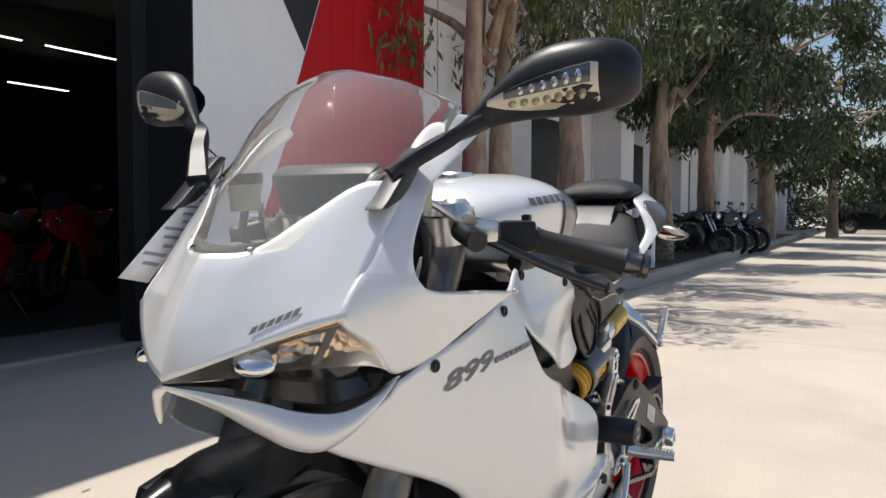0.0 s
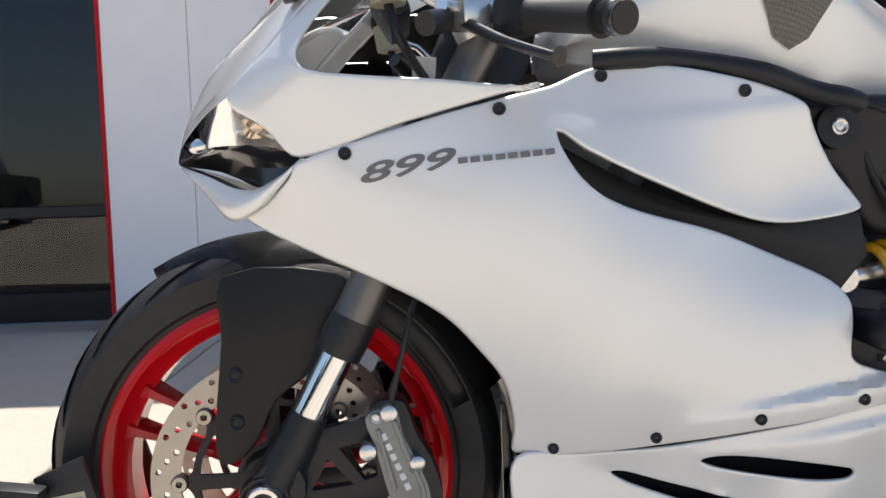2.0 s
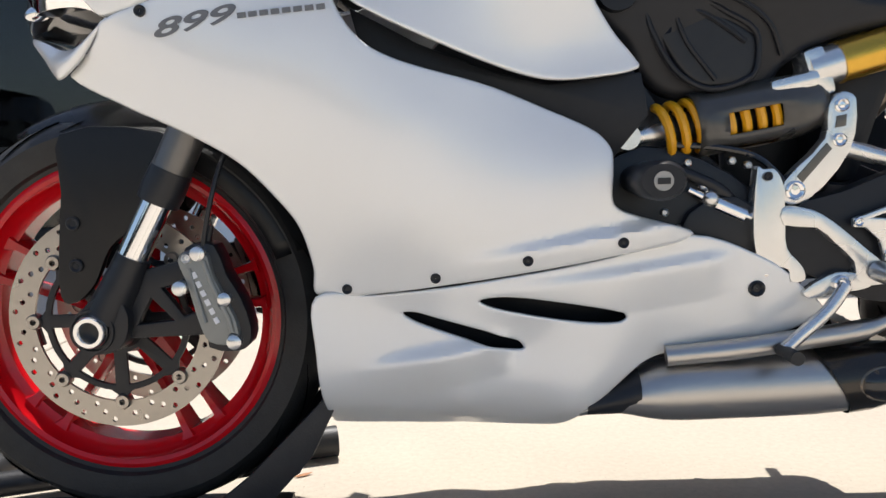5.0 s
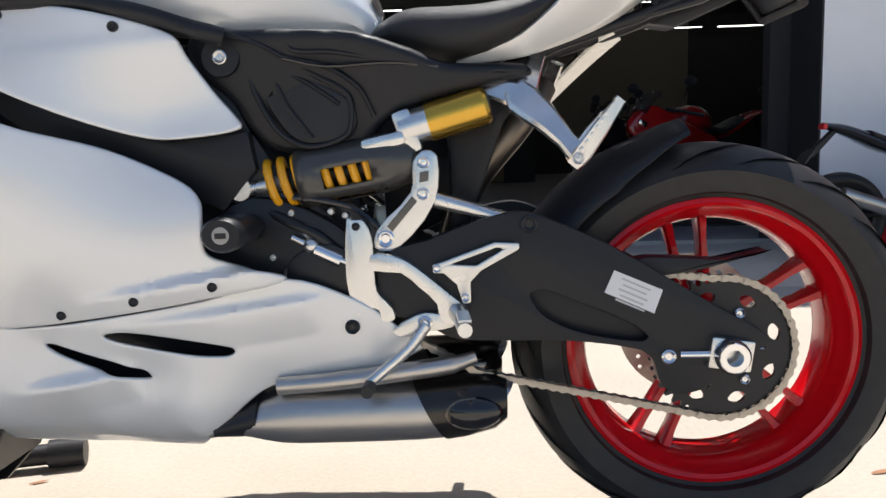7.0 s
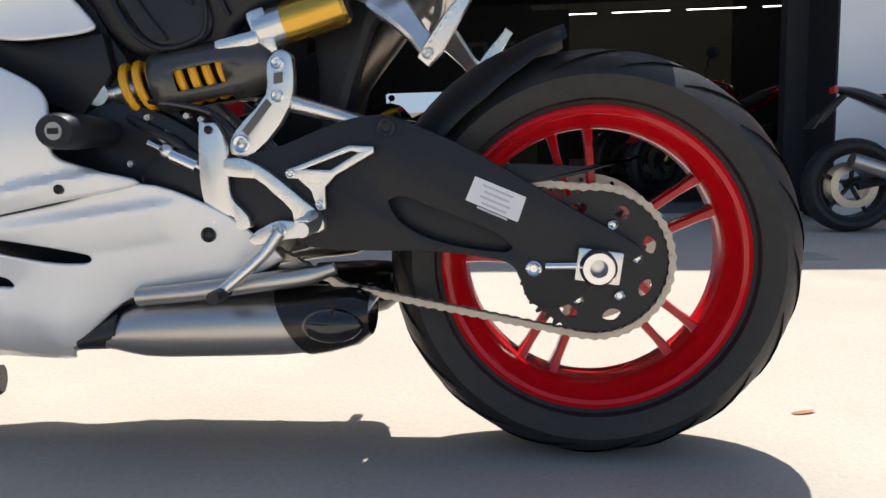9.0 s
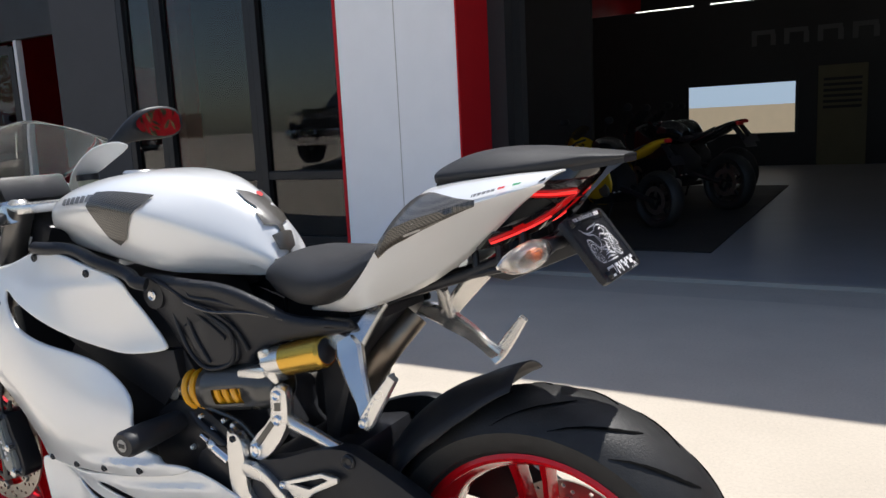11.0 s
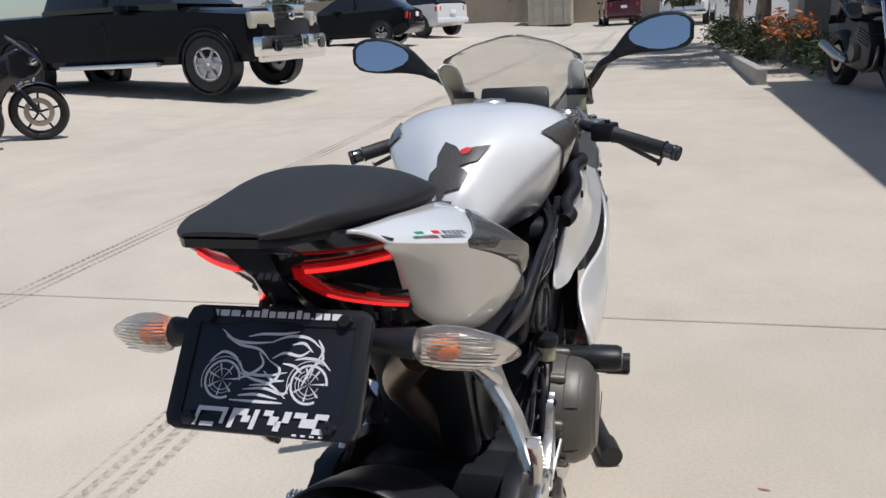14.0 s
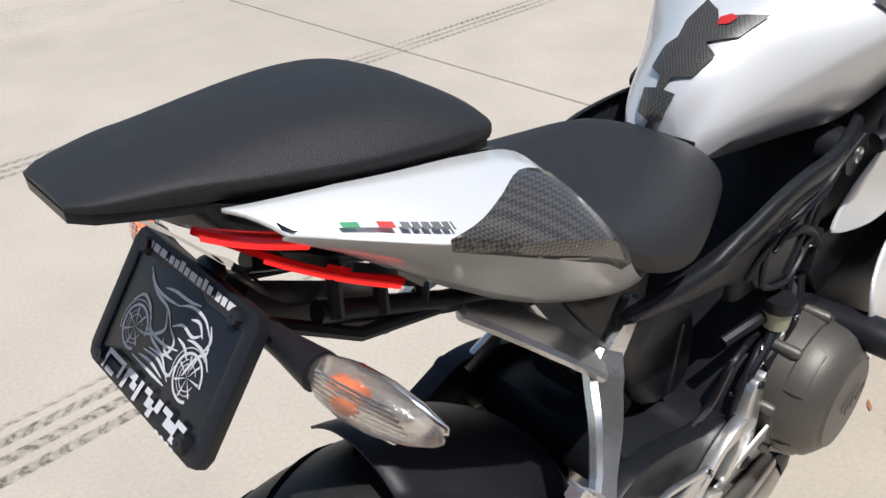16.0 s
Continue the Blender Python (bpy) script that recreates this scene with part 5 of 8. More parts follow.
tu = part("tail_unit", loft([[Vector((x, s * w, z)) for s, z in ((-1, zb), (-1, zt), (1, zt), (1, zb))] for x, zb, zt, w in
          ((1.16, 0.765, 0.80, 0.060), (1.20, 0.776, 0.85, 0.062), (1.26, 0.815, 0.930, 0.062), (1.33, 0.862, 0.948, 0.056), (1.40, 0.896, 0.957, 0.042), (1.45, 0.915, 0.964, 0.028), (1.490, 0.930, 0.968, 0.020))]), BLACKPL, bike, "black tail housing under the pillion pad")
for s in (-1, 1):
    part("subframe_rail", tube([(1.10, s * 0.058, 0.735), (1.20, s * 0.060, 0.775), (1.32, s * 0.058, 0.812), (1.435, s * 0.050, 0.858)], 0.010, 10), SATIN, tu)
    part("tray_strut", tube([(1.31, s * 0.060, 0.808), (1.41, s * 0.064, 0.832), (1.470, s * 0.040, 0.862)], 0.006, 8), SATIN, tu)
    for x in (1.345, 1.385, 1.425):
        part("tray_strut", tube([(x, s * 0.060, 0.820 + 0.42 * (x - 1.345)), (x - 0.008, s * 0.050, 0.868 + 0.35 * (x - 1.345))], 0.006, 8), SATIN, tu)


def tail_light(s):
    """Hollow arrow-shaped lamp: red bands on a black surround, open in the middle."""
    A, Bq, Cq, D = Vector((1.526, s * 0.006, 0.962)), Vector((1.461, s * 0.101, 0.955)), Vector((1.362, s * 0.081, 0.858)), Vector((1.436, s * 0.008, 0.883))
    N = ((Bq - A).cross(D - A) * -s).normalized()
    if N.x < 0:
        N = -N

    def at(u, v, lift):
        return A.lerp(Bq, u).lerp(D.lerp(Cq, u), v) + N * (lift - 0.002 + 0.005 * math.sin(math.pi * min(1, max(0, u))))

    def strip(u0, u1, va, vb, lift, n=16, deep=-0.006):
        rings = []
        for i in range(n + 1):
            u = u0 + (u1 - u0) * i / n
            a, b = va(u), vb(u)
            rings.append([at(u, a, deep), at(u, a + 0.012, lift), at(u, (a + b) / 2, lift * 1.2), at(u, b - 0.012, lift), at(u, b, deep)])
        return loft(rings)

    def band(path, wide, lift, foot):
        """A raised rounded band along places (u, v) on the surround."""
        P = spline([(u, v) for u, v in path], 6, False)
        n = len(P) - 1
        rings = []
        for i, q in enumerate(P):
            p = at(q.x, q.y, 0)
            d = (at(P[min(n, i + 1)].x, P[min(n, i + 1)].y, 0) - at(P[max(0, i - 1)].x, P[max(0, i - 1)].y, 0)).normalized()
            w = d.cross(N).normalized() * (float(np.interp(i / n, np.linspace(0, 1, len(wide)), wide)) / 2)
            rings.append([p - w + N * foot, p - w * 0.86 + N * (lift * 0.75), p + N * lift, p + w * 0.86 + N * (lift * 0.75), p + w + N * foot])
        return loft(rings)

    def mouth(u):
        k = min(1.0, max(0.0, (u - 0.36) / 0.30)) ** 0.7
        return 0.42 - 0.19 * k, 0.44 + 0.27 * k + 0.06 * max(0.0, u - 0.66)
    base = part("tail_light", strip(0.0, 1.0, lambda u: -0.02, lambda u: mouth(u)[0], 0.001), SMOKE, bike, "lit red arrow-shaped tail light in a black surround")
    part("upper_surround", loft([[Vector((1.556 - 0.060 * u - 0.010 * u * u, s * (0.002 + 0.072 * u), 0.985 - 0.010 * u)), at(u, -0.10, 0.004), at(u, -0.03, 0.0012), at(u, 0.01, 0.0008)] for u in [i / 12 for i in range(13)]], close=False), SMOKE, base)
    part("lower_surround", strip(0.0, 1.0, lambda u: mouth(u)[1], lambda u: 1.03, 0.001), SMOKE, base)
    part("inner_wall", loft([[at(u, mouth(u)[0], 0.0), at(u, mouth(u)[0] + 0.03, -0.030)] for u in [0.36 + 0.06 * i for i in range(11)]], close=False), SMOKE, base)
    part("upper_strip", band([(0.955, 0.115), (0.70, 0.140), (0.42, 0.175), (0.215, 0.205)], [0.012, 0.014, 0.015, 0.014], 0.0055, -0.002), LAMPR, base)
    part("inner_strip", band([(0.20, 0.20), (0.175, 0.30), (0.20, 0.46), (0.27, 0.60)], [0.013, 0.014, 0.014, 0.012], 0.0052, -0.002), LAMPR, base)
    part("lower_strip", band([(0.245, 0.585), (0.40, 0.665), (0.66, 0.765), (0.965, 0.865)], [0.012, 0.012, 0.011, 0.008], 0.0055, -0.002), LAMPR, base)
    for path in ([(0.94, 0.098), (0.70, 0.122), (0.42, 0.157), (0.24, 0.188)], [(0.26, 0.60), (0.40, 0.676), (0.66, 0.776), (0.95, 0.872)]):
        part("light_guide", band(path, [0.0022, 0.0034, 0.0040], 0.0078, 0.003), LAMPG, base, "bright red light guide")


both(tail_light)
part("tail_fascia", loft([[Vector((x, y, z)) for y in (-w, -w * 0.5, 0, w * 0.5, w)] for x, z, w in ((1.558, 0.986, 0.044), (1.548, 0.978, 0.040), (1.534, 0.966, 0.020), (1.506, 0.936, 0.013), (1.476, 0.900, 0.016), (1.455, 0.878, 0.030))], close=False), GLOSSBLK, tu)

# number plate with its frame; the picture and words on it are plain shapes
pl = new("number_plate")
pl.parent = bike
pl["label"] = "black dealer plate with a silver bike drawing"
pl.matrix_basis = pose(1.522, 0.001, 0.858, 0, -37.6, 0) @ Matrix.Scale(0.915, 4)
part("plate_sheet", box((0.002, 0.172, 0.104), (0.0042, 0, 0), (0, 0, 0), 0.0008), PLATEB, pl)
fr = plate([(-0.096, -0.048), (-0.092, -0.057), (-0.084, -0.060), (0.084, -0.060), (0.092, -0.057), (0.096, -0.048), (0.096, 0.048), (0.092, 0.057), (0.084, 0.060), (-0.084, 0.060), (-0.092, 0.057), (-0.096, 0.048)], -0.004, 0.007, 0.002, 0, [[(-0.080, -0.045), (0.080, -0.045), (0.080, 0.042), (0.03, 0.042), (0.02, 0.046), (-0.03, 0.046), (-0.04, 0.042), (-0.080, 0.042)]])
for v in fr.verts:
    y = v.co.y
    v.co = Vector((y, v.co.x, v.co.z))
part("plate_frame", fr, BLACKPL, pl)
for y, z in ((-0.070, 0.048), (0.070, 0.048), (-0.070, -0.050), (0.070, -0.050)):
    bm = lathe([(0, 0.001), (0, 0.006), (0.004, 0.008), (0.010, 0.008)], 6)
    part("plate_screw", move(bm, pose(0.012, y, z, 0, 0, 90)), SATIN, pl)


def flat(bm, pts, x=0.0085):
    vs = [bm.verts.new((x, p[0], p[1])) for p in pts]
    bm.faces.new(vs)


y = -0.071
for k, (w, hgt) in enumerate(((9, 5), (9, 5), (9, 5), (2, 1.2), (6, 5), (6, 5), (6, 6.5), (6, 5), (9, 5), (6, 5), (5, 6.5), (6, 5), (2, 1.2), (6, 5), (6, 5), (9, 5))):
    bm = bmesh.new()
    w *= 0.00105
    flat(bm, [(y, 0.0485), (y + w, 0.0485), (y + w, 0.0485 + hgt * 0.00125), (y, 0.0485 + hgt * 0.00125)])
    part("lettering_bar", bm, WHITEDECAL, pl, smooth=False)
    y += w + 0.0020
for k, (y, rows) in enumerate(((-0.066, [(0, 0, 4, 18), (4, 14, 27, 18), (27, 3, 31, 18), (8, 0, 22, 4)]), (-0.030, [(0, 0, 5, 18), (5, 12, 16, 18), (12, 6, 20, 12), (22, 0, 27, 18)]), (0.002, [(0, 13, 9, 18), (7, 5, 16, 13), (14, 0, 20, 9), (20, 8, 27, 18)]),
                               (0.032, [(0, 13, 12, 18), (8, 5, 24, 13), (20, 13, 33, 18), (22, 0, 34, 5)]))):
    bm = bmesh.new()
    for a, b, c, d in rows:
        flat(bm, [(y + a * 0.001 + b * 0.00025, -0.056 + b * 0.001), (y + c * 0.001 + b * 0.00025, -0.056 + b * 0.001), (y + c * 0.001 + d * 0.00025, -0.056 + d * 0.001), (y + a * 0.001 + d * 0.00025, -0.056 + d * 0.001)], 0.0084)
    part("logo_block", bm, WHITEDECAL, pl, smooth=False)
for k in range(4):
    bm = bmesh.new()
    flat(bm, [(0.036 + 0.0085 * k, -0.0590), (0.0405 + 0.0085 * k, -0.0590), (0.0405 + 0.0085 * k, -0.0572), (0.036 + 0.0085 * k, -0.0572)], 0.0084)
    part("lettering_bar", bm, WHITEDECAL, pl, smooth=False)
for cy in (-0.045, 0.043):
    for r0, r1, a0, a1 in ((0.0165, 0.0188, 0, 5.2), (0.0095, 0.0103, 0.5, 6.0), (0.0212, 0.0220, 1.0, 3.6), (0.0128, 0.0134, 2.0, 5.6)):
        seg = 18
        bm = bmesh.new()
        for i in range(seg):
            u, v = a0 + (a1 - a0) * i / seg, a0 + (a1 - a0) * (i + 1) / seg
            flat(bm, [(cy + r0 * math.cos(u), -0.012 + r0 * math.sin(u)), (cy + r1 * math.cos(u), -0.012 + r1 * math.sin(u)), (cy + r1 * math.cos(v), -0.012 + r1 * math.sin(v)), (cy + r0 * math.cos(v), -0.012 + r0 * math.sin(v))], 0.0058)
        part("drawing_arc", bm, WHITEDECAL, pl, smooth=False)
    for i in range(7):
        u = i * 0.898
        bm = bmesh.new()
        flat(bm, [(cy, -0.012), (cy + 0.0155 * math.cos(u), -0.012 + 0.0155 * math.sin(u)), (cy + 0.0155 * math.cos(u + 0.13), -0.012 + 0.0155 * math.sin(u + 0.13))], 0.0058)
        part("drawing_spoke", bm, WHITEDECAL, pl, smooth=False)
STROKES = ([(-0.055, 0.036), (-0.040, 0.026), (-0.020, 0.024), (0.002, 0.026)], [(-0.050, 0.030), (-0.034, 0.022), (-0.012, 0.018), (0.000, 0.008)], [(0.000, 0.026), (0.016, 0.032), (0.036, 0.031), (0.050, 0.022)],
           [(0.050, 0.022), (0.053, 0.012), (0.046, 0.006), (0.043, -0.006)], [(0.040, 0.020), (0.030, 0.014), (0.014, 0.016), (0.002, 0.010)], [(-0.012, 0.016), (-0.006, 0.004), (-0.018, -0.006), (-0.034, -0.012)],
           [(0.000, 0.008), (0.012, 0.000), (0.006, -0.012), (-0.016, -0.016)], [(-0.030, 0.006), (-0.024, -0.004), (0.000, -0.006), (0.020, -0.002)], [(-0.022, -0.020), (0.000, -0.018), (0.020, -0.022), (0.024, -0.012)],
           [(-0.034, -0.0305), (0.0, -0.0305), (0.020, -0.0305)], [(0.020, 0.024), (0.032, 0.026), (0.042, 0.018)], [(0.014, 0.006), (0.026, 0.004), (0.034, -0.002)], [(-0.004, -0.002), (0.006, -0.010), (0.018, -0.010)],
           [(-0.062, 0.004), (-0.050, 0.014), (-0.036, 0.010), (-0.028, 0.000)], [(0.026, 0.010), (0.036, 0.012), (0.052, 0.010), (0.062, 0.002)], [(-0.030, -0.004), (-0.014, -0.010), (0.004, -0.014), (0.022, -0.026)], [(-0.026, 0.030), (-0.012, 0.033), (0.010, 0.034), (0.026, 0.037)],
           [(0.044, 0.006), (0.040, -0.004), (0.036, -0.014)], [(0.046, 0.030), (0.052, 0.020), (0.048, 0.010)], [(-0.026, -0.026), (-0.008, -0.024), (0.014, -0.027)])
for st in STROKES:
    c = spline(st, 5, False)
    bm = bmesh.new()
    n = len(c) - 1
    rows = []
    for i, q in enumerate(c):
        d = (c[min(n, i + 1)] - c[max(0, i - 1)]).normalized()
        wd = 0.0003 + 0.0011 * math.sin(math.pi * (i + 0.6) / (n + 1.2))
        rows.append([bm.verts.new((0.0058, q.x - d.y * wd, q.y + d.x * wd)), bm.verts.new((0.0058, q.x + d.y * wd, q.y - d.x * wd))])
    for a, b in zip(rows, rows[1:]):
        bm.faces.new((a[0], a[1], b[1], b[0]))
    part("drawing_stroke", bm, WHITEDECAL, pl, smooth=False)
part("plate_bracket", plate([(1.34, 0.806), (1.445, 0.858), (1.470, 0.885), (1.500, 0.850), (1.465, 0.835), (1.38, 0.800)], -0.024, 0.024, 0.003, 0), SATIN, bike, "black plate bracket")
part("plate_lamp", ball((1.484, 0, 0.896), (0.010, 0.018, 0.007), (0, 40, 0)), SATIN, bike)


def indicator(s):
    C, d = Vector((1.470, s * 0.155, 0.864)), Vector((-0.24, s * 0.92, -0.12)).normalized()
    st = part("indicator", tube([(1.478, s * 0.040, 0.868), (1.480, s * 0.085, 0.872), (1.478, s * 0.118, 0.870)], [0.009, 0.0105, 0.0145], 16), BLACKPL, bike, "indicator on a short black stalk")
    rings = []
    for t, r in ((-0.042, 0.009), (-0.033, 0.0165), (-0.015, 0.0205), (0.008, 0.020), (0.031, 0.0145), (0.049, 0.0065), (0.054, 0.002)):
        p = C + d * t
        u = d.orthogonal().normalized()
        rings.append([p + Vector((0.75 * r * math.cos(a), 0.3 * r * math.cos(a), r * math.sin(a))) for a in [2 * math.pi * k / 20 for k in range(20)]])
    part("lens", loft(rings), mat("ribbed_clear_lens", (0.95, 0.94, 0.93), 0.09, 0.0, 0.04, 150, 0.35, 320, coat=0.6, trans=0.95), st, "clear ribbed lens over an amber bulb").visible_shadow = False
    for i in range(9):
        q = (i - 4) * 0.0042
        rib = [C + d * t + Vector((0.006 + 0.003 * math.cos(t * 30), 0, q * 0.8)) for t in (-0.030, -0.012, 0.006, 0.022, 0.036 - abs(q) * 0.6)]
        part("lens_rib", tube(rib, 0.0009, 5), mat("lamp_reflector", (0.80, 0.78, 0.75), 0.22, 0.6, 0.1, 90), st)
    part("reflector", loft([[C + d * t + Vector((-0.008 + 0.40 * r * math.cos(a), 0.2 * r * math.cos(a), 0.86 * r * math.sin(a))) for a in [2 * math.pi * k / 16 for k in range(16)]] for t, r in ((-0.034, 0.014), (-0.012, 0.020), (0.012, 0.019), (0.034, 0.013), (0.050, 0.004))]), mat("lamp_reflector", (0.80, 0.78, 0.75), 0.22, 0.6, 0.1, 90), st)
    part("bulb", ball(C - d * 0.012 + Vector((0.004, 0, 0)), (0.0065, 0.015, 0.008)), AMBER, st)


both(indicator)

# ---- frame covers, engine, shock, rearsets ----


def airbox(s):
    o = [(0.652, 0.775), (0.665, 0.792), (0.70, 0.795), (0.80, 0.793), (0.90, 0.787), (0.98, 0.762), (1.03, 0.742), (1.14, 0.738), (1.15, 0.728), (1.08, 0.712), (0.98, 0.690), (0.93, 0.660), (0.905, 0.622), (0.84, 0.618), (0.775, 0.628), (0.742, 0.657), (0.718, 0.699), (0.67, 0.740)]
    a = part("frame_cover", sheet(o, field([(0.66, 0.78, 0.105), (0.80, 0.79, 0.135), (0.95, 0.77, 0.130), (1.03, 0.74, 0.120), (1.14, 0.73, 0.105), (0.90, 0.63, 0.095), (0.78, 0.63, 0.095), (0.72, 0.70, 0.105), (0.85, 0.72, 0.112)]), s, 0.016, 0.012), BLACKPL, bike, "black plastic frame cover")
    a.modifiers.new("thick", 'SOLIDIFY').thickness = 0.004
    part("cover_panel", sheet([(0.755, 0.735), (0.80, 0.742), (0.89, 0.700), (0.90, 0.665), (0.885, 0.640), (0.82, 0.634), (0.785, 0.665)], lambda x, z: 0.118 - 0.12 * abs(x - 0.83) * 0.6, s, 0.016, 0.006), SATIN, a)
    def skin(x, z, up=0.0015):
        return Vector((x, s * (0.1185 - 0.070 * abs(x - 0.83) + up), z))
    rim = spline([(0.748, 0.738), (0.775, 0.750), (0.805, 0.750), (0.850, 0.728), (0.888, 0.704), (0.893, 0.672), (0.884, 0.645), (0.830, 0.630), (0.790, 0.650), (0.762, 0.692)], 4)
    part("cover_border", tube([skin(p.x, p.y) for p in rim] + [skin(rim[0].x, rim[0].y)], 0.0042, 8), BLACKPL, a)
    for line in ([(0.772, 0.728), (0.806, 0.733), (0.845, 0.712), (0.876, 0.690)], [(0.786, 0.722), (0.800, 0.690), (0.822, 0.660), (0.836, 0.642)]):
        part("cover_rib", tube([skin(p.x, p.y, 0.001) for p in spline(line, 4, False)], 0.0034, 7), BLACKPL, a)
    for line in ([(0.720, 0.792), (0.775, 0.772), (0.800, 0.757), (0.860, 0.742), (0.905, 0.712), (0.925, 0.672)], [(0.805, 0.786), (0.815, 0.766), (0.870, 0.762), (0.930, 0.752), (0.990, 0.740)]):
        part("cover_rib", tube([Vector((p.x, s * (0.132 - 0.10 * max(0, p.x - 0.86) - 0.16 * max(0, 0.755 - p.y)), p.y)) for p in spline(line, 4, False)], 0.0036, 7), BLACKPL, a)
    part("cover_line", tube(spline([(0.80, s * 0.134, 0.755), (0.86, s * 0.134, 0.742), (0.95, s * 0.128, 0.745), (1.02, s * 0.121, 0.738)], 4, False), 0.0025, 6), GLOSSBLK, a)
    c = part("frame_boss", tube([(0.709, s * 0.085, 0.760), (0.709, s * 0.125, 0.760)], [0.030, 0.027], 24), BLACKPL, bike)
    bolt(c, 0.709, s * 0.125, 0.760, 0.0105, s, ALU, 0.005)


both(airbox)
eng = part("engine_block", plate([(0.33, 0.27), (0.31, 0.42), (0.40, 0.62), (0.55, 0.80), (0.68, 0.78), (0.74, 0.66), (0.78, 0.60), (0.93, 0.46), (0.98, 0.38), (0.90, 0.28), (0.70, 0.22), (0.45, 0.21)], -0.10, 0.10, 0.02), SATIN, bike, "black engine block behind the fairing")
part("crankcase", plate([(0.66, 0.50), (0.74, 0.56), (0.86, 0.52), (0.93, 0.44), (0.92, 0.36), (0.80, 0.32), (0.68, 0.38)], -0.118, 0.118, 0.012, 3), SATIN, eng)
part("sprocket_cover", plate([(0.80, 0.47), (0.86, 0.49), (0.90, 0.45), (0.89, 0.40), (0.83, 0.39), (0.79, 0.42)], -0.132, -0.115, 0.005, 3), SATIN, eng)
clutch = part("clutch_cover", lathe([(0.06, 0.108), (0.128, 0.107), (0.150, 0.104), (0.152, 0.099), (0.172, 0.096), (0.186, 0.090), (0.196, 0.078), (0.199, 0.074), (0.1995, 0.071), (0.205, 0.066), (0.2065, 0.030), (0.2065, 0.001)], 48), MAGN, eng, "bronze-grey clutch cover")
clutch.matrix_basis = pose(0.755, 0, 0.430)
for k in range(8):
    a = 2 * math.pi * k / 8 + 0.2
    part("cover_lug", tube([(0.106 * math.cos(a), 0.10, 0.106 * math.sin(a)), (0.106 * math.cos(a), 0.148, 0.106 * math.sin(a)), (0.106 * math.cos(a), 0.153, 0.106 * math.sin(a))], [0.009, 0.009, 0.006], 10), MAGN, clutch)
for a0, a1 in ((0.5, 1.2), (2.3, 3.0), (3.9, 4.7), (5.4, 5.9)):
    rings = []
    for i in range(9):
        a = a0 + (a1 - a0) * i / 8
        rings.append([Vector((r * math.cos(a), y, r * math.sin(a))) for r, y in ((0.088, 0.150), (0.1005, 0.150), (0.1000, 0.168), (0.0955, 0.1765), (0.088, 0.178))])
    part("cover_step", loft(rings), MAGN, clutch)
for k in range(4):
    part("cover_lettering", box((0.010, 0.001, 0.014), (-0.035 + 0.015 * k, 0.2105, 0.012 - 0.004 * k), (0, 15, 0)), SATIN, clutch, smooth=False)


def slider(s):
    XB, zb = (0.735, 0.516) if s < 0 else (0.690, 0.508)
    a = part("crash_bung", tube([(XB, s * 0.10, zb), (XB, s * 0.190, zb), (XB, s * 0.238, zb), (XB, s * 0.246, zb)], [0.018, 0.024, 0.024, 0.020], 24), BLACKPL, bike, "black crash bung")
    for v in a.data.vertices:
        v.co.x = XB + (v.co.x - XB) * 1.25
    part("badge", tube([(XB, s * 0.246, zb), (XB, s * 0.2475, zb)], 0.0115, 20), mat("grey_badge", (0.36, 0.35, 0.33), 0.5, 0.2, 0.1, 60), a)
    part("badge_bar", box((0.015, 0.001, 0.0075), (XB, s * 0.248, zb)), SATIN, a, smooth=False)


both(slider)

# shock on the left flank
sh = new("shock_absorber")
sh.parent = bike
sh["label"] = "side shock with yellow spring and gold reservoir"
A, B = Vector((0.735, -0.098, 0.571)), Vector((0.985, -0.090, 0.612))
part("damper_rod", tube([A.lerp(B, -0.05), A.lerp(B, 0.3)], 0.012, 16), ALU, sh)
part("lower_eye", tube([A + Vector((-0.012, -0.018, 0)), A + Vector((-0.012, 0.018, 0))], 0.017, 16), ALU, sh)
coil = []
for i in range(181):
    t = i / 180
    c = A.lerp(B, 0.12 + 0.72 * t)
    d = (B - A).normalized()
    u = d.orthogonal().normalized()
    v = d.cross(u)
    a = 2 * math.pi * 9 * t
    coil.append(c + 0.033 * (math.cos(a) * u + math.sin(a) * v))
part("coil_spring", tube(coil, 0.0065, 8), SPRING, sh, "yellow coil spring")


def sleeve():
    bm = bmesh.new()
    d = (B - A).normalized()
    u = Vector((0, -1, 0))
    u = (u - d * u.dot(d)).normalized()
    v = d.cross(u)
    ts = [0.30, 0.36, 0.45, 0.52, 0.59, 0.66, 0.73, 0.86, 0.96, 1.0]
    rs = [0.043, 0.0435, 0.0435, 0.0435, 0.0435, 0.0435, 0.0435, 0.042, 0.036, 0.030]
    n = 36
    grid = [[bm.verts.new(A.lerp(B, t) + r * (math.cos(2 * math.pi * k / n) * u + math.sin(2 * math.pi * k / n) * v)) for k in range(n)] for t, r in zip(ts, rs)]
    for i in range(len(ts) - 1):
        for k in range(n):
            win = (k in (35, 0, 1, 2) or k in (6, 7, 8)) and i in (2, 3, 4, 5)
            if not win:
                bm.faces.new((grid[i][k], grid[i][(k + 1) % n], grid[i + 1][(k + 1) % n], grid[i + 1][k]))
    return bm


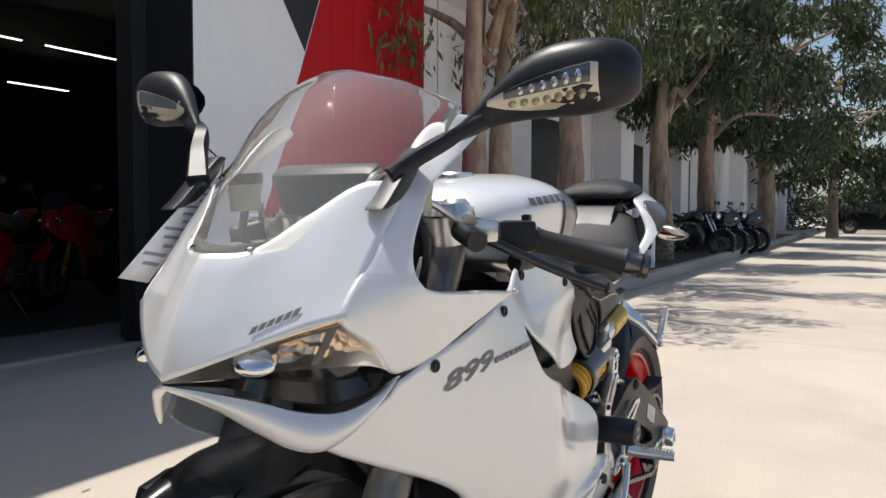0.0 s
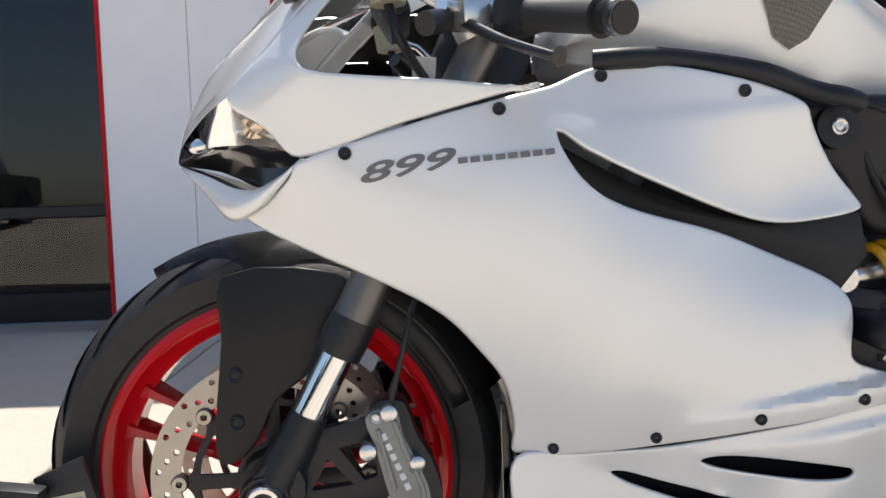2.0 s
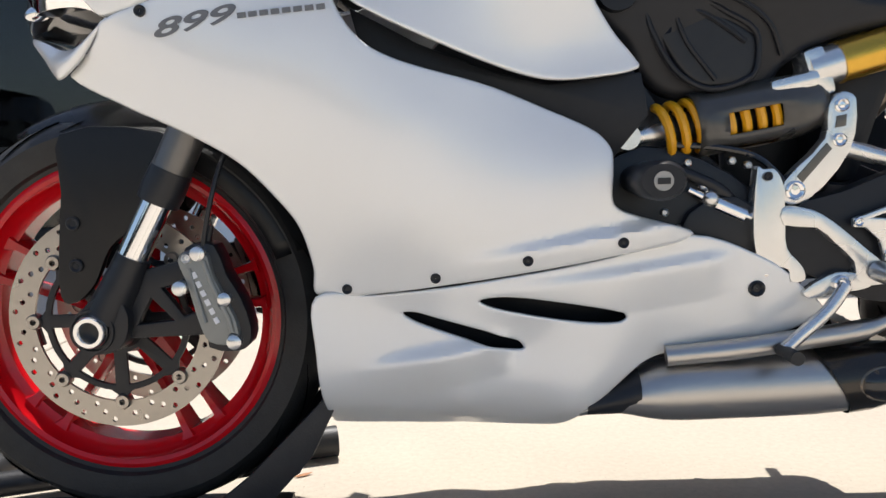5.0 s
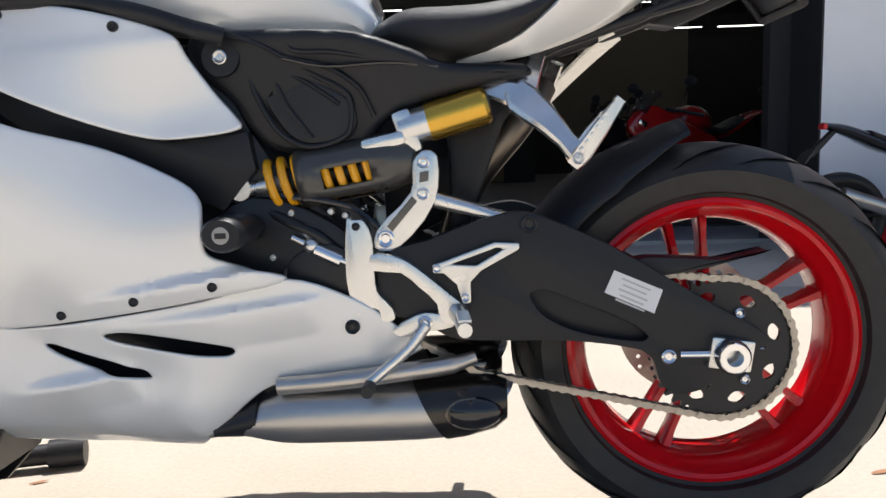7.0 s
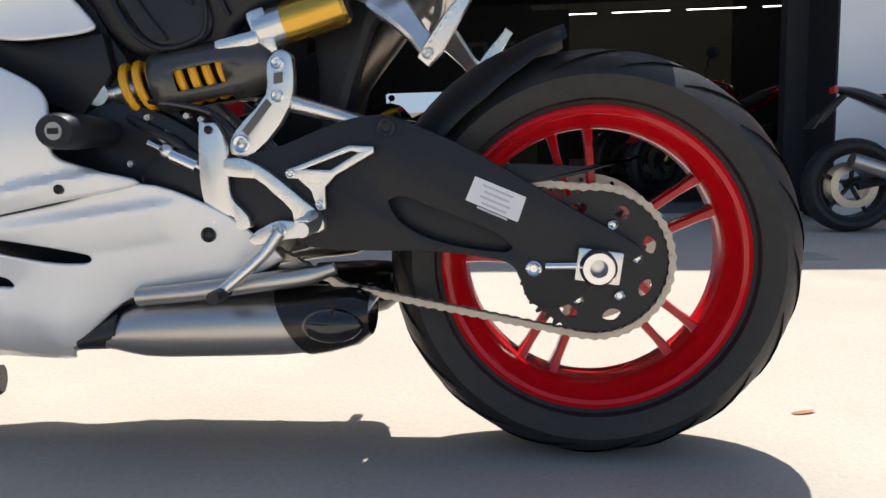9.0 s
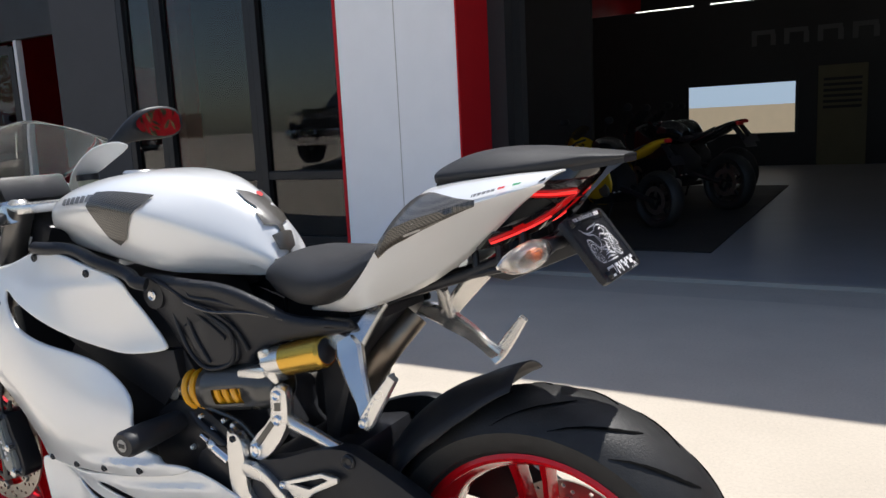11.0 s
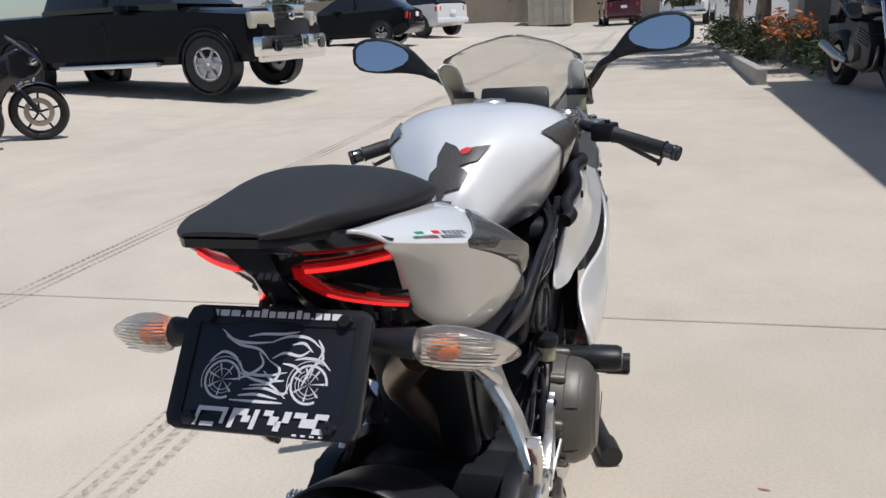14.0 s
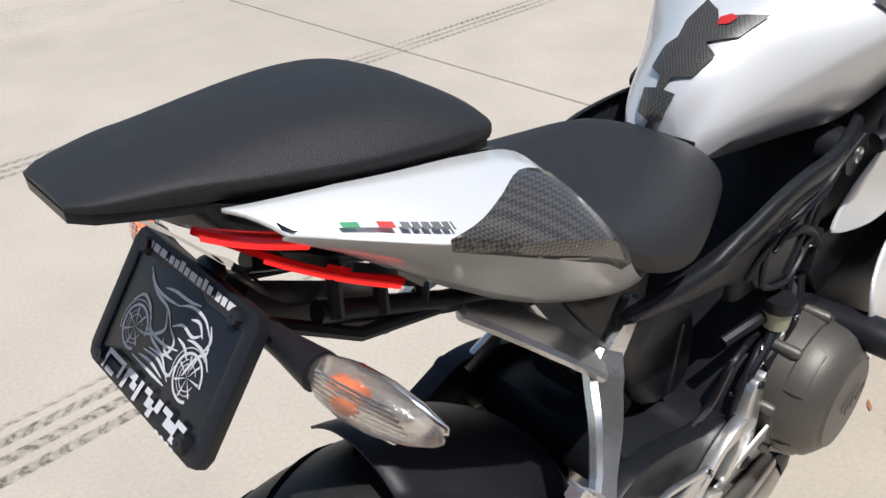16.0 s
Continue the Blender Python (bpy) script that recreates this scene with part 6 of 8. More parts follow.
sl = part("shock_sleeve", sleeve(), mat("carbon_grey_sleeve", (0.05, 0.048, 0.045), 0.32, 0.1, 0.15, 90, coat=0.5), sh, "carbon sleeve with windows")
sl.modifiers.new("thick", 'SOLIDIFY').thickness = 0.002
part("inner_body", tube([A.lerp(B, 0.2), A.lerp(B, 0.9)], 0.020, 16), SATIN, sh)
part("shock_head", box((0.066, 0.040, 0.022), (0.938, -0.108, 0.634), (0, -12, 0), 0.009), ALU, sh)
part("shock_top", box((0.030, 0.044, 0.066), (0.972, -0.098, 0.648), (0, -18, 0), 0.009), ALU, sh)
res_a, res_b = Vector((0.962, -0.098, 0.650)), Vector((1.090, -0.100, 0.685))
part("reservoir_clamp", tube([res_a, res_a.lerp(res_b, 0.33)], 0.026, 24), ALU, sh)
part("reservoir", tube([res_a.lerp(res_b, 0.32), res_a.lerp(res_b, 0.96), res_a.lerp(res_b, 1.0)], [0.0285, 0.0285, 0.024], 28), GOLD, sh, "gold anodised reservoir")
part("reservoir_cap", tube([res_a.lerp(res_b, 1.0), res_a.lerp(res_b, 1.02)], [0.022, 0.018], 24), SATIN, sh)


def hole_bolt(p, x, z, y, r, s=-1):
    bolt(p, x, y, z, r, s, CHROME, 0.005)


# linkage and rider footrest bracket, left
link = part("suspension_link", plate([(0.922, 0.480), (0.955, 0.480), (1.010, 0.545), (1.016, 0.612), (0.998, 0.622), (0.980, 0.605), (0.976, 0.562), (0.925, 0.508)], -0.128, -0.108, 0.004, 3), ALU, bike, "cast suspension linkage")
for x, z, r in ((0.938, 0.495, 0.013), (0.994, 0.559, 0.009), (0.996, 0.604, 0.009)):
    hole_bolt(link, x, z, -0.128, r)
part("link_recess", plate([(0.948, 0.505), (0.985, 0.548), (0.978, 0.556), (0.940, 0.513)], -0.1295, -0.1275, 0.0005), MAGN, link)
part("link_window", plate([(0.989, 0.575), (1.002, 0.577), (1.003, 0.592), (0.990, 0.590)], -0.1295, -0.1275, 0.0005), MAGN, link)
part("tie_rod", tube([(1.000, -0.108, 0.552), (1.06, -0.108, 0.535), (1.13, -0.108, 0.510)], [0.013, 0.011, 0.013], 14), ALU, link)


def rearset(s):
    r = part("footrest_plate", plate([(0.884, 0.528), (0.892, 0.524), (0.906, 0.524), (0.917, 0.505), (0.921, 0.46), (0.924, 0.42), (0.945, 0.395), (0.948, 0.378), (0.930, 0.376), (0.926, 0.392), (0.908, 0.395), (0.898, 0.383), (0.890, 0.392), (0.880, 0.44)],
                                     s * 0.120, s * 0.142, 0.004, 3), ALU, bike, "cast rider footrest bracket")
    bolt(r, 0.897, s * 0.142, 0.515, 0.006, s, SATIN)
    part("arm", plate([(0.916, 0.474), (0.945, 0.473), (0.968, 0.464), (0.995, 0.444), (1.030, 0.414), (1.052, 0.394), (1.056, 0.374), (1.034, 0.368), (1.014, 0.378), (1.010, 0.400), (0.986, 0.424), (0.960, 0.446), (0.918, 0.450)], s * 0.128, s * 0.145, 0.004, 2), ALU, r)
    part("lower_arm", plate([(0.944, 0.362), (0.978, 0.384), (0.998, 0.388), (1.030, 0.380), (1.034, 0.366), (1.000, 0.360), (0.956, 0.352)], s * 0.130, s * 0.144, 0.004, 2), ALU, r)
    bolt(r, 0.992, s * 0.148, 0.373, 0.011, s, CHROME, 0.006)
    h = part("heel_guard", plate([(1.005, 0.458), (1.02, 0.462), (1.095, 0.489), (1.130, 0.487), (1.130, 0.478), (1.075, 0.448), (1.060, 0.432), (1.060, 0.402), (1.048, 0.400), (1.040, 0.428), (1.022, 0.445), (1.006, 0.446)],
                                 s * 0.140, s * 0.148, 0.003, 0, [[(1.032, 0.458), (1.098, 0.481), (1.108, 0.479), (1.068, 0.456)]]), ALU, r, "slotted heel guard")
    bolt(h, 1.012, s * 0.148, 0.453, 0.006, s, CHROME)
    bolt(h, 1.052, s * 0.148, 0.410, 0.006, s, CHROME)
    pg = part("footpeg", tube([(1.040, s * 0.145, 0.388), (1.046, s * 0.17, 0.384), (1.052, s * 0.245, 0.384)], [0.014, 0.012, 0.010], 14), ALU, r, "knurled folding footpeg")
    for k in range(9):
        part("peg_tooth", box((0.018, 0.004, 0.004), (1.047 + 0.0006 * k, s * (0.178 + 0.0075 * k), 0.3955), (0, 0, 0), 0.001), ALU, pg)
    if s < 0:
        lv = part("shift_lever", tube(spline([(0.995, -0.155, 0.372), (0.97, -0.160, 0.340), (0.925, -0.165, 0.302), (0.912, -0.168, 0.292)], 4, False), 0.0085, 12), ALU, r, "polished gear lever")
        part("lever_toe", tube([(0.913, -0.155, 0.289), (0.913, -0.205, 0.289)], 0.009, 12), GRIPR, lv)
        rod = part("shift_rod", tube([(0.80, -0.125, 0.500), (0.852, -0.128, 0.473), (0.89, -0.13, 0.458)], [0.005, 0.005, 0.005], 10), CHROME, r)
        part("quickshifter", tube([(0.835, -0.127, 0.481), (0.872, -0.129, 0.464)], 0.0105, 14), CHROME, rod)
        part("rod_joint", ball((0.828, -0.126, 0.487), (0.012, 0.012, 0.012)), ALU, rod)
        part("gear_spindle", ball((0.823, -0.120, 0.508), (0.011, 0.010, 0.011)), ALU, rod)
        for q in ((0.858, 0.536), (0.879, 0.530), (0.800, 0.535), (0.845, 0.440), (0.770, 0.470), (0.790, 0.448), (0.868, 0.428)):
            bolt(eng, q[0], -0.119, q[1], 0.0055, -1, ALU, 0.006)
        part("coolant_hose", tube(spline([(0.760, -0.108, 0.540), (0.800, -0.122, 0.520), (0.840, -0.124, 0.500), (0.870, -0.116, 0.470), (0.905, -0.110, 0.420)], 5, False), 0.008, 10), SATIN, eng)
        part("wire_loom", tube(spline([(0.780, -0.118, 0.560), (0.850, -0.124, 0.552), (0.900, -0.118, 0.535), (0.960, -0.112, 0.470)], 5, False), 0.0045, 8), GLOSSBLK, eng)
    else:
        part("brake_lever", tube(spline([(0.995, 0.155, 0.372), (0.96, 0.165, 0.335), (0.905, 0.175, 0.300)], 4, False), 0.0085, 12), ALU, r, "polished brake pedal")
        cyl = part("rear_master_cylinder", tube([(0.905, 0.128, 0.372), (0.880, 0.126, 0.405), (0.862, 0.124, 0.428)], [0.013, 0.015, 0.012], 14), ALU, r)
        part("clevis", tube([(0.862, 0.124, 0.428), (0.848, 0.122, 0.447)], 0.007, 10), CHROME, cyl)
        part("brake_reservoir", tube([(0.845, 0.124, 0.572), (0.845, 0.124, 0.600)], [0.016, 0.018], 16), FLUID, cyl)
        part("reservoir_cap", tube([(0.845, 0.124, 0.598), (0.845, 0.124, 0.606), (0.845, 0.124, 0.614)], [0.020, 0.021, 0.019], 20), BLACKPL, cyl)
        for pts, rad, m in (([(0.845, 0.124, 0.572), (0.870, 0.128, 0.552), (0.905, 0.128, 0.520), (0.898, 0.126, 0.470), (0.880, 0.122, 0.415)], 0.006, GLOSSBLK),
                            ([(0.83, 0.115, 0.540), (0.875, 0.122, 0.548), (0.915, 0.126, 0.510), (0.925, 0.120, 0.440), (0.915, 0.112, 0.375)], 0.005, SATIN),
                            ([(0.86, 0.110, 0.560), (0.92, 0.112, 0.548), (0.96, 0.110, 0.500), (1.03, 0.104, 0.480), (1.10, 0.100, 0.490)], 0.005, GLOSSBLK),
                            ([(0.79, 0.116, 0.530), (0.82, 0.124, 0.505), (0.84, 0.126, 0.470), (0.85, 0.124, 0.430)], 0.0045, CHROME),
                            ([(0.76, 0.104, 0.590), (0.80, 0.118, 0.575), (0.86, 0.112, 0.585), (0.92, 0.095, 0.570)], 0.008, BLACKPL)):
            part("brake_hose", tube(spline(pts, 5, False), rad, 8), m, cyl)
        part("reservoir_bracket", strap([(0.760, 0.112, 0.600), (0.772, 0.122, 0.560), (0.800, 0.126, 0.520), (0.845, 0.124, 0.500)], [0.020, 0.016, 0.014, 0.016], 0.005, (0, 1, 0.1)), BLACKPL, cyl)
        for q in ((0.800, 0.512), (0.822, 0.488), (0.866, 0.520), (0.780, 0.548), (0.905, 0.490)):
            bolt(eng, q[0], 0.119, q[1], 0.0065, 1, CHROME, 0.008)
        box_r = part("side_box", plate([(0.930, 0.610), (1.060, 0.655), (1.085, 0.640), (1.060, 0.560), (1.020, 0.505), (0.950, 0.480), (0.915, 0.500)], 0.040, 0.062, 0.008, 2), SATIN, bike, "dark plastic box under the seat")
        part("box_rib", tube([(0.955, 0.062, 0.600), (0.975, 0.064, 0.500)], 0.004, 6), SATIN, box_r)
        part("duct_panel", plate([(0.40, 0.47), (0.43, 0.64), (0.58, 0.70), (0.70, 0.735), (0.80, 0.705), (0.80, 0.60), (0.72, 0.53), (0.58, 0.45)], 0.086, 0.098, 0.005, 0), GLOSSBLK, bike, "glossy black panel inside the fairing")
        part("wire_loom", tube(spline([(0.86, 0.112, 0.700), (0.80, 0.118, 0.690), (0.74, 0.114, 0.640), (0.72, 0.110, 0.580)], 5, False), 0.006, 8), BLACKPL, bike)
        part("throttle_link", tube([(0.90, 0.110, 0.690), (0.74, 0.112, 0.640)], 0.004, 8), CHROME, bike)


both(rearset)


def hanger(s):
    E = Vector((1.140, s * 0.100, 0.698))
    h = part("pillion_bracket", strap([E + Vector((-0.012, -s * 0.004, 0.008)), E + Vector((0.004, s * 0.006, -0.012)), (1.170, s * 0.130, 0.660), (1.192, s * 0.146, 0.634), (1.212, s * 0.160, 0.610)], [0.036, 0.052, 0.044, 0.034, 0.026, 0.030], 0.017, (0.15, s * 1.0, 0.25)), ALU, bike, "cast pillion footrest bracket", angle=30)
    part("bracket_arm", strap([(1.166, s * 0.052, 0.762), (1.158, s * 0.070, 0.738), E + Vector((0.004, -s * 0.004, 0.004))], [0.026, 0.026, 0.034], 0.013, (0.3, s * 1.0, 0.3)), ALU, h, angle=30)
    part("bracket_arm", strap([(1.046, s * 0.070, 0.704), (1.064, s * 0.078, 0.712), (1.100, s * 0.090, 0.706), E + Vector((-0.002, 0, -0.004))], [0.020, 0.026, 0.030, 0.042], 0.014, (0, s * 1.0, 0.2)), ALU, h, angle=30)
    if s > 0:
        part("bracket_arm", strap([(1.262, s * 0.046, 0.806), (1.225, s * 0.066, 0.776), (1.180, s * 0.088, 0.735), E + Vector((0.004, 0, 0.004))], [0.040, 0.040, 0.036, 0.040], 0.012, (-0.3, s * 0.6, 0.75)), ALU, h, angle=30)
    pg = part("pillion_peg", strap([(1.204, s * 0.160, 0.596), (1.216, s * 0.166, 0.610), (1.240, s * 0.170, 0.644), (1.268, s * 0.170, 0.682)], [0.022, 0.026, 0.023, 0.014], 0.013, (0, 1, 0)), ALU, h, "folded pillion footpeg", angle=30)
    for k in range(8):
        part("peg_tooth", box((0.006, 0.017, 0.004), (1.214 + 0.0068 * k, s * 0.169, 0.617 + 0.0095 * k), (0, -54, 0), 0.001), ALU, pg)
    bolt(h, 1.210, s * 0.172, 0.604, 0.008, s, ALU, 0.006)
    if s > 0:
        for ob in {h, *h.children_recursive}:
            for v in ob.data.vertices:
                v.co.x += 0.042


both(hanger)

# swingarm, chain, sprocket
SW = [(0.935, 0.470), (1.00, 0.492), (1.075, 0.520), (1.135, 0.530), (1.175, 0.518), (1.262, 0.478), (1.40, 0.395), (1.485, 0.345), (1.490, 0.332), (1.46, 0.318), (1.43, 0.296), (1.40, 0.268), (1.36, 0.258), (1.335, 0.272), (1.322, 0.310), (1.30, 0.326), (1.20, 0.340), (1.10, 0.342), (1.03, 0.348), (0.99, 0.37), (0.93, 0.40)]
sw = part("swingarm", plate(SW, -0.132, -0.102, 0.007, 3, [spline([(1.145, 0.410), (1.165, 0.417), (1.20, 0.404), (1.285, 0.368), (1.315, 0.345), (1.305, 0.338), (1.22, 0.352), (1.165, 0.378)], 3)]), BLACKPL, bike, "black single-sided swingarm")
part("pocket", plate([(1.14, 0.42), (1.20, 0.42), (1.33, 0.35), (1.30, 0.330), (1.16, 0.36)], -0.114, -0.106, 0.001), BLACKPL, sw)
part("cross_beam", tube([(0.965, -0.12, 0.43), (0.965, 0.12, 0.43)], 0.055, 20), SATIN, sw)
# bridge block added across the gap, to keep sun out of the machine's shadow
part("swingarm_bridge", box((0.120, 0.215, 0.070), (1.045, 0.004, 0.450), (0, -12, 0), 0.018), SATIN, sw)
part("right_arm", plate(SW, 0.100, 0.128, 0.006, 3), BLACKPL, sw)
stk = part("sticker", plate([(1.266, 0.443), (1.335, 0.413), (1.323, 0.379), (1.252, 0.411)], -0.1335, -0.1315, 0), TAGP, sw, "white warning sticker", smooth=False)
for k in range(5):
    part("print_bar", box((0.045 - 0.008 * (k % 2), 0.0006, 0.0028), (1.297 - 0.0022 * k, -0.1338, 0.422 - 0.0075 * k), (0, 24, 0)), mat("faint_print", (0.52, 0.52, 0.52), 0.6, 0, 0.1, 60), stk, smooth=False)
bolt(sw, 1.145, -0.132, 0.513, 0.013, -1, SATIN, 0.006)
bolt(sw, 1.344, -0.132, 0.315, 0.011, -1, CHROME, 0.006)
ax = part("axle_block", box((0.062, 0.012, 0.046), (1.432, -0.136, 0.318), (0, 8, 0), 0.004), ALU, sw)
part("axle_nut", move(lathe([(-0.162, 0.012), (-0.162, 0.021), (-0.156, 0.025), (-0.135, 0.025)], 24), pose(1.430, 0, 0.318)), CHROME, ax)
part("adjuster", tube([(1.36, -0.134, 0.318), (1.405, -0.134, 0.318)], 0.006, 10), CHROME, ax)
SPX, SPZ, SPR, SPY = 1.430, 0.318, 0.106, -0.098
teeth = []
for k in range(44):
    a = 2 * math.pi * k / 44
    for da, r in ((-0.045, SPR - 0.006), (-0.015, SPR + 0.003), (0.015, SPR + 0.003), (0.045, SPR - 0.006)):
        teeth.append((SPX + r * math.cos(a + da), SPZ + r * math.sin(a + da)))
slots = [spline([(SPX + r * math.cos(a + d), SPZ + r * math.sin(a + d)) for d, r in ((-0.14, 0.075), (0, 0.070), (0.14, 0.075), (0.16, 0.082), (0.0, 0.088), (-0.16, 0.082))], 2) for a in [2 * math.pi * k / 8 + 0.3 for k in range(8)]]
spk = part("rear_sprocket", plate(teeth, SPY - 0.003, SPY + 0.003, 0, 0, [[(p.x, p.y) for p in l] for l in slots] + [circle(SPX, SPZ, 0.035, 20)]), SATIN, bike, "black rear sprocket", smooth=False)
for k in range(6):
    a = 2 * math.pi * k / 6 + 0.1
    bolt(spk, SPX + 0.058 * math.cos(a), SPY - 0.004, SPZ + 0.058 * math.sin(a), 0.008, -1, CHROME, 0.006)


def chain():
    fx, fz, fr = 0.845, 0.445, 0.036
    pts = []
    a1 = math.atan2(SPZ - fz, SPX - fx)
    for k in range(40):                       # round the rear sprocket, from the top to the bottom
        a = radians(96) - k / 39 * radians(198)
        pts.append(Vector((SPX + SPR * math.cos(a), SPY, SPZ + SPR * math.sin(a))))
    p_low, p_up = pts[-1], pts[0]
    f_low, f_up = Vector((fx, SPY, fz - fr)), Vector((fx, SPY, fz + fr))
    mid = [p_low.lerp(Vector((1.07, SPY, 0.285)), t / 8) for t in range(1, 9)] + [Vector((1.07, SPY, 0.285)).lerp(f_low, t / 6) for t in range(1, 7)]
    line = mid[::-1]
    line = [f_up.lerp(p_up, t / 14) for t in range(14)] + pts + mid
    seg = [0.0]
    for a, b in zip(line, line[1:]):
        seg.append(seg[-1] + (b - a).length)
    step = 0.0159
    n = int(seg[-1] / step)

    def at(d):
        for i in range(len(line) - 1):
            if seg[i + 1] >= d:
                return line[i].lerp(line[i + 1], (d - seg[i]) / max(1e-9, seg[i + 1] - seg[i]))
        return line[-1]
    root = new("drive_chain")
    root.parent = bike
    root["label"] = "bare steel drive chain"
    meshes = {}
    LINK = mat("chain_steel", (0.42, 0.38, 0.33), 0.35, 0.85, 0.12, 120)
    for k in range(n - 1):
        a, b = at(k * step), at((k + 1) * step)
        key = k % 2
        if key not in meshes:
            half = step / 2
            w = 0.0085 if key else 0.0068
            o = spline([(-half - 0.0045, 0), (-half, 0.0058), (0, 0.0036), (half, 0.0058), (half + 0.0045, 0), (half, -0.0058), (0, -0.0036), (-half, -0.0058)], 2)
            bm = bmesh.new()
            for y in (-w, w - 0.0016):
                one = plate([(p.x, p.y) for p in o], y, y + 0.0016, 0)
                m = bpy.data.meshes.new("t")
                one.to_mesh(m)
                one.free()
                bm.from_mesh(m)
                bpy.data.meshes.remove(m)
            for e in (-half, half):
                tube([(e, -w - 0.001, 0), (e, w + 0.001, 0)], 0.0026, 6, bm)
            me = bpy.data.meshes.new("chain_link")
            bm.to_mesh(me)
            bm.free()
            me.materials.append(LINK)
            meshes[key] = me
        ob = new("chain_link", meshes[key])
        ob.parent = root
        d = b - a
        ob.matrix_basis = Matrix.Translation((a + b) / 2) @ pose(0, 0, 0, 0, -math.degrees(math.atan2(d.z, d.x)), 0)


chain()
part("chain_guard", plate([(1.28, 0.445), (1.32, 0.458), (1.42, 0.452), (1.47, 0.458), (1.49, 0.465), (1.40, 0.440), (1.33, 0.430), (1.29, 0.430)], -0.115, -0.075, 0.004, 2), BLACKPL, bike, "black chain guard")

# rear hugger over the tyre
rings = []
for i in range(19):
    a = radians(176 - i * 4.4)
    R = 0.340 + 0.004 * (i > 15) * (i - 15)
    wv = 0.105 if i < 12 else 0.105 - 0.006 * (i - 12)
    c = Vector((RX + R * math.cos(a), 0, RZ + R * math.sin(a)))
    r = Vector((math.cos(a), 0, math.sin(a)))
    rings.append([c + Vector((0, (k / 6 - 1) * wv, 0)) - r * (abs(k / 6 - 1) ** 2.2) * (0.055 if i < 12 else 0.055 - 0.005 * (i - 12)) for k in range(13)])
hg = part("rear_hugger", loft(rings, close=False), BLACKPL, bike, "black rear hugger fender")
hg.modifiers.new("thick", 'SOLIDIFY').thickness = 0.003
part("inner_fender", plate([(1.02, 0.72), (1.12, 0.735), (1.165, 0.757), (1.175, 0.735), (1.115, 0.66), (1.085, 0.58), (1.06, 0.50), (1.03, 0.50), (1.03, 0.60)], -0.070, 0.070, 0.016), BLACKPL, bike, "black inner fender")
part("catalyst_pipe", tube(spline([(1.02, 0.03, 0.45), (1.06, 0.0, 0.56), (1.14, -0.02, 0.66), (1.18, 0.02, 0.72)], 5, False), 0.024, 14), HEATED, bike, "heat-stained exhaust link pipe")


# under-engine silencers
def exhaust(s):
    rows = [(0.655, 0.198, 0.025, 0.010), (0.70, 0.215, 0.040, 0.022), (0.77, 0.224, 0.052, 0.044), (0.86, 0.228, 0.054, 0.048), (0.95, 0.231, 0.054, 0.049), (1.03, 0.234, 0.054, 0.048), (1.075, 0.238, 0.050, 0.043), (1.10, 0.242, 0.038, 0.032)]
    rings = []
    for x, z, a, b in smooth_rows(rows, 3):
        rings.append([Vector((x + 0.25 * b * math.sin(q) * -1 * (x > 1.0) + 0.03 * (x > 1.0) * math.sin(q), s * (0.095 + 0.0) + a * math.cos(q), z + b * math.sin(q))) for q in [2 * math.pi * k / 28 for k in range(28)]])
    e = part("silencer", loft(rings), STEEL, bike, "brushed steel silencer below the engine")
    part("end_cap", loft([[Vector((x - 0.55 * b * math.sin(q) * (x < 1.0), s * 0.097 + a * math.cos(q), z + b * math.sin(q))) for q in [2 * math.pi * k / 24 for k in range(24)]] for x, z, a, b in ((0.995, 0.234, 0.056, 0.050), (1.05, 0.238, 0.0555, 0.0495), (1.092, 0.243, 0.049, 0.043), (1.110, 0.246, 0.037, 0.032), (1.100, 0.246, 0.028, 0.023), (1.05, 0.244, 0.026, 0.020))], cap=False), mat("dark_end_cap", (0.055, 0.050, 0.045), 0.22, 0.8, 0.2, 30), e, "glossy dark end cap")
    # no hollow here: a black ball gives the darkness of the opening
    part("outlet", ball((1.058, s * 0.136, 0.237), (0.046, 0.024, 0.027)), GLOSSBLK, e)
    part("outlet_lip", tube([Vector((1.058 + 0.038 * math.cos(q), s * (0.1515 - 0.010 * max(0, math.cos(q)) - 0.005 * abs(math.sin(q))), 0.237 + 0.0225 * math.sin(q))) for q in [2 * math.pi * k / 24 for k in range(25)]], 0.0024, 8), HEATED, e)
    part("heat_shield", tube(spline([(0.77, s * 0.128, 0.277), (0.86, s * 0.136, 0.286), (0.95, s * 0.138, 0.298), (1.03, s * 0.134, 0.308), (1.065, s * 0.130, 0.318)], 4, False), [0.014] * 13 + [0.012, 0.011, 0.010, 0.010], 12), STEEL, e)
    part("leading_band", loft([[Vector((x, s * 0.095 + (a + 0.002) * math.cos(q), z + (b + 0.002) * math.sin(q))) for q in [2 * math.pi * k / 24 for k in range(24)]] for x, z, a, b in ((0.665, 0.205, 0.030, 0.013), (0.70, 0.215, 0.040, 0.022), (0.735, 0.226, 0.046, 0.032))], cap=False), SATIN, e)


both(exhaust)
def tag_at(u, v, off=0.0):
    """Place on the hanging sheet: u across, v down."""
    a = Vector((0.150, 0.178, 0.962)).lerp(Vector((0.106, 0.176, 0.960)), u)
    b = Vector((0.018, 0.186, 0.826)).lerp(Vector((-0.030, 0.180, 0.836)), u)
    return a.lerp(b, v) + Vector((0.012 * v * (1 - v) * 4 * 0.4, -off, 0.006 * math.sin(math.pi * v)))


tag = part("price_tag", loft([[tag_at(u / 3, v / 8) for u in range(4)] for v in range(9)], close=False), TAGP, None)
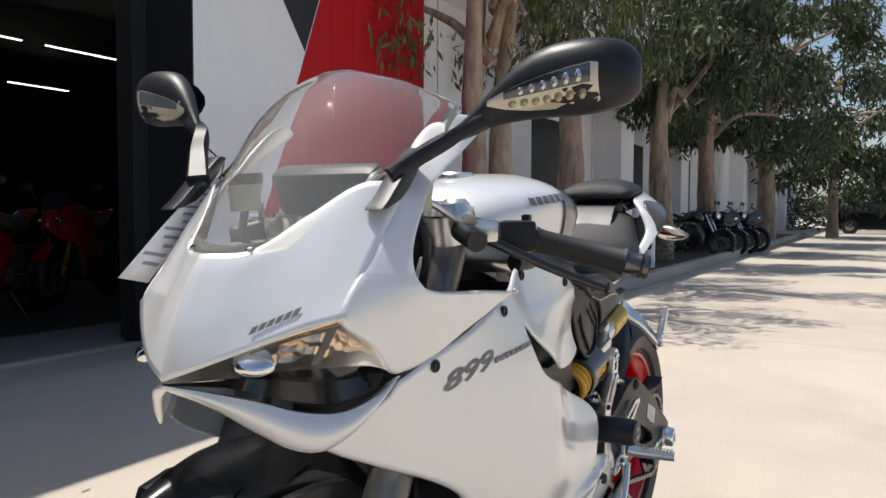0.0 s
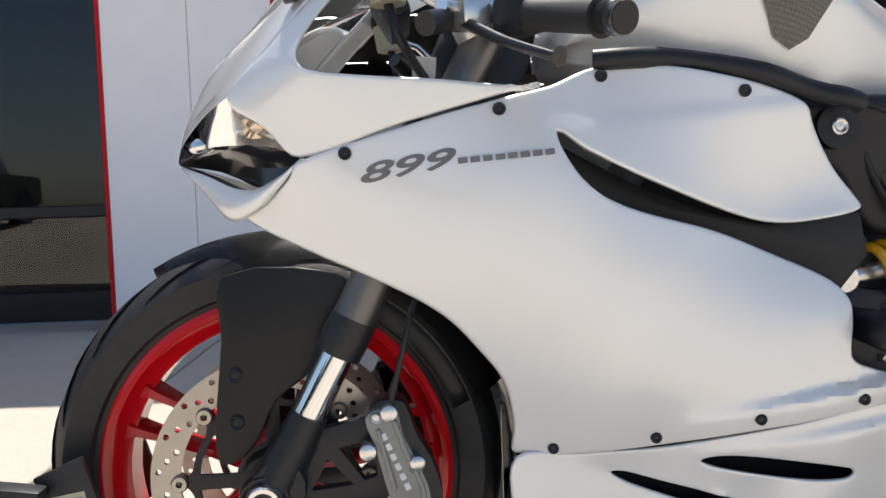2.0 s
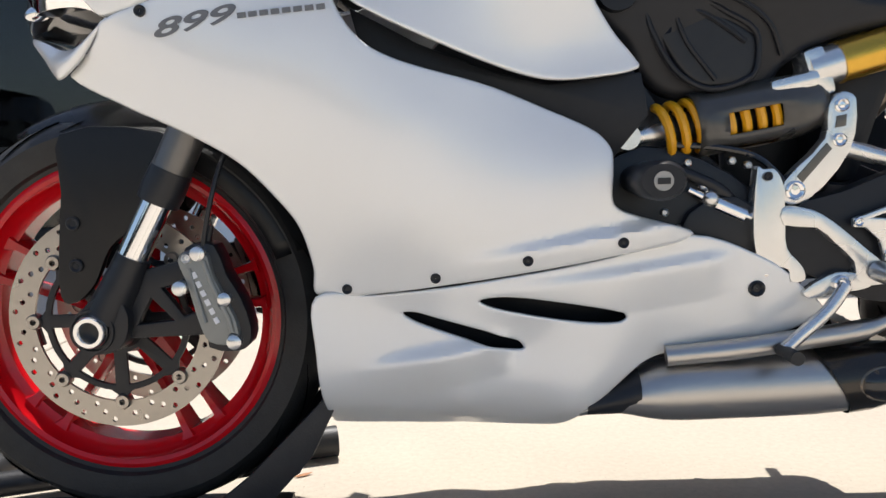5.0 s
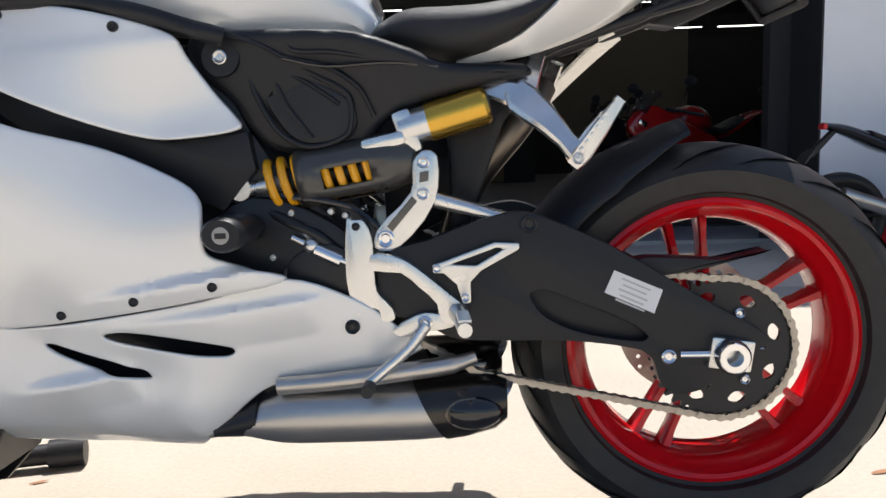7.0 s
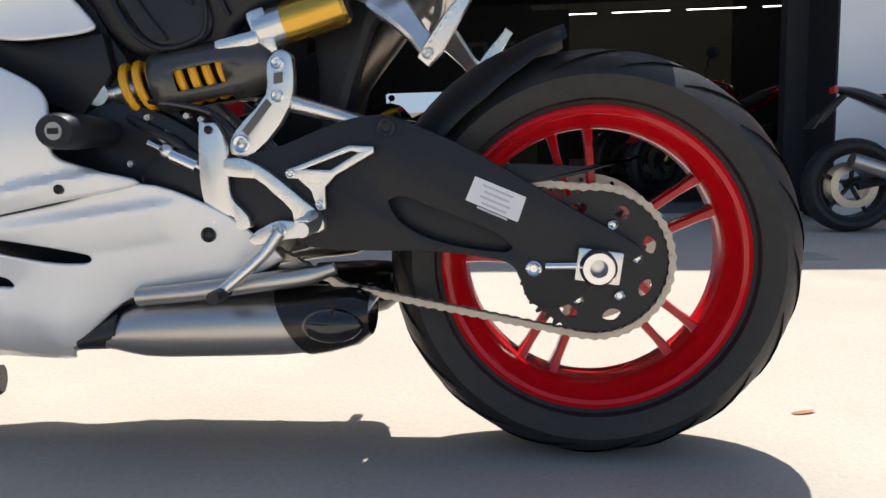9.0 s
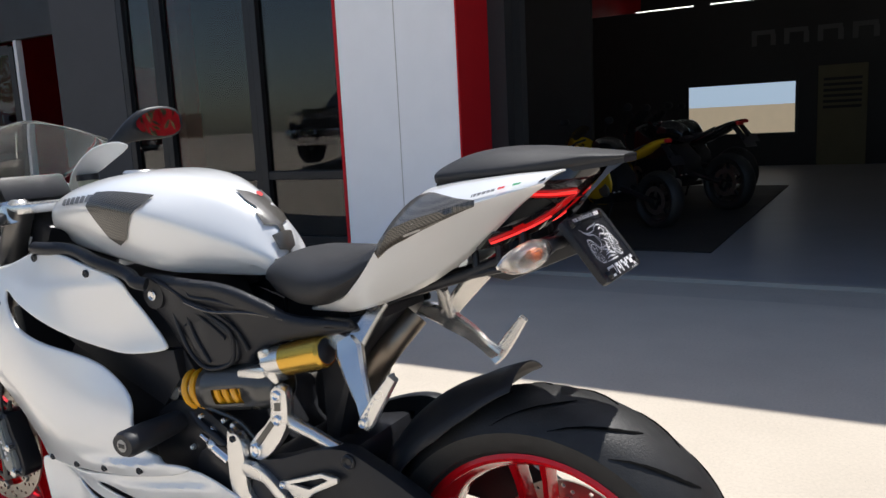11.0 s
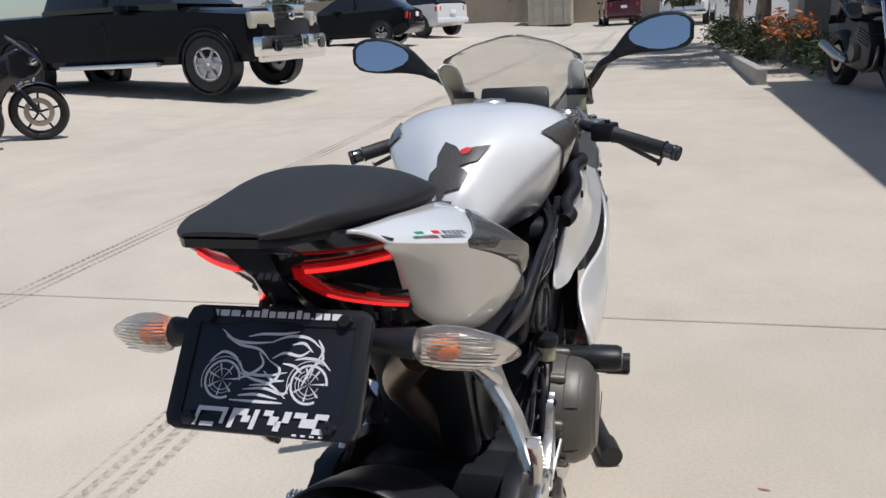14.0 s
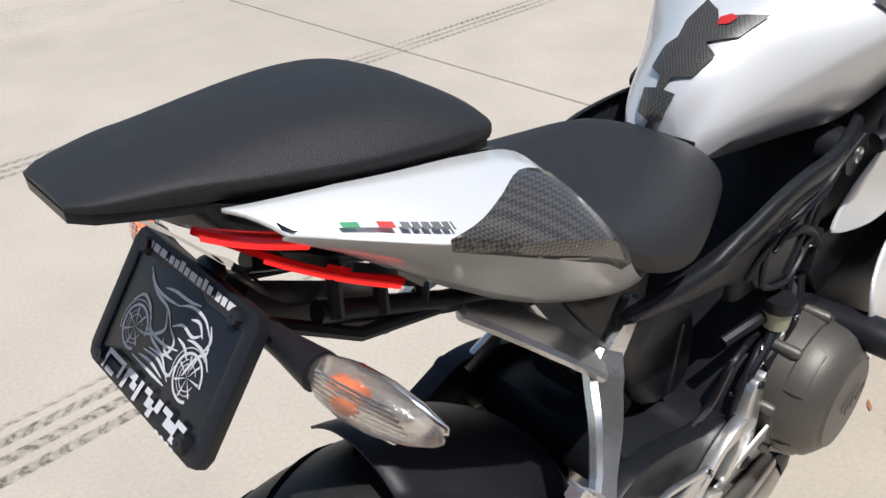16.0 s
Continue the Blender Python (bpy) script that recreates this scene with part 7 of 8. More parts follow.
tag.modifiers.new("thick", 'SOLIDIFY').thickness = 0.0008
tagged(tag, "white paper sale tag hung beside the windscreen", "tag")
for k in range(11):
    w = 0.80 - 0.22 * (k % 3)
    part("print_bar", loft([[tag_at(0.1 + w * u / 2, 0.10 + 0.075 * k + dv, 0.0012) for u in range(3)] for dv in (0, 0.028)], close=False), INKG, tag, smooth=False)
part("tag_string", tube([(0.135, 0.178, 0.960), (0.165, 0.20, 0.985), (0.150, 0.215, 1.005)], 0.0012, 6), SATIN, tag)

# wheel chock that holds the front wheel
ch = thing("wheel_chock", "black steel motorcycle wheel chock with a yellowed label", "wheel chock", (0.042, 0.010, 0))
CH = mat("chock_black_paint", (0.028, 0.028, 0.030), 0.45, 0.3, 0.2, 40, 0.2, 300)
for s in (-1, 1):
    part("side_bar", tube([(-0.36, s * 0.06, 0.030), (-0.185, s * 0.122, 0.030), (0.19, s * 0.236, 0.030)], 0.021, 14), CH, ch)
    part("foot", tube([(0.150, s * 0.224, 0.030), (0.215, s * 0.244, 0.030)], 0.0285, 18), CH, ch)
    part("cross_collar", tube([(-0.37, s * 0.215, 0.032), (-0.37, s * 0.275, 0.032)], 0.031, 18), CH, ch)
part("cross_tube", tube([(-0.37, -0.24, 0.032), (-0.37, 0.24, 0.032)], 0.024, 16), CH, ch)
part("upright", tube(spline([(-0.352, -0.115, 0.345), (-0.354, -0.115, 0.24), (-0.350, -0.117, 0.12), (-0.318, -0.122, 0.050), (-0.25, -0.130, 0.030), (-0.14, -0.145, 0.030)], 5, False), 0.0225, 18), CH, ch)
part("cradle_rear", loft([[(0.12, -0.085, 0.05), (0.12, 0.085, 0.05), (0.13, 0.085, 0.05), (0.13, -0.085, 0.05)], [(0.20, -0.09, 0.11), (0.20, 0.09, 0.11), (0.215, 0.09, 0.105), (0.215, -0.09, 0.105)], [(0.255, -0.085, 0.215), (0.255, 0.085, 0.215), (0.268, 0.085, 0.21), (0.268, -0.085, 0.21)]]), CH, ch)
part("cradle_side", plate([(0.03, 0.02), (0.15, 0.04), (0.235, 0.13), (0.275, 0.21), (0.255, 0.215), (0.21, 0.17), (0.14, 0.10), (0.05, 0.03)], -0.095, -0.080, 0.002), CH, ch)
part("cradle_side", plate([(0.03, 0.02), (0.15, 0.04), (0.235, 0.13), (0.275, 0.21), (0.255, 0.215), (0.21, 0.17), (0.14, 0.10), (0.05, 0.03)], 0.080, 0.095, 0.002), CH, ch)
part("base_rail", box((0.40, 0.06, 0.025), (-0.02, 0, 0.0135), (0, 0, 0), 0.004), CH, ch)
fl = part("front_plate", plate([(-0.275, 0.385), (-0.335, 0.360), (-0.300, 0.250), (-0.240, 0.262), (-0.255, 0.32)], -0.100, -0.092, 0.002), CH, ch)
part("front_plate", plate([(-0.275, 0.385), (-0.335, 0.360), (-0.300, 0.250), (-0.240, 0.262), (-0.255, 0.32)], 0.092, 0.100, 0.002), CH, ch)
lb = part("label", box((0.045, 0.001, 0.035), (-0.292, -0.1012, 0.322), (0, -10, 0)), mat("yellowed_label", (0.50, 0.46, 0.33), 0.6, 0, 0.1, 60), fl, "yellowed maker's label", smooth=False)
for k in range(4):
    part("print_bar", box((0.034 - 0.006 * (k % 2), 0.0006, 0.0035), (-0.292 + 0.001 * k, -0.1020, 0.332 - 0.0075 * k), (0, -10, 0)), INKG, lb, smooth=False)
part("strap_hook", box((0.07, 0.03, 0.012), (-0.350, -0.115, 0.352), (0, 8, 0), 0.004), CH, ch)
part("strap_bolt", tube([(-0.385, -0.145, 0.345), (-0.385, -0.085, 0.345)], 0.011, 10), ALU, ch)

# the machine leans a little to its right of the line y = 0
MID = 0.022
RIGID = {"fuel_tank", "tail_light", "tail_unit", "tail_fascia", "tail_fairing", "pillion_seat", "plate_bracket", "plate_lamp", "indicator", "front_fender", "rear_hugger", "inner_fender", "catalyst_pipe"}

NOSE = ("nose_fairing", "chin_fairing", "headlight", "upper_fairing", "side_fairing", "belly_fairing", "air_intake", "windscreen", "brow", "lens", "reflector", "projector", "lamp_divider", "bolt", "number_decal", "lettering_bar", "inner_panel", "air_duct", "dash")


def settle(ob, rigid):
    """Moves a part to the machine's mid-plane; what was placed by its left flank keeps that flank."""
    rigid = rigid or ob.name.split(".")[0] in RIGID

    def over(y, x=1.0):
        ahead = min(1.0, max(0.0, x / 0.32)) if ob.name.startswith(NOSE) else 1.0
        return MID if rigid else MID * ahead * (1 + min(1, max(-1, y / 0.09)))
    if ob.type == 'EMPTY' or ob.matrix_basis.translation.length > 0.01:
        y = ob.matrix_basis.translation.y
        ob.location.y += MID if ob.type == 'EMPTY' else 2 * MID if ob.name.startswith("clutch_cover") else over(y)
        return
    for v in ob.data.vertices:
        v.co.y += over(v.co.y, v.co.x)
    for c in ob.children:
        settle(c, rigid)


for ob in bike.children:
    if not ob.name.startswith(("drive_chain", "shock_absorber")):
        settle(ob, False)

# ---- the workshop building ----
Y0, YD, H = 3.42, 3.86, 4.42      # face of the wall, recessed door line, height


def wall(name, x0, x1, y0, y1, z0, z1, material, label, category="wall"):
    return struct(name, box((x1 - x0, y1 - y0, z1 - z0), ((x0 + x1) / 2, (y0 + y1) / 2, (z0 + z1) / 2)), material, label, category)


pier = wall("wall_pier", -1.470, -0.520, Y0, YD + 0.15, 0, H, WALLW, "white painted pier between the shop window and the workshop door")
wall("trim_red_return", -0.520, -0.508, Y0 - 0.012, YD, 0, H, WALLR, "red painted side of the workshop doorway", "wall trim")
wall("trim_door_post", -0.520, -0.38, YD, YD + 0.12, 0, H, WALLB, "black door post", "door post")
wall("wall_header", -0.52, 3.10, Y0, YD + 0.15, 3.75, H, WALLB, "black header above the workshop door")
wall("trim_black_return", 3.088, 3.100, Y0 - 0.002, YD + 0.15, 0, 3.75, WALLB, "black painted side of the workshop doorway", "wall trim")
wall("trim_door_post_far", 2.96, 3.088, YD, YD + 0.12, 0, 3.75, WALLB, "black door post", "door post")
ew = wall("wall_east", 3.100, 6.15, Y0, YD + 0.15, 0, H, WALLW, "white wall with black and red painted chevrons")
red = plate([(3.38, 0.0), (4.27, 2.19), (5.22, 4.54), (6.14, 4.54), (6.14, 0.0)], Y0 - 0.006, Y0 - 0.002, 0)
struct("trim_red_chevron", red, WALLR, "red painted chevron on the white wall", "wall paint")
blk = plate([(4.265, 2.215), (5.20, 4.54), (2.55, 4.54)], Y0 - 0.006, Y0 - 0.002, 0)
struct("trim_black_chevron", blk, WALLB, "black painted wedge on the white wall", "wall paint")
for k in range(6):
    wall("trim_wall_rib", 4.30 + 0.31 * k, 4.32 + 0.31 * k, Y0 - 0.010, Y0 - 0.0055, 0.0, 1.9 if k == 0 else H - 0.02, WALLR, "low vertical rib in the red wall", "wall trim")
wall("trim_parapet", -8.0, 6.15, Y0 - 0.03, YD + 0.2, H, H + 0.12, WALLG, "grey metal parapet cap", "wall trim")
wall("trim_pier_joint", -0.992, -0.988, Y0 - 0.003, Y0, 0, H, WALLG, "hairline joint in the white pier", "wall trim")

# inside of the workshop
struct("floor_workshop", box((24.0, 16.5, 0.06), (8.0, 12.15, -0.026)), EPOXY, "smooth grey workshop floor", "floor")
wall("trim_threshold", -0.52, 3.10, 3.84, 3.90, -0.02, 0.012, CURB, "concrete door threshold", "threshold")
struct("ceiling", box((24.0, 16.6, 0.1), (8.0, 12.2, 4.25)), WALLB, "black workshop ceiling", "ceiling")
wall("wall_workshop_back", -4.0, 20.0, 20.4, 20.6, 0, 4.2, WALLB, "black back wall of the workshop")
wall("wall_workshop_west", -4.1, -3.9, 4.2, 20.5, 0, 4.2, WALLR, "dark red painted workshop side wall")
wall("wall_workshop_east", 19.9, 20.1, 3.9, 20.5, 0, 4.2, DARKIN, "dark workshop side wall")
wall("wall_workshop_front", -4.0, -0.5, 4.4, 4.5, 0, 4.2, DARKIN, "dark inner front wall")
struct("trim_back_beige", plate([(3.2, 0.9), (1.6, 4.15), (6.9, 4.15), (6.9, 0.9)], 20.38, 20.395, 0), BEIGE, "beige painted part of the back wall", "wall paint")
wall("wall_partition", -3.88, 2.3, 14.80, 14.90, 0, 3.1, WALLB, "black partition at the back of the workshop")
bw = thing("window_3", "wide bright window onto the yard behind", "window", kind="structure")
for x in (-1.47, 0.50):
    part("window_frame", box((0.05, 0.05, 1.00), (x, 14.78, 1.09), (0, 0, 0), 0.004), ALUFR, bw, smooth=False)
for z in (0.60, 1.58):
    part("window_frame", box((1.92, 0.05, 0.05), (-0.485, 14.78, z), (0, 0, 0), 0.004), ALUFR, bw, smooth=False)
# glowing backdrop panels stand in for the daylit sky and wall of the yard
part("yard_view", box((1.92, 0.01, 0.40), (-0.485, 14.790, 1.355)), mat("yard_sky_light", (0.5, 0.6, 0.7), 0.9, 0, 0.05, 4, emit=0.50, ecolor=(0.62, 0.80, 1.0)), bw, smooth=False)
part("yard_view", box((1.92, 0.01, 0.53), (-0.485, 14.792, 0.890)), mat("yard_wall_light", (0.5, 0.42, 0.3), 0.9, 0, 0.1, 6, emit=0.30, ecolor=(0.95, 0.78, 0.55)), bw, smooth=False)
sg = thing("wall_sign", "dim grey shop logo on the black partition", "sign", (0.55, 14.79, 2.38))
for k in range(4):
    x = -0.85 + 0.56 * k
    for a, b, c, d in ((0.0, -0.14, 0.09, 0.14), (0.09, 0.06, 0.40, 0.14), (0.33, -0.14, 0.42, 0.06)):
        part("logo_block", box((c - a, 0.012, d - b), (x + (a + c) / 2, 0, (b + d) / 2)), mat("dim_sign_grey", (0.10, 0.10, 0.105), 0.6, 0, 0.05, 10), sg, smooth=False)
id_ = thing("door_12", "dull yellow inner door with slats", "door", kind="structure")
part("leaf", box((0.80, 0.04, 1.80), (1.25, 14.77, 0.90), (0, 0, 0), 0.01), mat("dull_yellow_door", (0.16, 0.14, 0.08), 0.7, 0, 0.1, 5), id_, smooth=False)
for k in range(6):
    part("slat", box((0.62, 0.012, 0.05), (1.25, 14.745, 1.05 + 0.10 * k)), DARKIN, id_, smooth=False)
# dark mats; their black also stands in for the shadow below the parked bikes
for x0, x1 in ((-3.8, 0.80), (2.20, 7.6)):
    m_ = struct("floor_mat", box((x1 - x0, 5.6, 0.012), ((x0 + x1) / 2, 7.65, 0.010), (0, 0, 0), 0.003), mat("black_floor_mat", (0.020, 0.020, 0.022), 0.7, 0, 0.15, 12, 0.2, 60), "black rubber mat that also carries the shade under the parked motorcycles", "floor mat")
wall("trim_red_edge", -1.494, -1.472, Y0 - 0.006, YD + 0.1, 0, H, WALLR, "thin red edge of the white pier", "wall trim")
fx = thing("tube_light", "lit fluorescent tube under a thin dark batten", "ceiling light", (0, 0, 3.62), "workshop tube lights")
part("batten", box((1.46, 0.035, 0.03), (0, 0, 0.034), (0, 0, 0), 0.004), ALUFR, fx, smooth=False)
part("tube", tube([(-0.70, 0, 0), (0.70, 0, 0)], 0.0115, 8), TUBE, fx)
part("cable", tube([(0, 0, 0.05), (0, 0, 0.59)], 0.006, 6), WALLB, fx)
spots = [(0.705 + 1.8 * k, y) for y in (7.3, 11.2, 15.2, 18.8) for k in range(-2, 6)]
for i, (x, y) in enumerate(spots):
    if i == 0:
        fx.matrix_world = pose(x, y, 3.62)
    else:
        copy_thing(fx, pose(x, y, 3.62))
for x, y in ((-3.4, 6.2), (-2.3, 6.2), (-2.9, 7.6)):
    copy_thing(fx, pose(x, y, 2.612))
drain = thing("drain_cover", "flat steel drain cover set in the concrete", "drain cover", (2.38, 2.04, 0))
part("plate", box((0.34, 0.20, 0.004), (0, 0, 0.001)), mat("drain_steel", (0.40, 0.37, 0.33), 0.7, 0.1, 0.2, 20), drain, smooth=False)
part("lip", box((0.36, 0.012, 0.006), (0, -0.106, 0.002)), CURB, drain, smooth=False)

# shop front
YS = 3.98
wall("wall_shop_header", -8.05, -1.470, YS - 0.05, YS + 0.10, 2.75, H, WALLB, "black fascia over the shop front")
wall("wall_shop_base", -4.40, -1.470, YS - 0.04, YS + 0.06, 0, 0.12, ALUFR, "dark base of the shop window")
wall("wall_shop_back", -8.05, -1.5, 9.0, 9.1, 0, 3.4, DARKIN, "dark back wall of the shop")
wall("floor_shop", -8.05, -1.5, YS + 0.06, 9.0, -0.03, 0.0, EPOXY, "dark shop floor", "floor")
wall("ceiling_shop", -8.05, -1.5, YS + 0.06, 9.0, 3.2, 3.3, DARKIN, "dark shop ceiling", "ceiling")
wall("wall_shop_side", -8.2, -8.05, Y0 + 0.1, 9.0, 0, H, WALLR, "red end wall of the shop front")


def shop_window(n, x0, x1, zs):
    w = thing("window_%d" % n, "dark tinted shop window in a black metal frame", "window", kind="structure")
    fr = []
    for x in (x0, x1):
        fr.append(part("window_frame", box((0.07, 0.08, 2.75), (x, YS, 1.375), (0, 0, 0), 0.004), ALUFR, w, smooth=False))
    for z in zs:
        part("window_frame", box((x1 - x0 - 0.07, 0.07, 0.07), ((x0 + x1) / 2, YS, z), (0, 0, 0), 0.004), ALUFR, w, smooth=False)
    for a, b in zip(zs, zs[1:]):
        p = part("pane", box((x1 - x0 - 0.08, 0.008, b - a - 0.08), ((x0 + x1) / 2, YS + 0.01, (a + b) / 2)), PANE, w, smooth=False)
        p.visible_shadow = False


shop_window(1, -2.72, -1.51, (0.15, 0.70, 2.70))
shop_window(2, -3.85, -2.79, (0.15, 0.70, 2.70))
shop_window(4, -4.36, -3.92, (0.15, 2.70))
wall("wall_shop_panel", -5.38, -4.40, YS - 0.04, YS + 0.05, 0, 2.75, mat("charcoal_panel", (0.030, 0.031, 0.036), 0.55, 0, 0.1, 8, 0.1, 60), "solid charcoal panel beside the shop door")
d = thing("door_1", "open glazed shop door with a white metal edge", "door", kind="structure")
for x in (-7.42, -6.22):
    part("stile", box((0.09, 0.05, 2.10), (x, YS + 0.05, 1.06), (0, 0, 0), 0.004), ALUFR, d, smooth=False)
for z in (0.12, 0.98, 2.08):
    part("door_rail", box((1.12, 0.05, 0.10), (-6.82, YS + 0.05, z), (0, 0, 0), 0.004), ALUFR, d, smooth=False)
part("pane", box((1.12, 0.008, 1.90), (-6.82, YS + 0.05, 1.08)), PANE, d, smooth=False).visible_shadow = False
part("white_edge", box((0.050, 0.07, 2.15), (-6.02, YS - 0.01, 1.075), (0, 0, 0), 0.003), mat("pale_metal_edge", (0.55, 0.55, 0.56), 0.4, 0.3, 0.05, 20), d, smooth=False)
part("door_handle", tube([(-6.30, YS - 0.02, 0.95), (-6.30, YS - 0.02, 1.25)], 0.012, 10), CHROME, d)
wall("wall_shop_left", -8.05, -7.48, YS - 0.02, YS + 0.05, 0, 2.75, ALUFR, "dark glazed shop panel")
wall("wall_shop_transom", -7.48, -5.38, YS - 0.02, YS + 0.05, 2.16, 2.75, ALUFR, "dark transom over the shop door")
cab = thing("shop_counter", "dark shop counter behind the open door", "counter", (-6.2, 6.4, 0))
part("carcass", box((1.6, 0.6, 0.95), (0, 0, 0.475), (0, 0, 0), 0.01), DARKIN, cab, smooth=False)
part("worktop", box((1.7, 0.7, 0.04), (0, 0, 0.97), (0, 0, 0), 0.008), EPOXY, cab, smooth=False)
wall("trim_red_post", -8.35, -8.05, Y0 - 0.1, YS, 0, H, WALLR, "red painted post at the end of the shop", "post")
wall("wall_pier_west", -9.1, -8.35, Y0, YS, 0, H, WALLW, "white painted pier")
wall("wall_west", -22.0, -9.1, Y0 + 0.6, Y0 + 0.9, 0, H, WALLG, "grey neighbouring wall")
for k, x in enumerate((-10.6, -13.2, -16.5)):
    wall("wall_pier_grey", x - 0.35, x + 0.35, Y0, Y0 + 0.6, 0, H, WALLG, "pale grey pier")

# the row of units to the east
wall("wall_workshop_front_east", 3.1, 6.14, 4.1, 4.2, 0, 4.2, DARKIN, "dark inner front wall")
wall("wall_workshop_side_east", 6.15, 20.0, 4.51, 4.6, 0, 4.2, DARKIN, "dark inner front wall")
wall("wall_units", 6.15, 60.0, 4.22, 4.5, 0, 5.2, WALLW, "pale grey wall of the neighbouring units")
for k in range(9):
    x = 9.2 + 5.4 * k
    wall("wall_buttress", x - 0.45, x + 0.45, 3.7, 4.22, 0, 5.2, WALLW, "white pier between the units")
    u = thing("door_%d" % (k + 2), "dark recessed unit doorway", "door", kind="structure")
    part("leaf", box((1.6, 0.06, 2.5), (x + 2.2, 4.20, 1.25), (0, 0, 0), 0.01), ALUFR, u, smooth=False)
    part("transom", box((1.8, 0.10, 0.10), (x + 2.2, 4.19, 2.55)), WALLW, u, smooth=False)
for k in range(14):
    wall("trim_panel_joint", 6.6 + 1.22 * k, 6.62 + 1.22 * k, 4.214, 4.219, 0, 3.6, WALLG, "vertical joint between wall panels", "wall trim")
wall("wall_units_fascia", 6.15, 60.0, 3.6, 4.22, 3.6, 5.3, WALLW, "white fascia above the units")
struct("planter", box((28.0, 1.6, 0.10), (20.3, 2.75, 0.05), (0, 0, 0), 0.02), SOIL, "planted strip of soil with a kerb", "planter")
struct("kerb", box((28.3, 0.15, 0.15), (21.6, 1.95, 0.075), (0, 0, 0), 0.02), CURB, "concrete kerb of the planted strip", "kerb")
bol = thing("bollard", "white painted steel bollard", "bollard", (9.4, 2.25, 0), "bollards beside the units")
part("post", tube([(0, 0, 0), (0, 0, 1.02), (0, 0, 1.07), (0, 0, 1.09)], [0.085, 0.085, 0.06, 0.01], 18), WALLW, bol)
for x, y in ((10.2, 2.3), (11.1, 2.35)):
    copy_thing(bol, pose(x, y, 0))


# ---- trees and plants ----
def leaf_cloud(clumps, per, size, droop, seed):
    """Many small leaf blades in loose clumps; droop makes them hang."""
    rng = np.random.default_rng(seed)
    verts, faces = [], []
    for cx, cy, cz, r in clumps:
        for _ in range(per):
            d = rng.normal(size=3)
            d = d / np.linalg.norm(d) * r * rng.random() ** 0.4
            p = np.array((cx, cy, cz)) + d * (1, 1, 0.8)
            l = size * (0.6 + 0.8 * rng.random())
            a = rng.random() * 6.283
            tilt = droop + rng.normal() * 0.5
            u = np.array((math.cos(a) * math.cos(tilt), math.sin(a) * math.cos(tilt), -math.sin(tilt)))
            s = np.cross(u, rng.normal(size=3))
            s = s / np.linalg.norm(s) * l * 0.13
            n = len(verts)
            verts += [p, p + u * l * 0.5 + s, p + u * l, p + u * l * 0.5 - s]
            faces.append((n, n + 1, n + 2, n + 3))
    me = bpy.data.meshes.new("crown")
    me.from_pydata([tuple(v) for v in verts], [], faces)
    return me


def tree(x, y, h, spread, seed, label, leafmat=None, lean=0.0, low=0.45, per=170, clumps=34, lsize=0.16, droop=1.0, stems=1):
    rng = random.Random(seed)
    t = thing("tree", label, "tree", (x, y, -0.02), "trees along the units")
    bm = bmesh.new()
    trunk = [(0, 0, -0.05), (lean * 0.2, 0, h * 0.18), (lean * 0.6, 0.05, h * 0.38), (lean, 0, h * 0.6), (lean * 1.1, -0.05, h * 0.85)]
    r = 0.026 * h
    for j in range(stems):
        dx, dy = (j - (stems - 1) / 2) * 0.42, 0.16 * (j % 2)
        line = spline([(p[0] + dx * (0.45 + 0.9 * p[2] / h), p[1] + dy, p[2]) for p in trunk], 6, False)
        tube(line, [r * (1.25 - 1.04 * k / (len(line) - 1)) * (1 + 0.16 * (rng.random() - 0.5)) for k in range(len(line))], 14, bm)
    cl = []
    for k in range(9):
        a, z0 = rng.random() * 6.28, h * (0.42 + 0.4 * rng.random())
        e = Vector((lean + spread * 0.75 * math.cos(a), spread * 0.75 * math.sin(a), z0 + h * 0.22 * rng.random()))
        tube(spline([(lean * 0.6, 0, z0), (lean * 0.8 + e.x * 0.4, e.y * 0.4, z0 + h * 0.08), tuple(e)], 3, False), [r * 0.5 * (1 - 0.12 * j) for j in range(7)], 8, bm)
    part("trunk", bm, BARK, t)
    for k in range(clumps):
        a, q, zz = rng.random() * 6.28, rng.random() ** 0.6, low + (1 - low) * rng.random()
        cl.append((lean + spread * q * math.cos(a), spread * q * math.sin(a), h * zz, spread * (0.20 + 0.16 * rng.random())))
    me = leaf_cloud(cl, per, lsize, droop, seed)
    me.materials.append(leafmat or LEAF)
    c = new("crown", me)
    c.parent = t
    return t


tree(6.3, 2.75, 5.4, 1.45, 3, "broad tree with pale papery bark and drooping leaves", LEAF2, 0.1, 0.46, 200, 26, 0.12, 1.2, 3)
tree(9.3, 2.9, 6.4, 1.7, 8, "drooping tree with pale papery bark", LEAF2, 0.2, 0.46, 300, 34, 0.14, 1.2, 2)
tree(13.5, 2.7, 6.2, 1.7, 5, "drooping tree with pale papery bark", LEAF, 0.1, 0.46, 400, 40, 0.16, 1.1, 2)
tree(18.5, 2.8, 6.5, 1.9, 6, "tall tree beside the units", LEAF, 0.2, 0.42, 420, 44, 0.19, 1.0, 2)
tree(25.0, 2.2, 8.0, 2.6, 7, "tall tree beside the units", LEAF, 0.1, 0.36, 420, 46, 0.24, 0.9, 2)
tree(34.0, 0.8, 7.5, 3.0, 12, "tall tree at the end of the lane", LEAF, 0.0, 0.2, 190, 42, 0.36, 0.8)
tree(44.0, -3.5, 8.5, 3.6, 13, "tall tree at the end of the lane", LEAF, 0.0, 0.2, 190, 42, 0.42, 0.8)
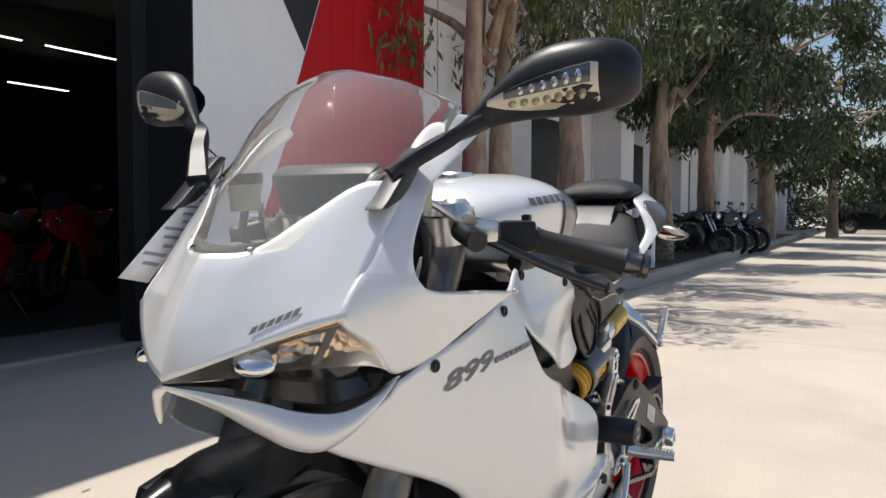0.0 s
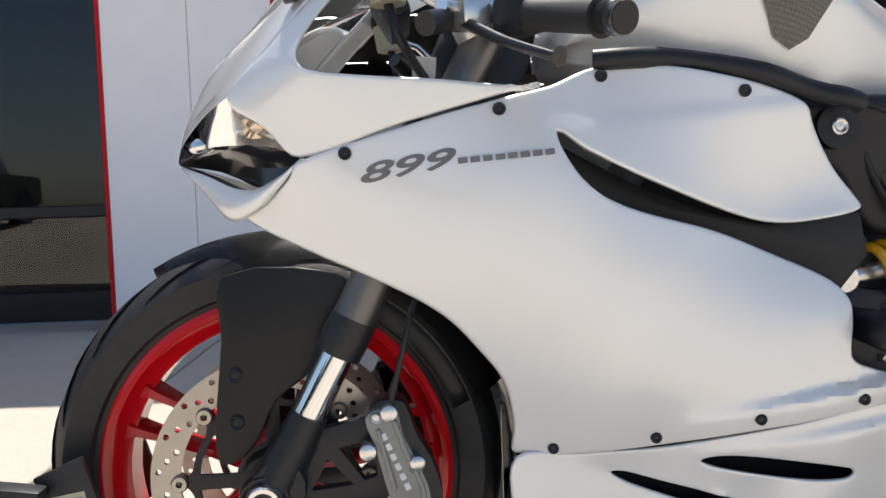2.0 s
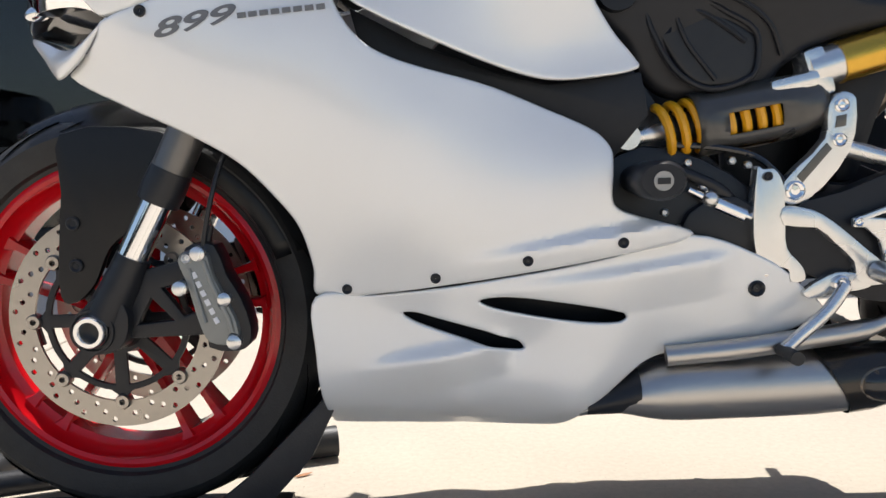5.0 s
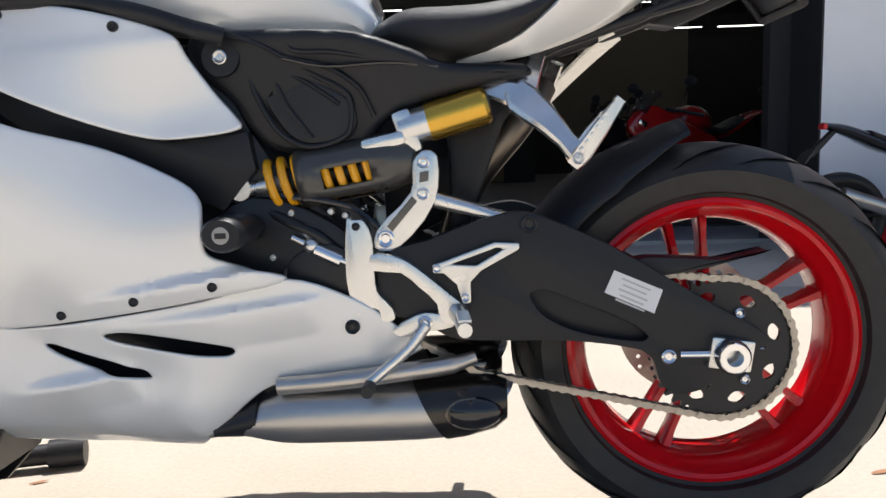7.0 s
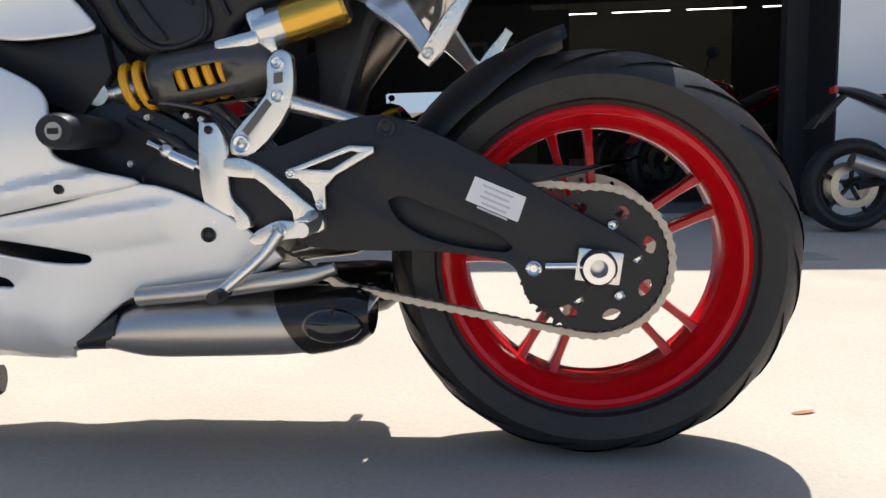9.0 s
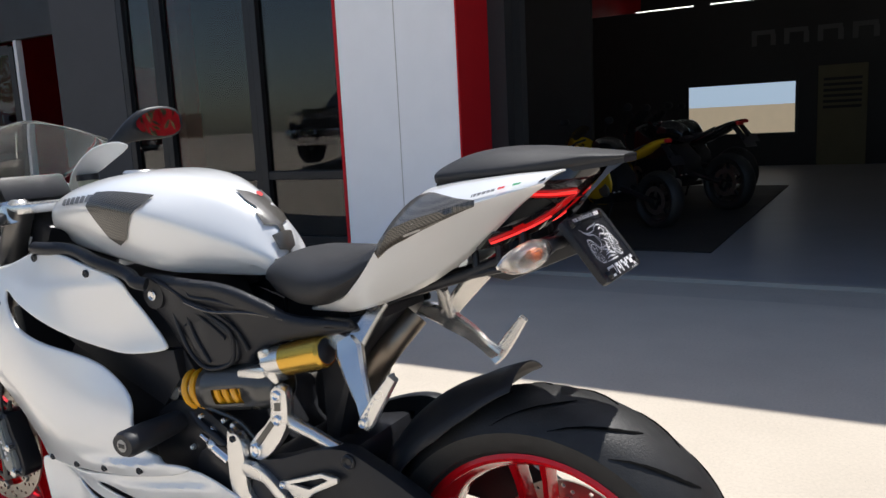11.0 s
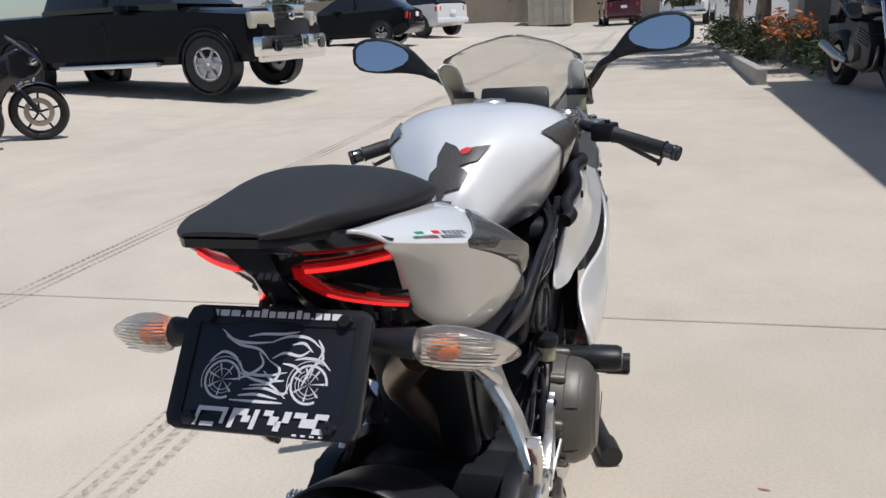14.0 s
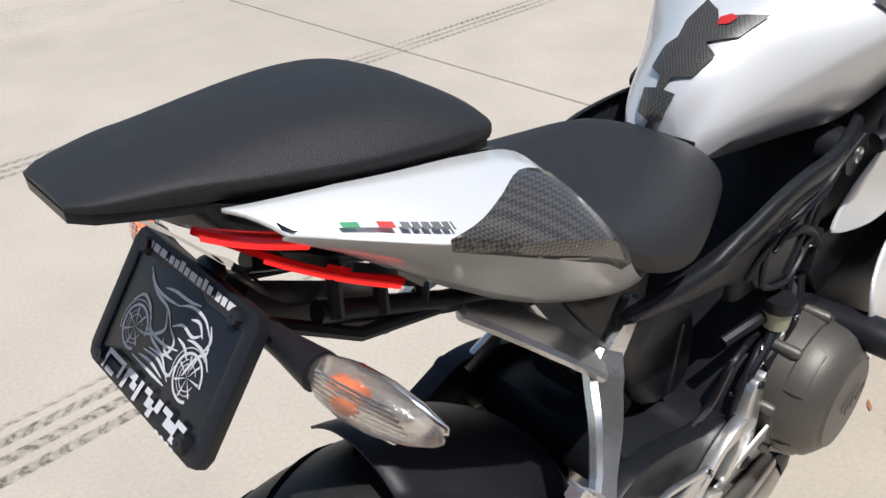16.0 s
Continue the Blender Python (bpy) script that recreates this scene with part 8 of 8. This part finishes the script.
tree(-13.5, 2.3, 5.0, 1.7, 21, "leafy tree beside the grey wall", LEAF2, -0.1, 0.30, 240, 36, 0.20, 0.8)
tree(-17.5, 2.2, 5.5, 2.0, 22, "leafy tree beside the grey wall", LEAF, 0.1, 0.25, 220, 36, 0.24, 0.8)
tree(-50.0, 5.5, 10.0, 4.0, 23, "tall tree behind the car park", LEAF, 0.0, 0.2, 180, 40, 0.45, 0.7)
tree(-54.0, -9.0, 10.0, 4.5, 24, "tall tree behind the car park", LEAF, 0.0, 0.2, 180, 40, 0.45, 0.7)
tree(-53.0, -22.0, 9.0, 4.5, 25, "tall tree behind the car park", LEAF, 0.0, 0.2, 180, 40, 0.45, 0.7)


def shrubs(name, rows, label, material, seed, per=260, size=0.10):
    me = leaf_cloud(rows, per, size, 0.2, seed)
    me.materials.append(material)
    return tagged(new(name, me), label, "shrubs", kind="stuff")


rng = random.Random(4)
shrubs("shrubs", [(-9.6 - 0.55 * k, 2.9 - 0.5 * rng.random() - 0.05 * k, 0.42 + 0.25 * rng.random() + 0.009 * k, 0.30 + 0.2 * rng.random()) for k in range(16)], "low green shrubs beside the grey wall", LEAF, 31, 420)
shrubs("shrubs", [(7.5 + 0.9 * k, 2.8 + 0.4 * rng.random(), 0.35 + 0.2 * rng.random(), 0.40 + 0.2 * rng.random()) for k in range(26)], "low green shrubs in the planted strip", LEAF, 32, 260)
shrubs("flowers", [(-10.0 - 0.5 * k, 2.2 + 0.3 * rng.random(), 0.75 + 0.25 * rng.random(), 0.22) for k in range(6)], "orange bird-like flowers in the shrubs", mat("orange_flower", (0.55, 0.16, 0.05), 0.6, 0, 0.2, 6, island=0.3), 33, 60, 0.12)
struct("kerb_west", box((9.0, 0.14, 0.42), (-13.5, 1.75, 0.14), (0, 0, 0), 0.02), CURB, "concrete kerb beside the shrubs", "kerb")
shrubs("hedge", [(48 + 2.2 * (k % 6), -12 + 2.6 * (k // 6), 1.2, 1.8) for k in range(42)], "far green hedge at the end of the lane", LEAF, 34, 260, 0.4)


# ---- vehicles and other motorcycles ----
CARGLASS = mat("car_glass", (0.015, 0.017, 0.02), 0.06, 0, 0.05, 10, coat=0.3)
TYREF = RUBBER


def car_wheel(parent, x, y, r, w, rimmat):
    t = part("wheel", move(lathe([(-w / 2, r * 0.62), (-w / 2, r * 0.93), (-w / 2 + 0.03, r), (w / 2 - 0.03, r), (w / 2, r * 0.93), (w / 2, r * 0.62)], 36), pose(x, y, r)), TYREF, parent)
    s = -1 if y < 0 else 1
    part("rim", move(lathe([(s * w * 0.42, 0.02), (s * w * 0.44, r * 0.22), (s * w * 0.30, r * 0.30), (s * w * 0.30, r * 0.52), (s * w * 0.48, r * 0.60), (s * w * 0.45, r * 0.64)], 30), pose(x, y, r)), rimmat, t)
    for k in range(6):
        a = 2 * math.pi * k / 6
        part("rim_spoke", box((r * 0.40, 0.03, r * 0.12), (x + r * 0.36 * math.cos(a), y + s * w * 0.40, r + r * 0.36 * math.sin(a)), (0, -math.degrees(a), 0), 0.01), rimmat, t)


def body_loft(rows):
    """Cross-sections along the car: x, half-width low, half-width high, bottom, shoulder, top."""
    rings = []
    for x, wl, wh, zb, zs, zt in rows:
        half = [(wl * 0.92, zb), (wl, zb + 0.12), (wl, (zb + zs) / 2), (wl * 0.985, zs), (wh, zt - 0.05), (wh * 0.8, zt)]
        rings.append([Vector((x, -y, z)) for y, z in half] + [Vector((x, y, z)) for y, z in half[::-1]])
    return loft(rings)


def car(name, at, rz, paint, label, rows, glassrows, wheels, r, rimmat, tail=True, category="car"):
    c = thing(name, label, category, at, "parked cars", rz=rz)
    b = part("body", body_loft(rows), paint, c, angle=30)
    part("glasshouse", body_loft(glassrows), CARGLASS, c, angle=30)
    roofx = [g[0] for g in glassrows]
    part("roof", box(((roofx[-1] - roofx[0]) * 0.62, glassrows[2][2] * 1.75, 0.05), ((roofx[0] + roofx[-1]) / 2, 0, glassrows[2][5] - 0.005), (0, 0, 0), 0.02), paint, c)
    L0, L1, w = rows[0][0], rows[-1][0], rows[2][1]
    for s in (-1, 1):
        for x in wheels:
            car_wheel(c, x, s * (w - 0.10), r, 0.22, rimmat)
            part("wheel_arch", move(lathe([(s * (w - 0.24), r + 0.05), (s * (w + 0.004), r + 0.05), (s * (w + 0.004), r + 0.01)], 30), pose(x, 0, r)), BLACKPL, c)
        part("headlight", box((0.10, 0.38, 0.16), (L0 + 0.10, s * (w - 0.28), rows[1][4] - 0.16), (0, 0, s * -14), 0.03), REFLECT, c)
        part("tail_light", box((0.08, 0.26, 0.20), (L1 - 0.05, s * (w - 0.20), rows[-2][4] - 0.18), (0, 0, s * 10), 0.03), REDD, c)
        part("door_mirror", box((0.12, 0.18, 0.14), (glassrows[1][0] + 0.15, s * (w + 0.10), rows[2][4] + 0.05), (0, 0, 0), 0.03), paint, c)
        part("door_line", box((0.008, 0.006, 0.55), ((wheels[0] + wheels[1]) / 2, s * (w + 0.001), (rows[2][3] + rows[2][4]) / 2)), BLACKPL, c)
        part("side_window_pillar", box((0.06, 0.01, 0.45), ((roofx[0] + roofx[-1]) / 2, s * glassrows[2][1] * 0.97, (glassrows[2][4] + glassrows[2][5]) / 2 - 0.12)), paint, c)
    part("front_bumper", box((0.14, w * 1.85, 0.22), (L0 + 0.02, 0, 0.50), (0, 0, 0), 0.05), paint if "truck" not in name else CHROME, c)
    part("rear_bumper", box((0.14, w * 1.85, 0.20), (L1 - 0.02, 0, 0.52), (0, 0, 0), 0.05), paint if "truck" not in name else CHROME, c)
    part("grille", box((0.05, w * 1.0, 0.26), (L0 + 0.02, 0, rows[1][4] - 0.22), (0, 0, 0), 0.02), SATIN, c)
    part("plate_bar", box((0.02, 0.30, 0.14), (L1 + 0.045, 0, 0.85)), WALLW, c, smooth=False)
    return c


SALOON = [(-2.2, 0.70, 0.60, 0.35, 0.60, 0.68), (-2.0, 0.84, 0.70, 0.22, 0.74, 0.82), (-1.0, 0.90, 0.78, 0.20, 0.92, 0.98), (0.0, 0.91, 0.80, 0.20, 0.96, 1.02), (1.4, 0.90, 0.80, 0.22, 1.0, 1.06), (2.05, 0.86, 0.76, 0.28, 1.0, 1.06), (2.25, 0.78, 0.70, 0.42, 0.90, 0.98)]
SALG = [(-1.0, 0.70, 0.66, 0.90, 0.94, 1.0), (-0.25, 0.84, 0.62, 0.92, 1.0, 1.42), (0.6, 0.85, 0.64, 0.92, 1.02, 1.52), (1.5, 0.84, 0.62, 0.94, 1.02, 1.46), (2.05, 0.76, 0.66, 0.94, 1.0, 1.06)]
SUVR = [(x, a + 0.03, b + 0.03, c + 0.06, d + 0.14, e + 0.14) for x, a, b, c, d, e in SALOON]
SUVG = [(-1.05, 0.74, 0.68, 1.02, 1.06, 1.14), (-0.45, 0.88, 0.68, 1.04, 1.12, 1.62), (0.5, 0.90, 0.70, 1.04, 1.14, 1.76), (1.7, 0.88, 0.68, 1.06, 1.14, 1.72), (2.2, 0.80, 0.70, 1.06, 1.10, 1.22)]
TRUCK = [(-2.75, 0.86, 0.74, 0.50, 0.88, 0.96), (-2.55, 0.98, 0.86, 0.42, 1.08, 1.16), (-1.2, 1.0, 0.90, 0.42, 1.20, 1.26), (0.2, 1.0, 0.92, 0.42, 1.22, 1.28), (1.0, 1.0, 0.94, 0.42, 1.24, 1.28), (2.6, 1.0, 0.94, 0.44, 1.24, 1.28), (2.9, 0.98, 0.92, 0.50, 1.22, 1.28)]
TRUCKG = [(-1.35, 0.86, 0.80, 1.18, 1.20, 1.28), (-0.65, 0.94, 0.74, 1.20, 1.28, 1.86), (0.2, 0.95, 0.76, 1.20, 1.30, 1.94), (1.0, 0.94, 0.74, 1.20, 1.30, 1.90), (1.2, 0.92, 0.80, 1.20, 1.28, 1.36)]
BLACKCAR = mat("black_car_paint", (0.006, 0.007, 0.010), 0.14, 0.0, 0.05, 4, coat=0.05, spec=0.15)
WHITECAR = mat("white_car_paint", (0.72, 0.72, 0.71), 0.25, 0, 0.03, 4, coat=0.6)
MAROON = mat("dark_red_car_paint", (0.10, 0.03, 0.04), 0.2, 0.2, 0.05, 4, coat=0.8)
GREYRIM = mat("grey_alloy", (0.45, 0.45, 0.46), 0.3, 0.8, 0.05, 20)
truck = car("pickup_truck", (-9.45, -7.72, 0), 265, BLACKCAR, "black pickup truck with chrome bumper", TRUCK, TRUCKG, (-1.85, 1.75), 0.41, GREYRIM, category="pickup truck")
LIP = mat("bright_rim_lip", (0.75, 0.75, 0.76), 0.2, 0.9, 0.04, 30)
for s in (-1, 1):
    part("lower_bumper", box((0.20, 0.95, 0.30), (-2.78, s * 0.50, 0.62), (0, 0, s * -10), 0.06), CHROME, truck)
    part("fog_light", tube([(-2.86, s * 0.66, 0.62), (-2.89, s * 0.66, 0.62)], [0.09, 0.085], 18), SMOKE, truck)
    part("headlamp", box((0.14, 0.46, 0.24), (-2.66, s * 0.74, 0.99), (0, 0, s * -16), 0.05), mat("lamp_plastic", (0.62, 0.58, 0.46), 0.15, 0.3, 0.15, 30, coat=0.6), truck)
    part("running_board", box((1.90, 0.12, 0.07), (-0.05, s * 1.02, 0.44), (0, 0, 0), 0.02), LIP, truck)
    for x in (-1.85, 1.75):
        part("rim_lip", move(lathe([(s * 0.975, 0.265), (s * 0.992, 0.250), (s * 0.992, 0.215), (s * 0.96, 0.205)], 40), pose(x, 0, 0.41)), LIP, truck)
        part("arch_flare", tube([(x + 0.50 * math.cos(a), s * 1.00, 0.43 + 0.50 * math.sin(a)) for a in [math.pi * k / 14 for k in range(15)]], 0.035, 8), BLACKCAR, truck)
    part("door_handle", box((0.18, 0.03, 0.035), (0.05, s * 1.01, 1.08), (0, 0, 0), 0.01), BLACKCAR, truck)
part("grille_surround", box((0.10, 1.02, 0.40), (-2.68, 0, 1.02), (0, -6, 0), 0.06), CHROME, truck)
for k in range(4):
    part("grille_bar", box((0.06, 0.80, 0.050), (-2.725 + 0.008 * k, 0, 0.91 + 0.075 * k), (0, -6, 0), 0.01), SATIN, truck)
part("grille_badge", ball((-2.76, 0, 1.03), (0.02, 0.09, 0.06)), CHROME, truck)
car("estate_car", (-22.4, -9.15, 0), 90, BLACKCAR, "black estate car parked in the lot", SALOON, SALG, (-1.4, 1.35), 0.33, GREYRIM)
car("sport_utility_car", (-29.0, -9.0, 0), 60, WHITECAR, "white sport utility car", SUVR, SUVG, (-1.4, 1.4), 0.38, GREYRIM)
car("hatchback", (-41.0, -1.3, 0), 8, MAROON, "dark red sport utility car", SUVR, SUVG, (-1.4, 1.4), 0.38, GREYRIM)
car("pickup_truck", (-36.0, 2.0, 0), 172, WHITECAR, "white pickup truck parked by the trees", TRUCK, TRUCKG, (-1.85, 1.75), 0.40, GREYRIM, category="pickup truck")
car("estate_car", (42.0, -1.0, 0), 90, BLACKCAR, "dark car at the end of the lane", SALOON, SALG, (-1.4, 1.35), 0.33, GREYRIM)
box_c = thing("shipping_container", "beige steel shipping container", "container", (-43.0, -5.2, 0), rz=4)
CONT = mat("beige_container_paint", (0.46, 0.42, 0.33), 0.6, 0, 0.12, 5, 0.2, 40)
part("shell", box((6.0, 2.4, 2.6), (-3.0, 0, 1.35), (0, 0, 0), 0.02), CONT, box_c, smooth=False)
for s in (-1, 1):
    part("door", box((0.05, 1.14, 2.4), (0.02, s * 0.59, 1.32), (0, 0, 0), 0.01), CONT, box_c, smooth=False)
    for q in (0.25, 0.85):
        part("lock_bar", tube([(0.065, s * q, 0.15), (0.065, s * q, 2.5)], 0.02, 8), CONT, box_c)
    for z in (0.5, 1.3, 2.1):
        part("rib", box((0.03, 1.0, 0.05), (0.05, s * 0.59, z)), CONT, box_c, smooth=False)
wall("wall_yard", -50.0, -49.7, -40.0, 3.0, 0, 3.2, mat("yard_wall_tan", (0.36, 0.30, 0.23), 0.85, 0, 0.1, 4, 0.3, 30), "tan masonry yard wall")
wall("wall_far_building", -66.0, -60.0, -44.0, 16.0, 0, 8.0, WALLW, "white building behind the yard wall")


def parked_bike(at, rz, tank_m, fair_m, label, naked=False, gold=False, rz_steer=0, rim_m=None, group="parked motorcycles", size=1.0):
    """A plain road motorcycle: front is towards -x."""
    b = thing("parked_motorcycle", label, "motorcycle", at, group, rz=rz)
    b.matrix_world = b.matrix_world @ Matrix.Scale(size, 4)
    rim_m = rim_m or SATIN
    for x, r, w in ((0, 0.30, 0.06), (1.42, 0.31, 0.085)):
        wh = part("wheel", move(lathe(tyre_profile(r, w, 0.22, 62), 40), pose(x, 0, r)), TYREF, b)
        part("rim", move(lathe([(-w * 0.7, 0.225), (-w * 0.6, 0.205), (w * 0.6, 0.205), (w * 0.7, 0.225)], 36), pose(x, 0, r)), rim_m, wh)
        for k in range(5):
            a = 2 * math.pi * k / 5 + 0.4
            part("spoke", box((0.20, 0.03, 0.022), (x + 0.11 * math.cos(a), 0, r + 0.11 * math.sin(a)), (0, -math.degrees(a), 0), 0.005), rim_m, wh)
        for s in (-1, 1):
            part("brake_disc", move(lathe([(s * 0.062, 0.10), (s * 0.064, 0.15), (s * 0.067, 0.15), (s * 0.068, 0.10)], 30), pose(x, 0, r)), DISC, wh)
    fm = GOLD if gold else SATIN
    for s in (-1, 1):
        part("fork_leg", tube([(0, s * 0.10, 0.30), (0.14, s * 0.10, 0.55)], 0.026, 10), fm, b)
        part("fork_tube", tube([(0.13, s * 0.10, 0.53), (0.30, s * 0.10, 0.90)], 0.022, 10), GOLD if gold else CHROME, b)
        part("handlebar", tube([(0.28, s * 0.05, 0.95), (0.32, s * 0.22, 1.02 if naked else 0.92), (0.40, s * 0.36, 1.0 if naked else 0.88)], 0.014, 8), BLACKPL, b)
        part("mirror_head", ball((0.26, s * 0.33, 1.16), (0.02, 0.07, 0.045)), BLACKPL, b)
        part("mirror_stem", tube([(0.28, s * 0.24, 1.02), (0.26, s * 0.31, 1.15)], 0.007, 6), BLACKPL, b)
        part("swingarm_side", tube([(0.92, s * 0.08, 0.42), (1.42, s * 0.11, 0.31)], [0.04, 0.03], 8), SATIN, b)
        part("footpeg", tube([(0.95, s * 0.12, 0.38), (0.95, s * 0.22, 0.38)], 0.012, 8), ALU, b)
    part("front_mudguard", loft([[Vector((0.325 * math.cos(a), y, 0.30 + 0.325 * math.sin(a) - 2.5 * y * y)) for y in (-0.07, -0.035, 0, 0.035, 0.07)] for a in [radians(150 - 11 * k) for k in range(9)]], close=False), fair_m, b)
    part("fuel_tank", loft(pad_rings(smooth_rows([(0.40, 0.86, 0.78, 0.07), (0.48, 0.96, 0.76, 0.13), (0.60, 0.99, 0.75, 0.16), (0.74, 0.95, 0.75, 0.13), (0.84, 0.86, 0.76, 0.08)], 3), 0.6, 16)), tank_m, b)
    part("seat", loft(pad_rings(smooth_rows([(0.80, 0.82, 0.74, 0.09), (0.95, 0.80, 0.73, 0.13), (1.10, 0.84, 0.78, 0.12), (1.25, 0.90, 0.85, 0.09)], 3), 0.4, 14)), SEATV, b)
    part("tail", loft(pad_rings(smooth_rows([(1.0, 0.78, 0.70, 0.12), (1.2, 0.86, 0.76, 0.11), (1.4, 0.94, 0.86, 0.08), (1.55, 0.96, 0.92, 0.04)], 3), 0.6, 12)), fair_m, b)
    part("tail_light", box((0.03, 0.09, 0.04), (1.55, 0, 0.93), (0, 0, 0), 0.01), REDD, b)
    part("plate_hanger", plate([(1.46, 0.90), (1.50, 0.90), (1.66, 0.74), (1.62, 0.72)], -0.03, 0.03, 0.003), BLACKPL, b)
    part("plate_bar", box((0.01, 0.18, 0.11), (1.665, 0, 0.73), (0, -35, 0)), PLATEB, b, smooth=False)
    e = part("engine", plate([(0.42, 0.28), (0.38, 0.48), (0.50, 0.70), (0.74, 0.72), (0.92, 0.56), (0.95, 0.36), (0.80, 0.24), (0.55, 0.22)], -0.15, 0.15, 0.03), SATIN, b)
    for k in range(5):
        part("cooling_fin", box((0.26, 0.33, 0.008), (0.56, 0, 0.50 + 0.03 * k), (0, -15, 0)), MAGN, e, smooth=False)
    part("clutch_cover", tube([(0.74, 0.14, 0.40), (0.74, 0.19, 0.40)], [0.10, 0.085], 20), MAGN, e)
    part("clutch_cover", tube([(0.74, -0.14, 0.40), (0.74, -0.18, 0.40)], [0.09, 0.075], 20), MAGN, e)
    part("silencer", tube([(0.95, 0.14, 0.30), (1.15, 0.17, 0.36), (1.50, 0.20, 0.48)], [0.03, 0.055, 0.05], 14), STEEL, b)
    part("header_pipe", tube(spline([(0.45, 0.06, 0.52), (0.36, 0.08, 0.40), (0.45, 0.09, 0.24), (0.95, 0.13, 0.28)], 4, False), 0.025, 10), HEATED, b)
    part("side_stand", tube([(0.82, -0.12, 0.26), (0.86, -0.26, 0.0)], 0.012, 8), SATIN, b)
    if naked:
        part("headlight", ball((0.14, 0, 0.88), (0.09, 0.10, 0.10)), BLACKPL, b)
        part("lens", ball((0.095, 0, 0.88), (0.055, 0.085, 0.085)), REFLECT, b)
    else:
        for s in (-1, 1):
            o = [(-0.12, 0.80), (0.06, 0.98), (0.22, 0.92), (0.42, 0.82), (0.80, 0.66), (0.86, 0.42), (0.80, 0.25), (0.45, 0.24), (0.33, 0.45), (0.18, 0.62), (0.0, 0.66)]
            part("fairing", sheet(o, field([(-0.12, 0.80, 0.03), (0.06, 0.96, 0.10), (0.2, 0.75, 0.18), (0.45, 0.80, 0.20), (0.6, 0.5, 0.21), (0.8, 0.28, 0.13), (0.45, 0.26, 0.14), (0.84, 0.6, 0.19)]), s, 0.05, 0.02, n=3), fair_m, b)
            part("headlight", box((0.08, 0.07, 0.05), (-0.03, s * 0.075, 0.83), (0, 30, s * 25), 0.015), REFLECT, b)
        part("nose", ball((0.02, 0, 0.84), (0.13, 0.09, 0.10), (0, -35, 0)), fair_m, b)
        part("screen", loft([[Vector((x, y, z - 3 * y * y)) for y in (-0.11, -0.06, 0, 0.06, 0.11)] for x, z in ((-0.02, 0.94), (0.08, 1.04), (0.18, 1.12))], close=False), mat("smoke_screen", (0.03, 0.03, 0.035), 0.08, 0, 0.02, 10, alpha=0.75), b)
    return b


BLK = mat("black_tank_paint", (0.012, 0.012, 0.014), 0.15, 0, 0.04, 10, coat=0.8)
GREYP = mat("dark_grey_paint", (0.035, 0.037, 0.042), 0.25, 0.3, 0.05, 10, coat=0.6)
REDP = mat("red_bike_paint", (0.34, 0.008, 0.009), 0.2, 0, 0.04, 10, coat=0.8)
YELP = mat("yellow_bike_paint", (0.70, 0.42, 0.02), 0.25, 0, 0.04, 10, coat=0.6)
# row beside the lot
parked_bike((-1.62, -6.02, 0), 305, GREYP, WHITECAR, "white fairing cruiser at the end of the row", True, rim_m=CHROME)
parked_bike((-2.42, -5.82, 0), 303, GREYP, GREYP, "dark grey naked motorcycle with gold fork", True, True)
parked_bike((-3.50, -6.30, 0), 305, BLK, BLK, "black naked motorcycle in the row", True)
parked_bike((-4.22, -6.24, 0), 308, WHITECAR, BLK, "white and black sport motorcycle", False)
parked_bike((-5.00, -6.10, 0), 310, BLK, BLK, "black sport motorcycle in the row", False)
# in the shade of the shop
parked_bike((-7.25, 2.92, 0), 189, BLK, BLK, "black motorcycle in the shade of the shop", True, size=1.12)
# beside the workshop door
parked_bike((4.05, 2.87, 0), 180, BLK, BLK, "small black motorcycle against the white wall", True, size=0.76)
# inside the workshop
parked_bike((-0.95, 6.75, 0), -32, BLK, YELP, "yellow and black sport motorcycle in the workshop", False, size=0.88)
for k, (x, y, m, rz) in enumerate(((2.45, 5.40, REDP, 33), (2.30, 6.70, BLK, 30), (2.45, 7.80, REDP, 30), (2.60, 9.00, BLK, 28), (-0.75, 8.3, BLK, -30), (-0.9, 9.7, BLK, -30), (3.9, 6.2, REDP, 33))):
    parked_bike((x, y, 0), rz, m, m, ("red" if m is REDP else "black") + " sport motorcycle in the workshop", False, gold=m is REDP)
# row far down the lane
for k in range(4):
    parked_bike((16.0 + 1.1 * k, 2.1 - 0.1 * k, 0), 80, BLK, BLK, "black motorcycle parked beside the units", k % 2 == 0)

# ---- small things on the ground ----
LITTER = mat("dry_leaf", (0.42, 0.20, 0.10), 0.8, 0, 0.2, 60)


def dry_leaf(x, y, rz, l):
    bm = loft([[Vector((t * l, -w * l, 0.002 + 0.06 * l * (0.5 + t) ** 2)), Vector((t * l, 0, 0.004 + 0.02 * l * t)), Vector((t * l, w * l, 0.003 + 0.05 * l * abs(t)))] for t, w in ((-0.5, 0.01), (-0.25, 0.10), (0.1, 0.13), (0.4, 0.06), (0.5, 0.005))], close=False)
    o = part("dry_leaf", bm, LITTER)
    o.matrix_world = pose(x, y, 0, 0, 0, rz)
    return tagged(o, "curled dry brown leaf on the concrete", "leaf", "dry leaves")


for x, y, rz, l in ((1.82, 0.18, 20, 0.05), (0.69, 1.32, 60, 0.06), (0.21, 0.16, 30, 0.035), (0.95, 1.62, 10, 0.04), (0.30, 0.62, 80, 0.03), (2.10, 0.42, 120, 0.03), (-0.3, 1.1, 40, 0.03)):
    dry_leaf(x, y, rz, l)
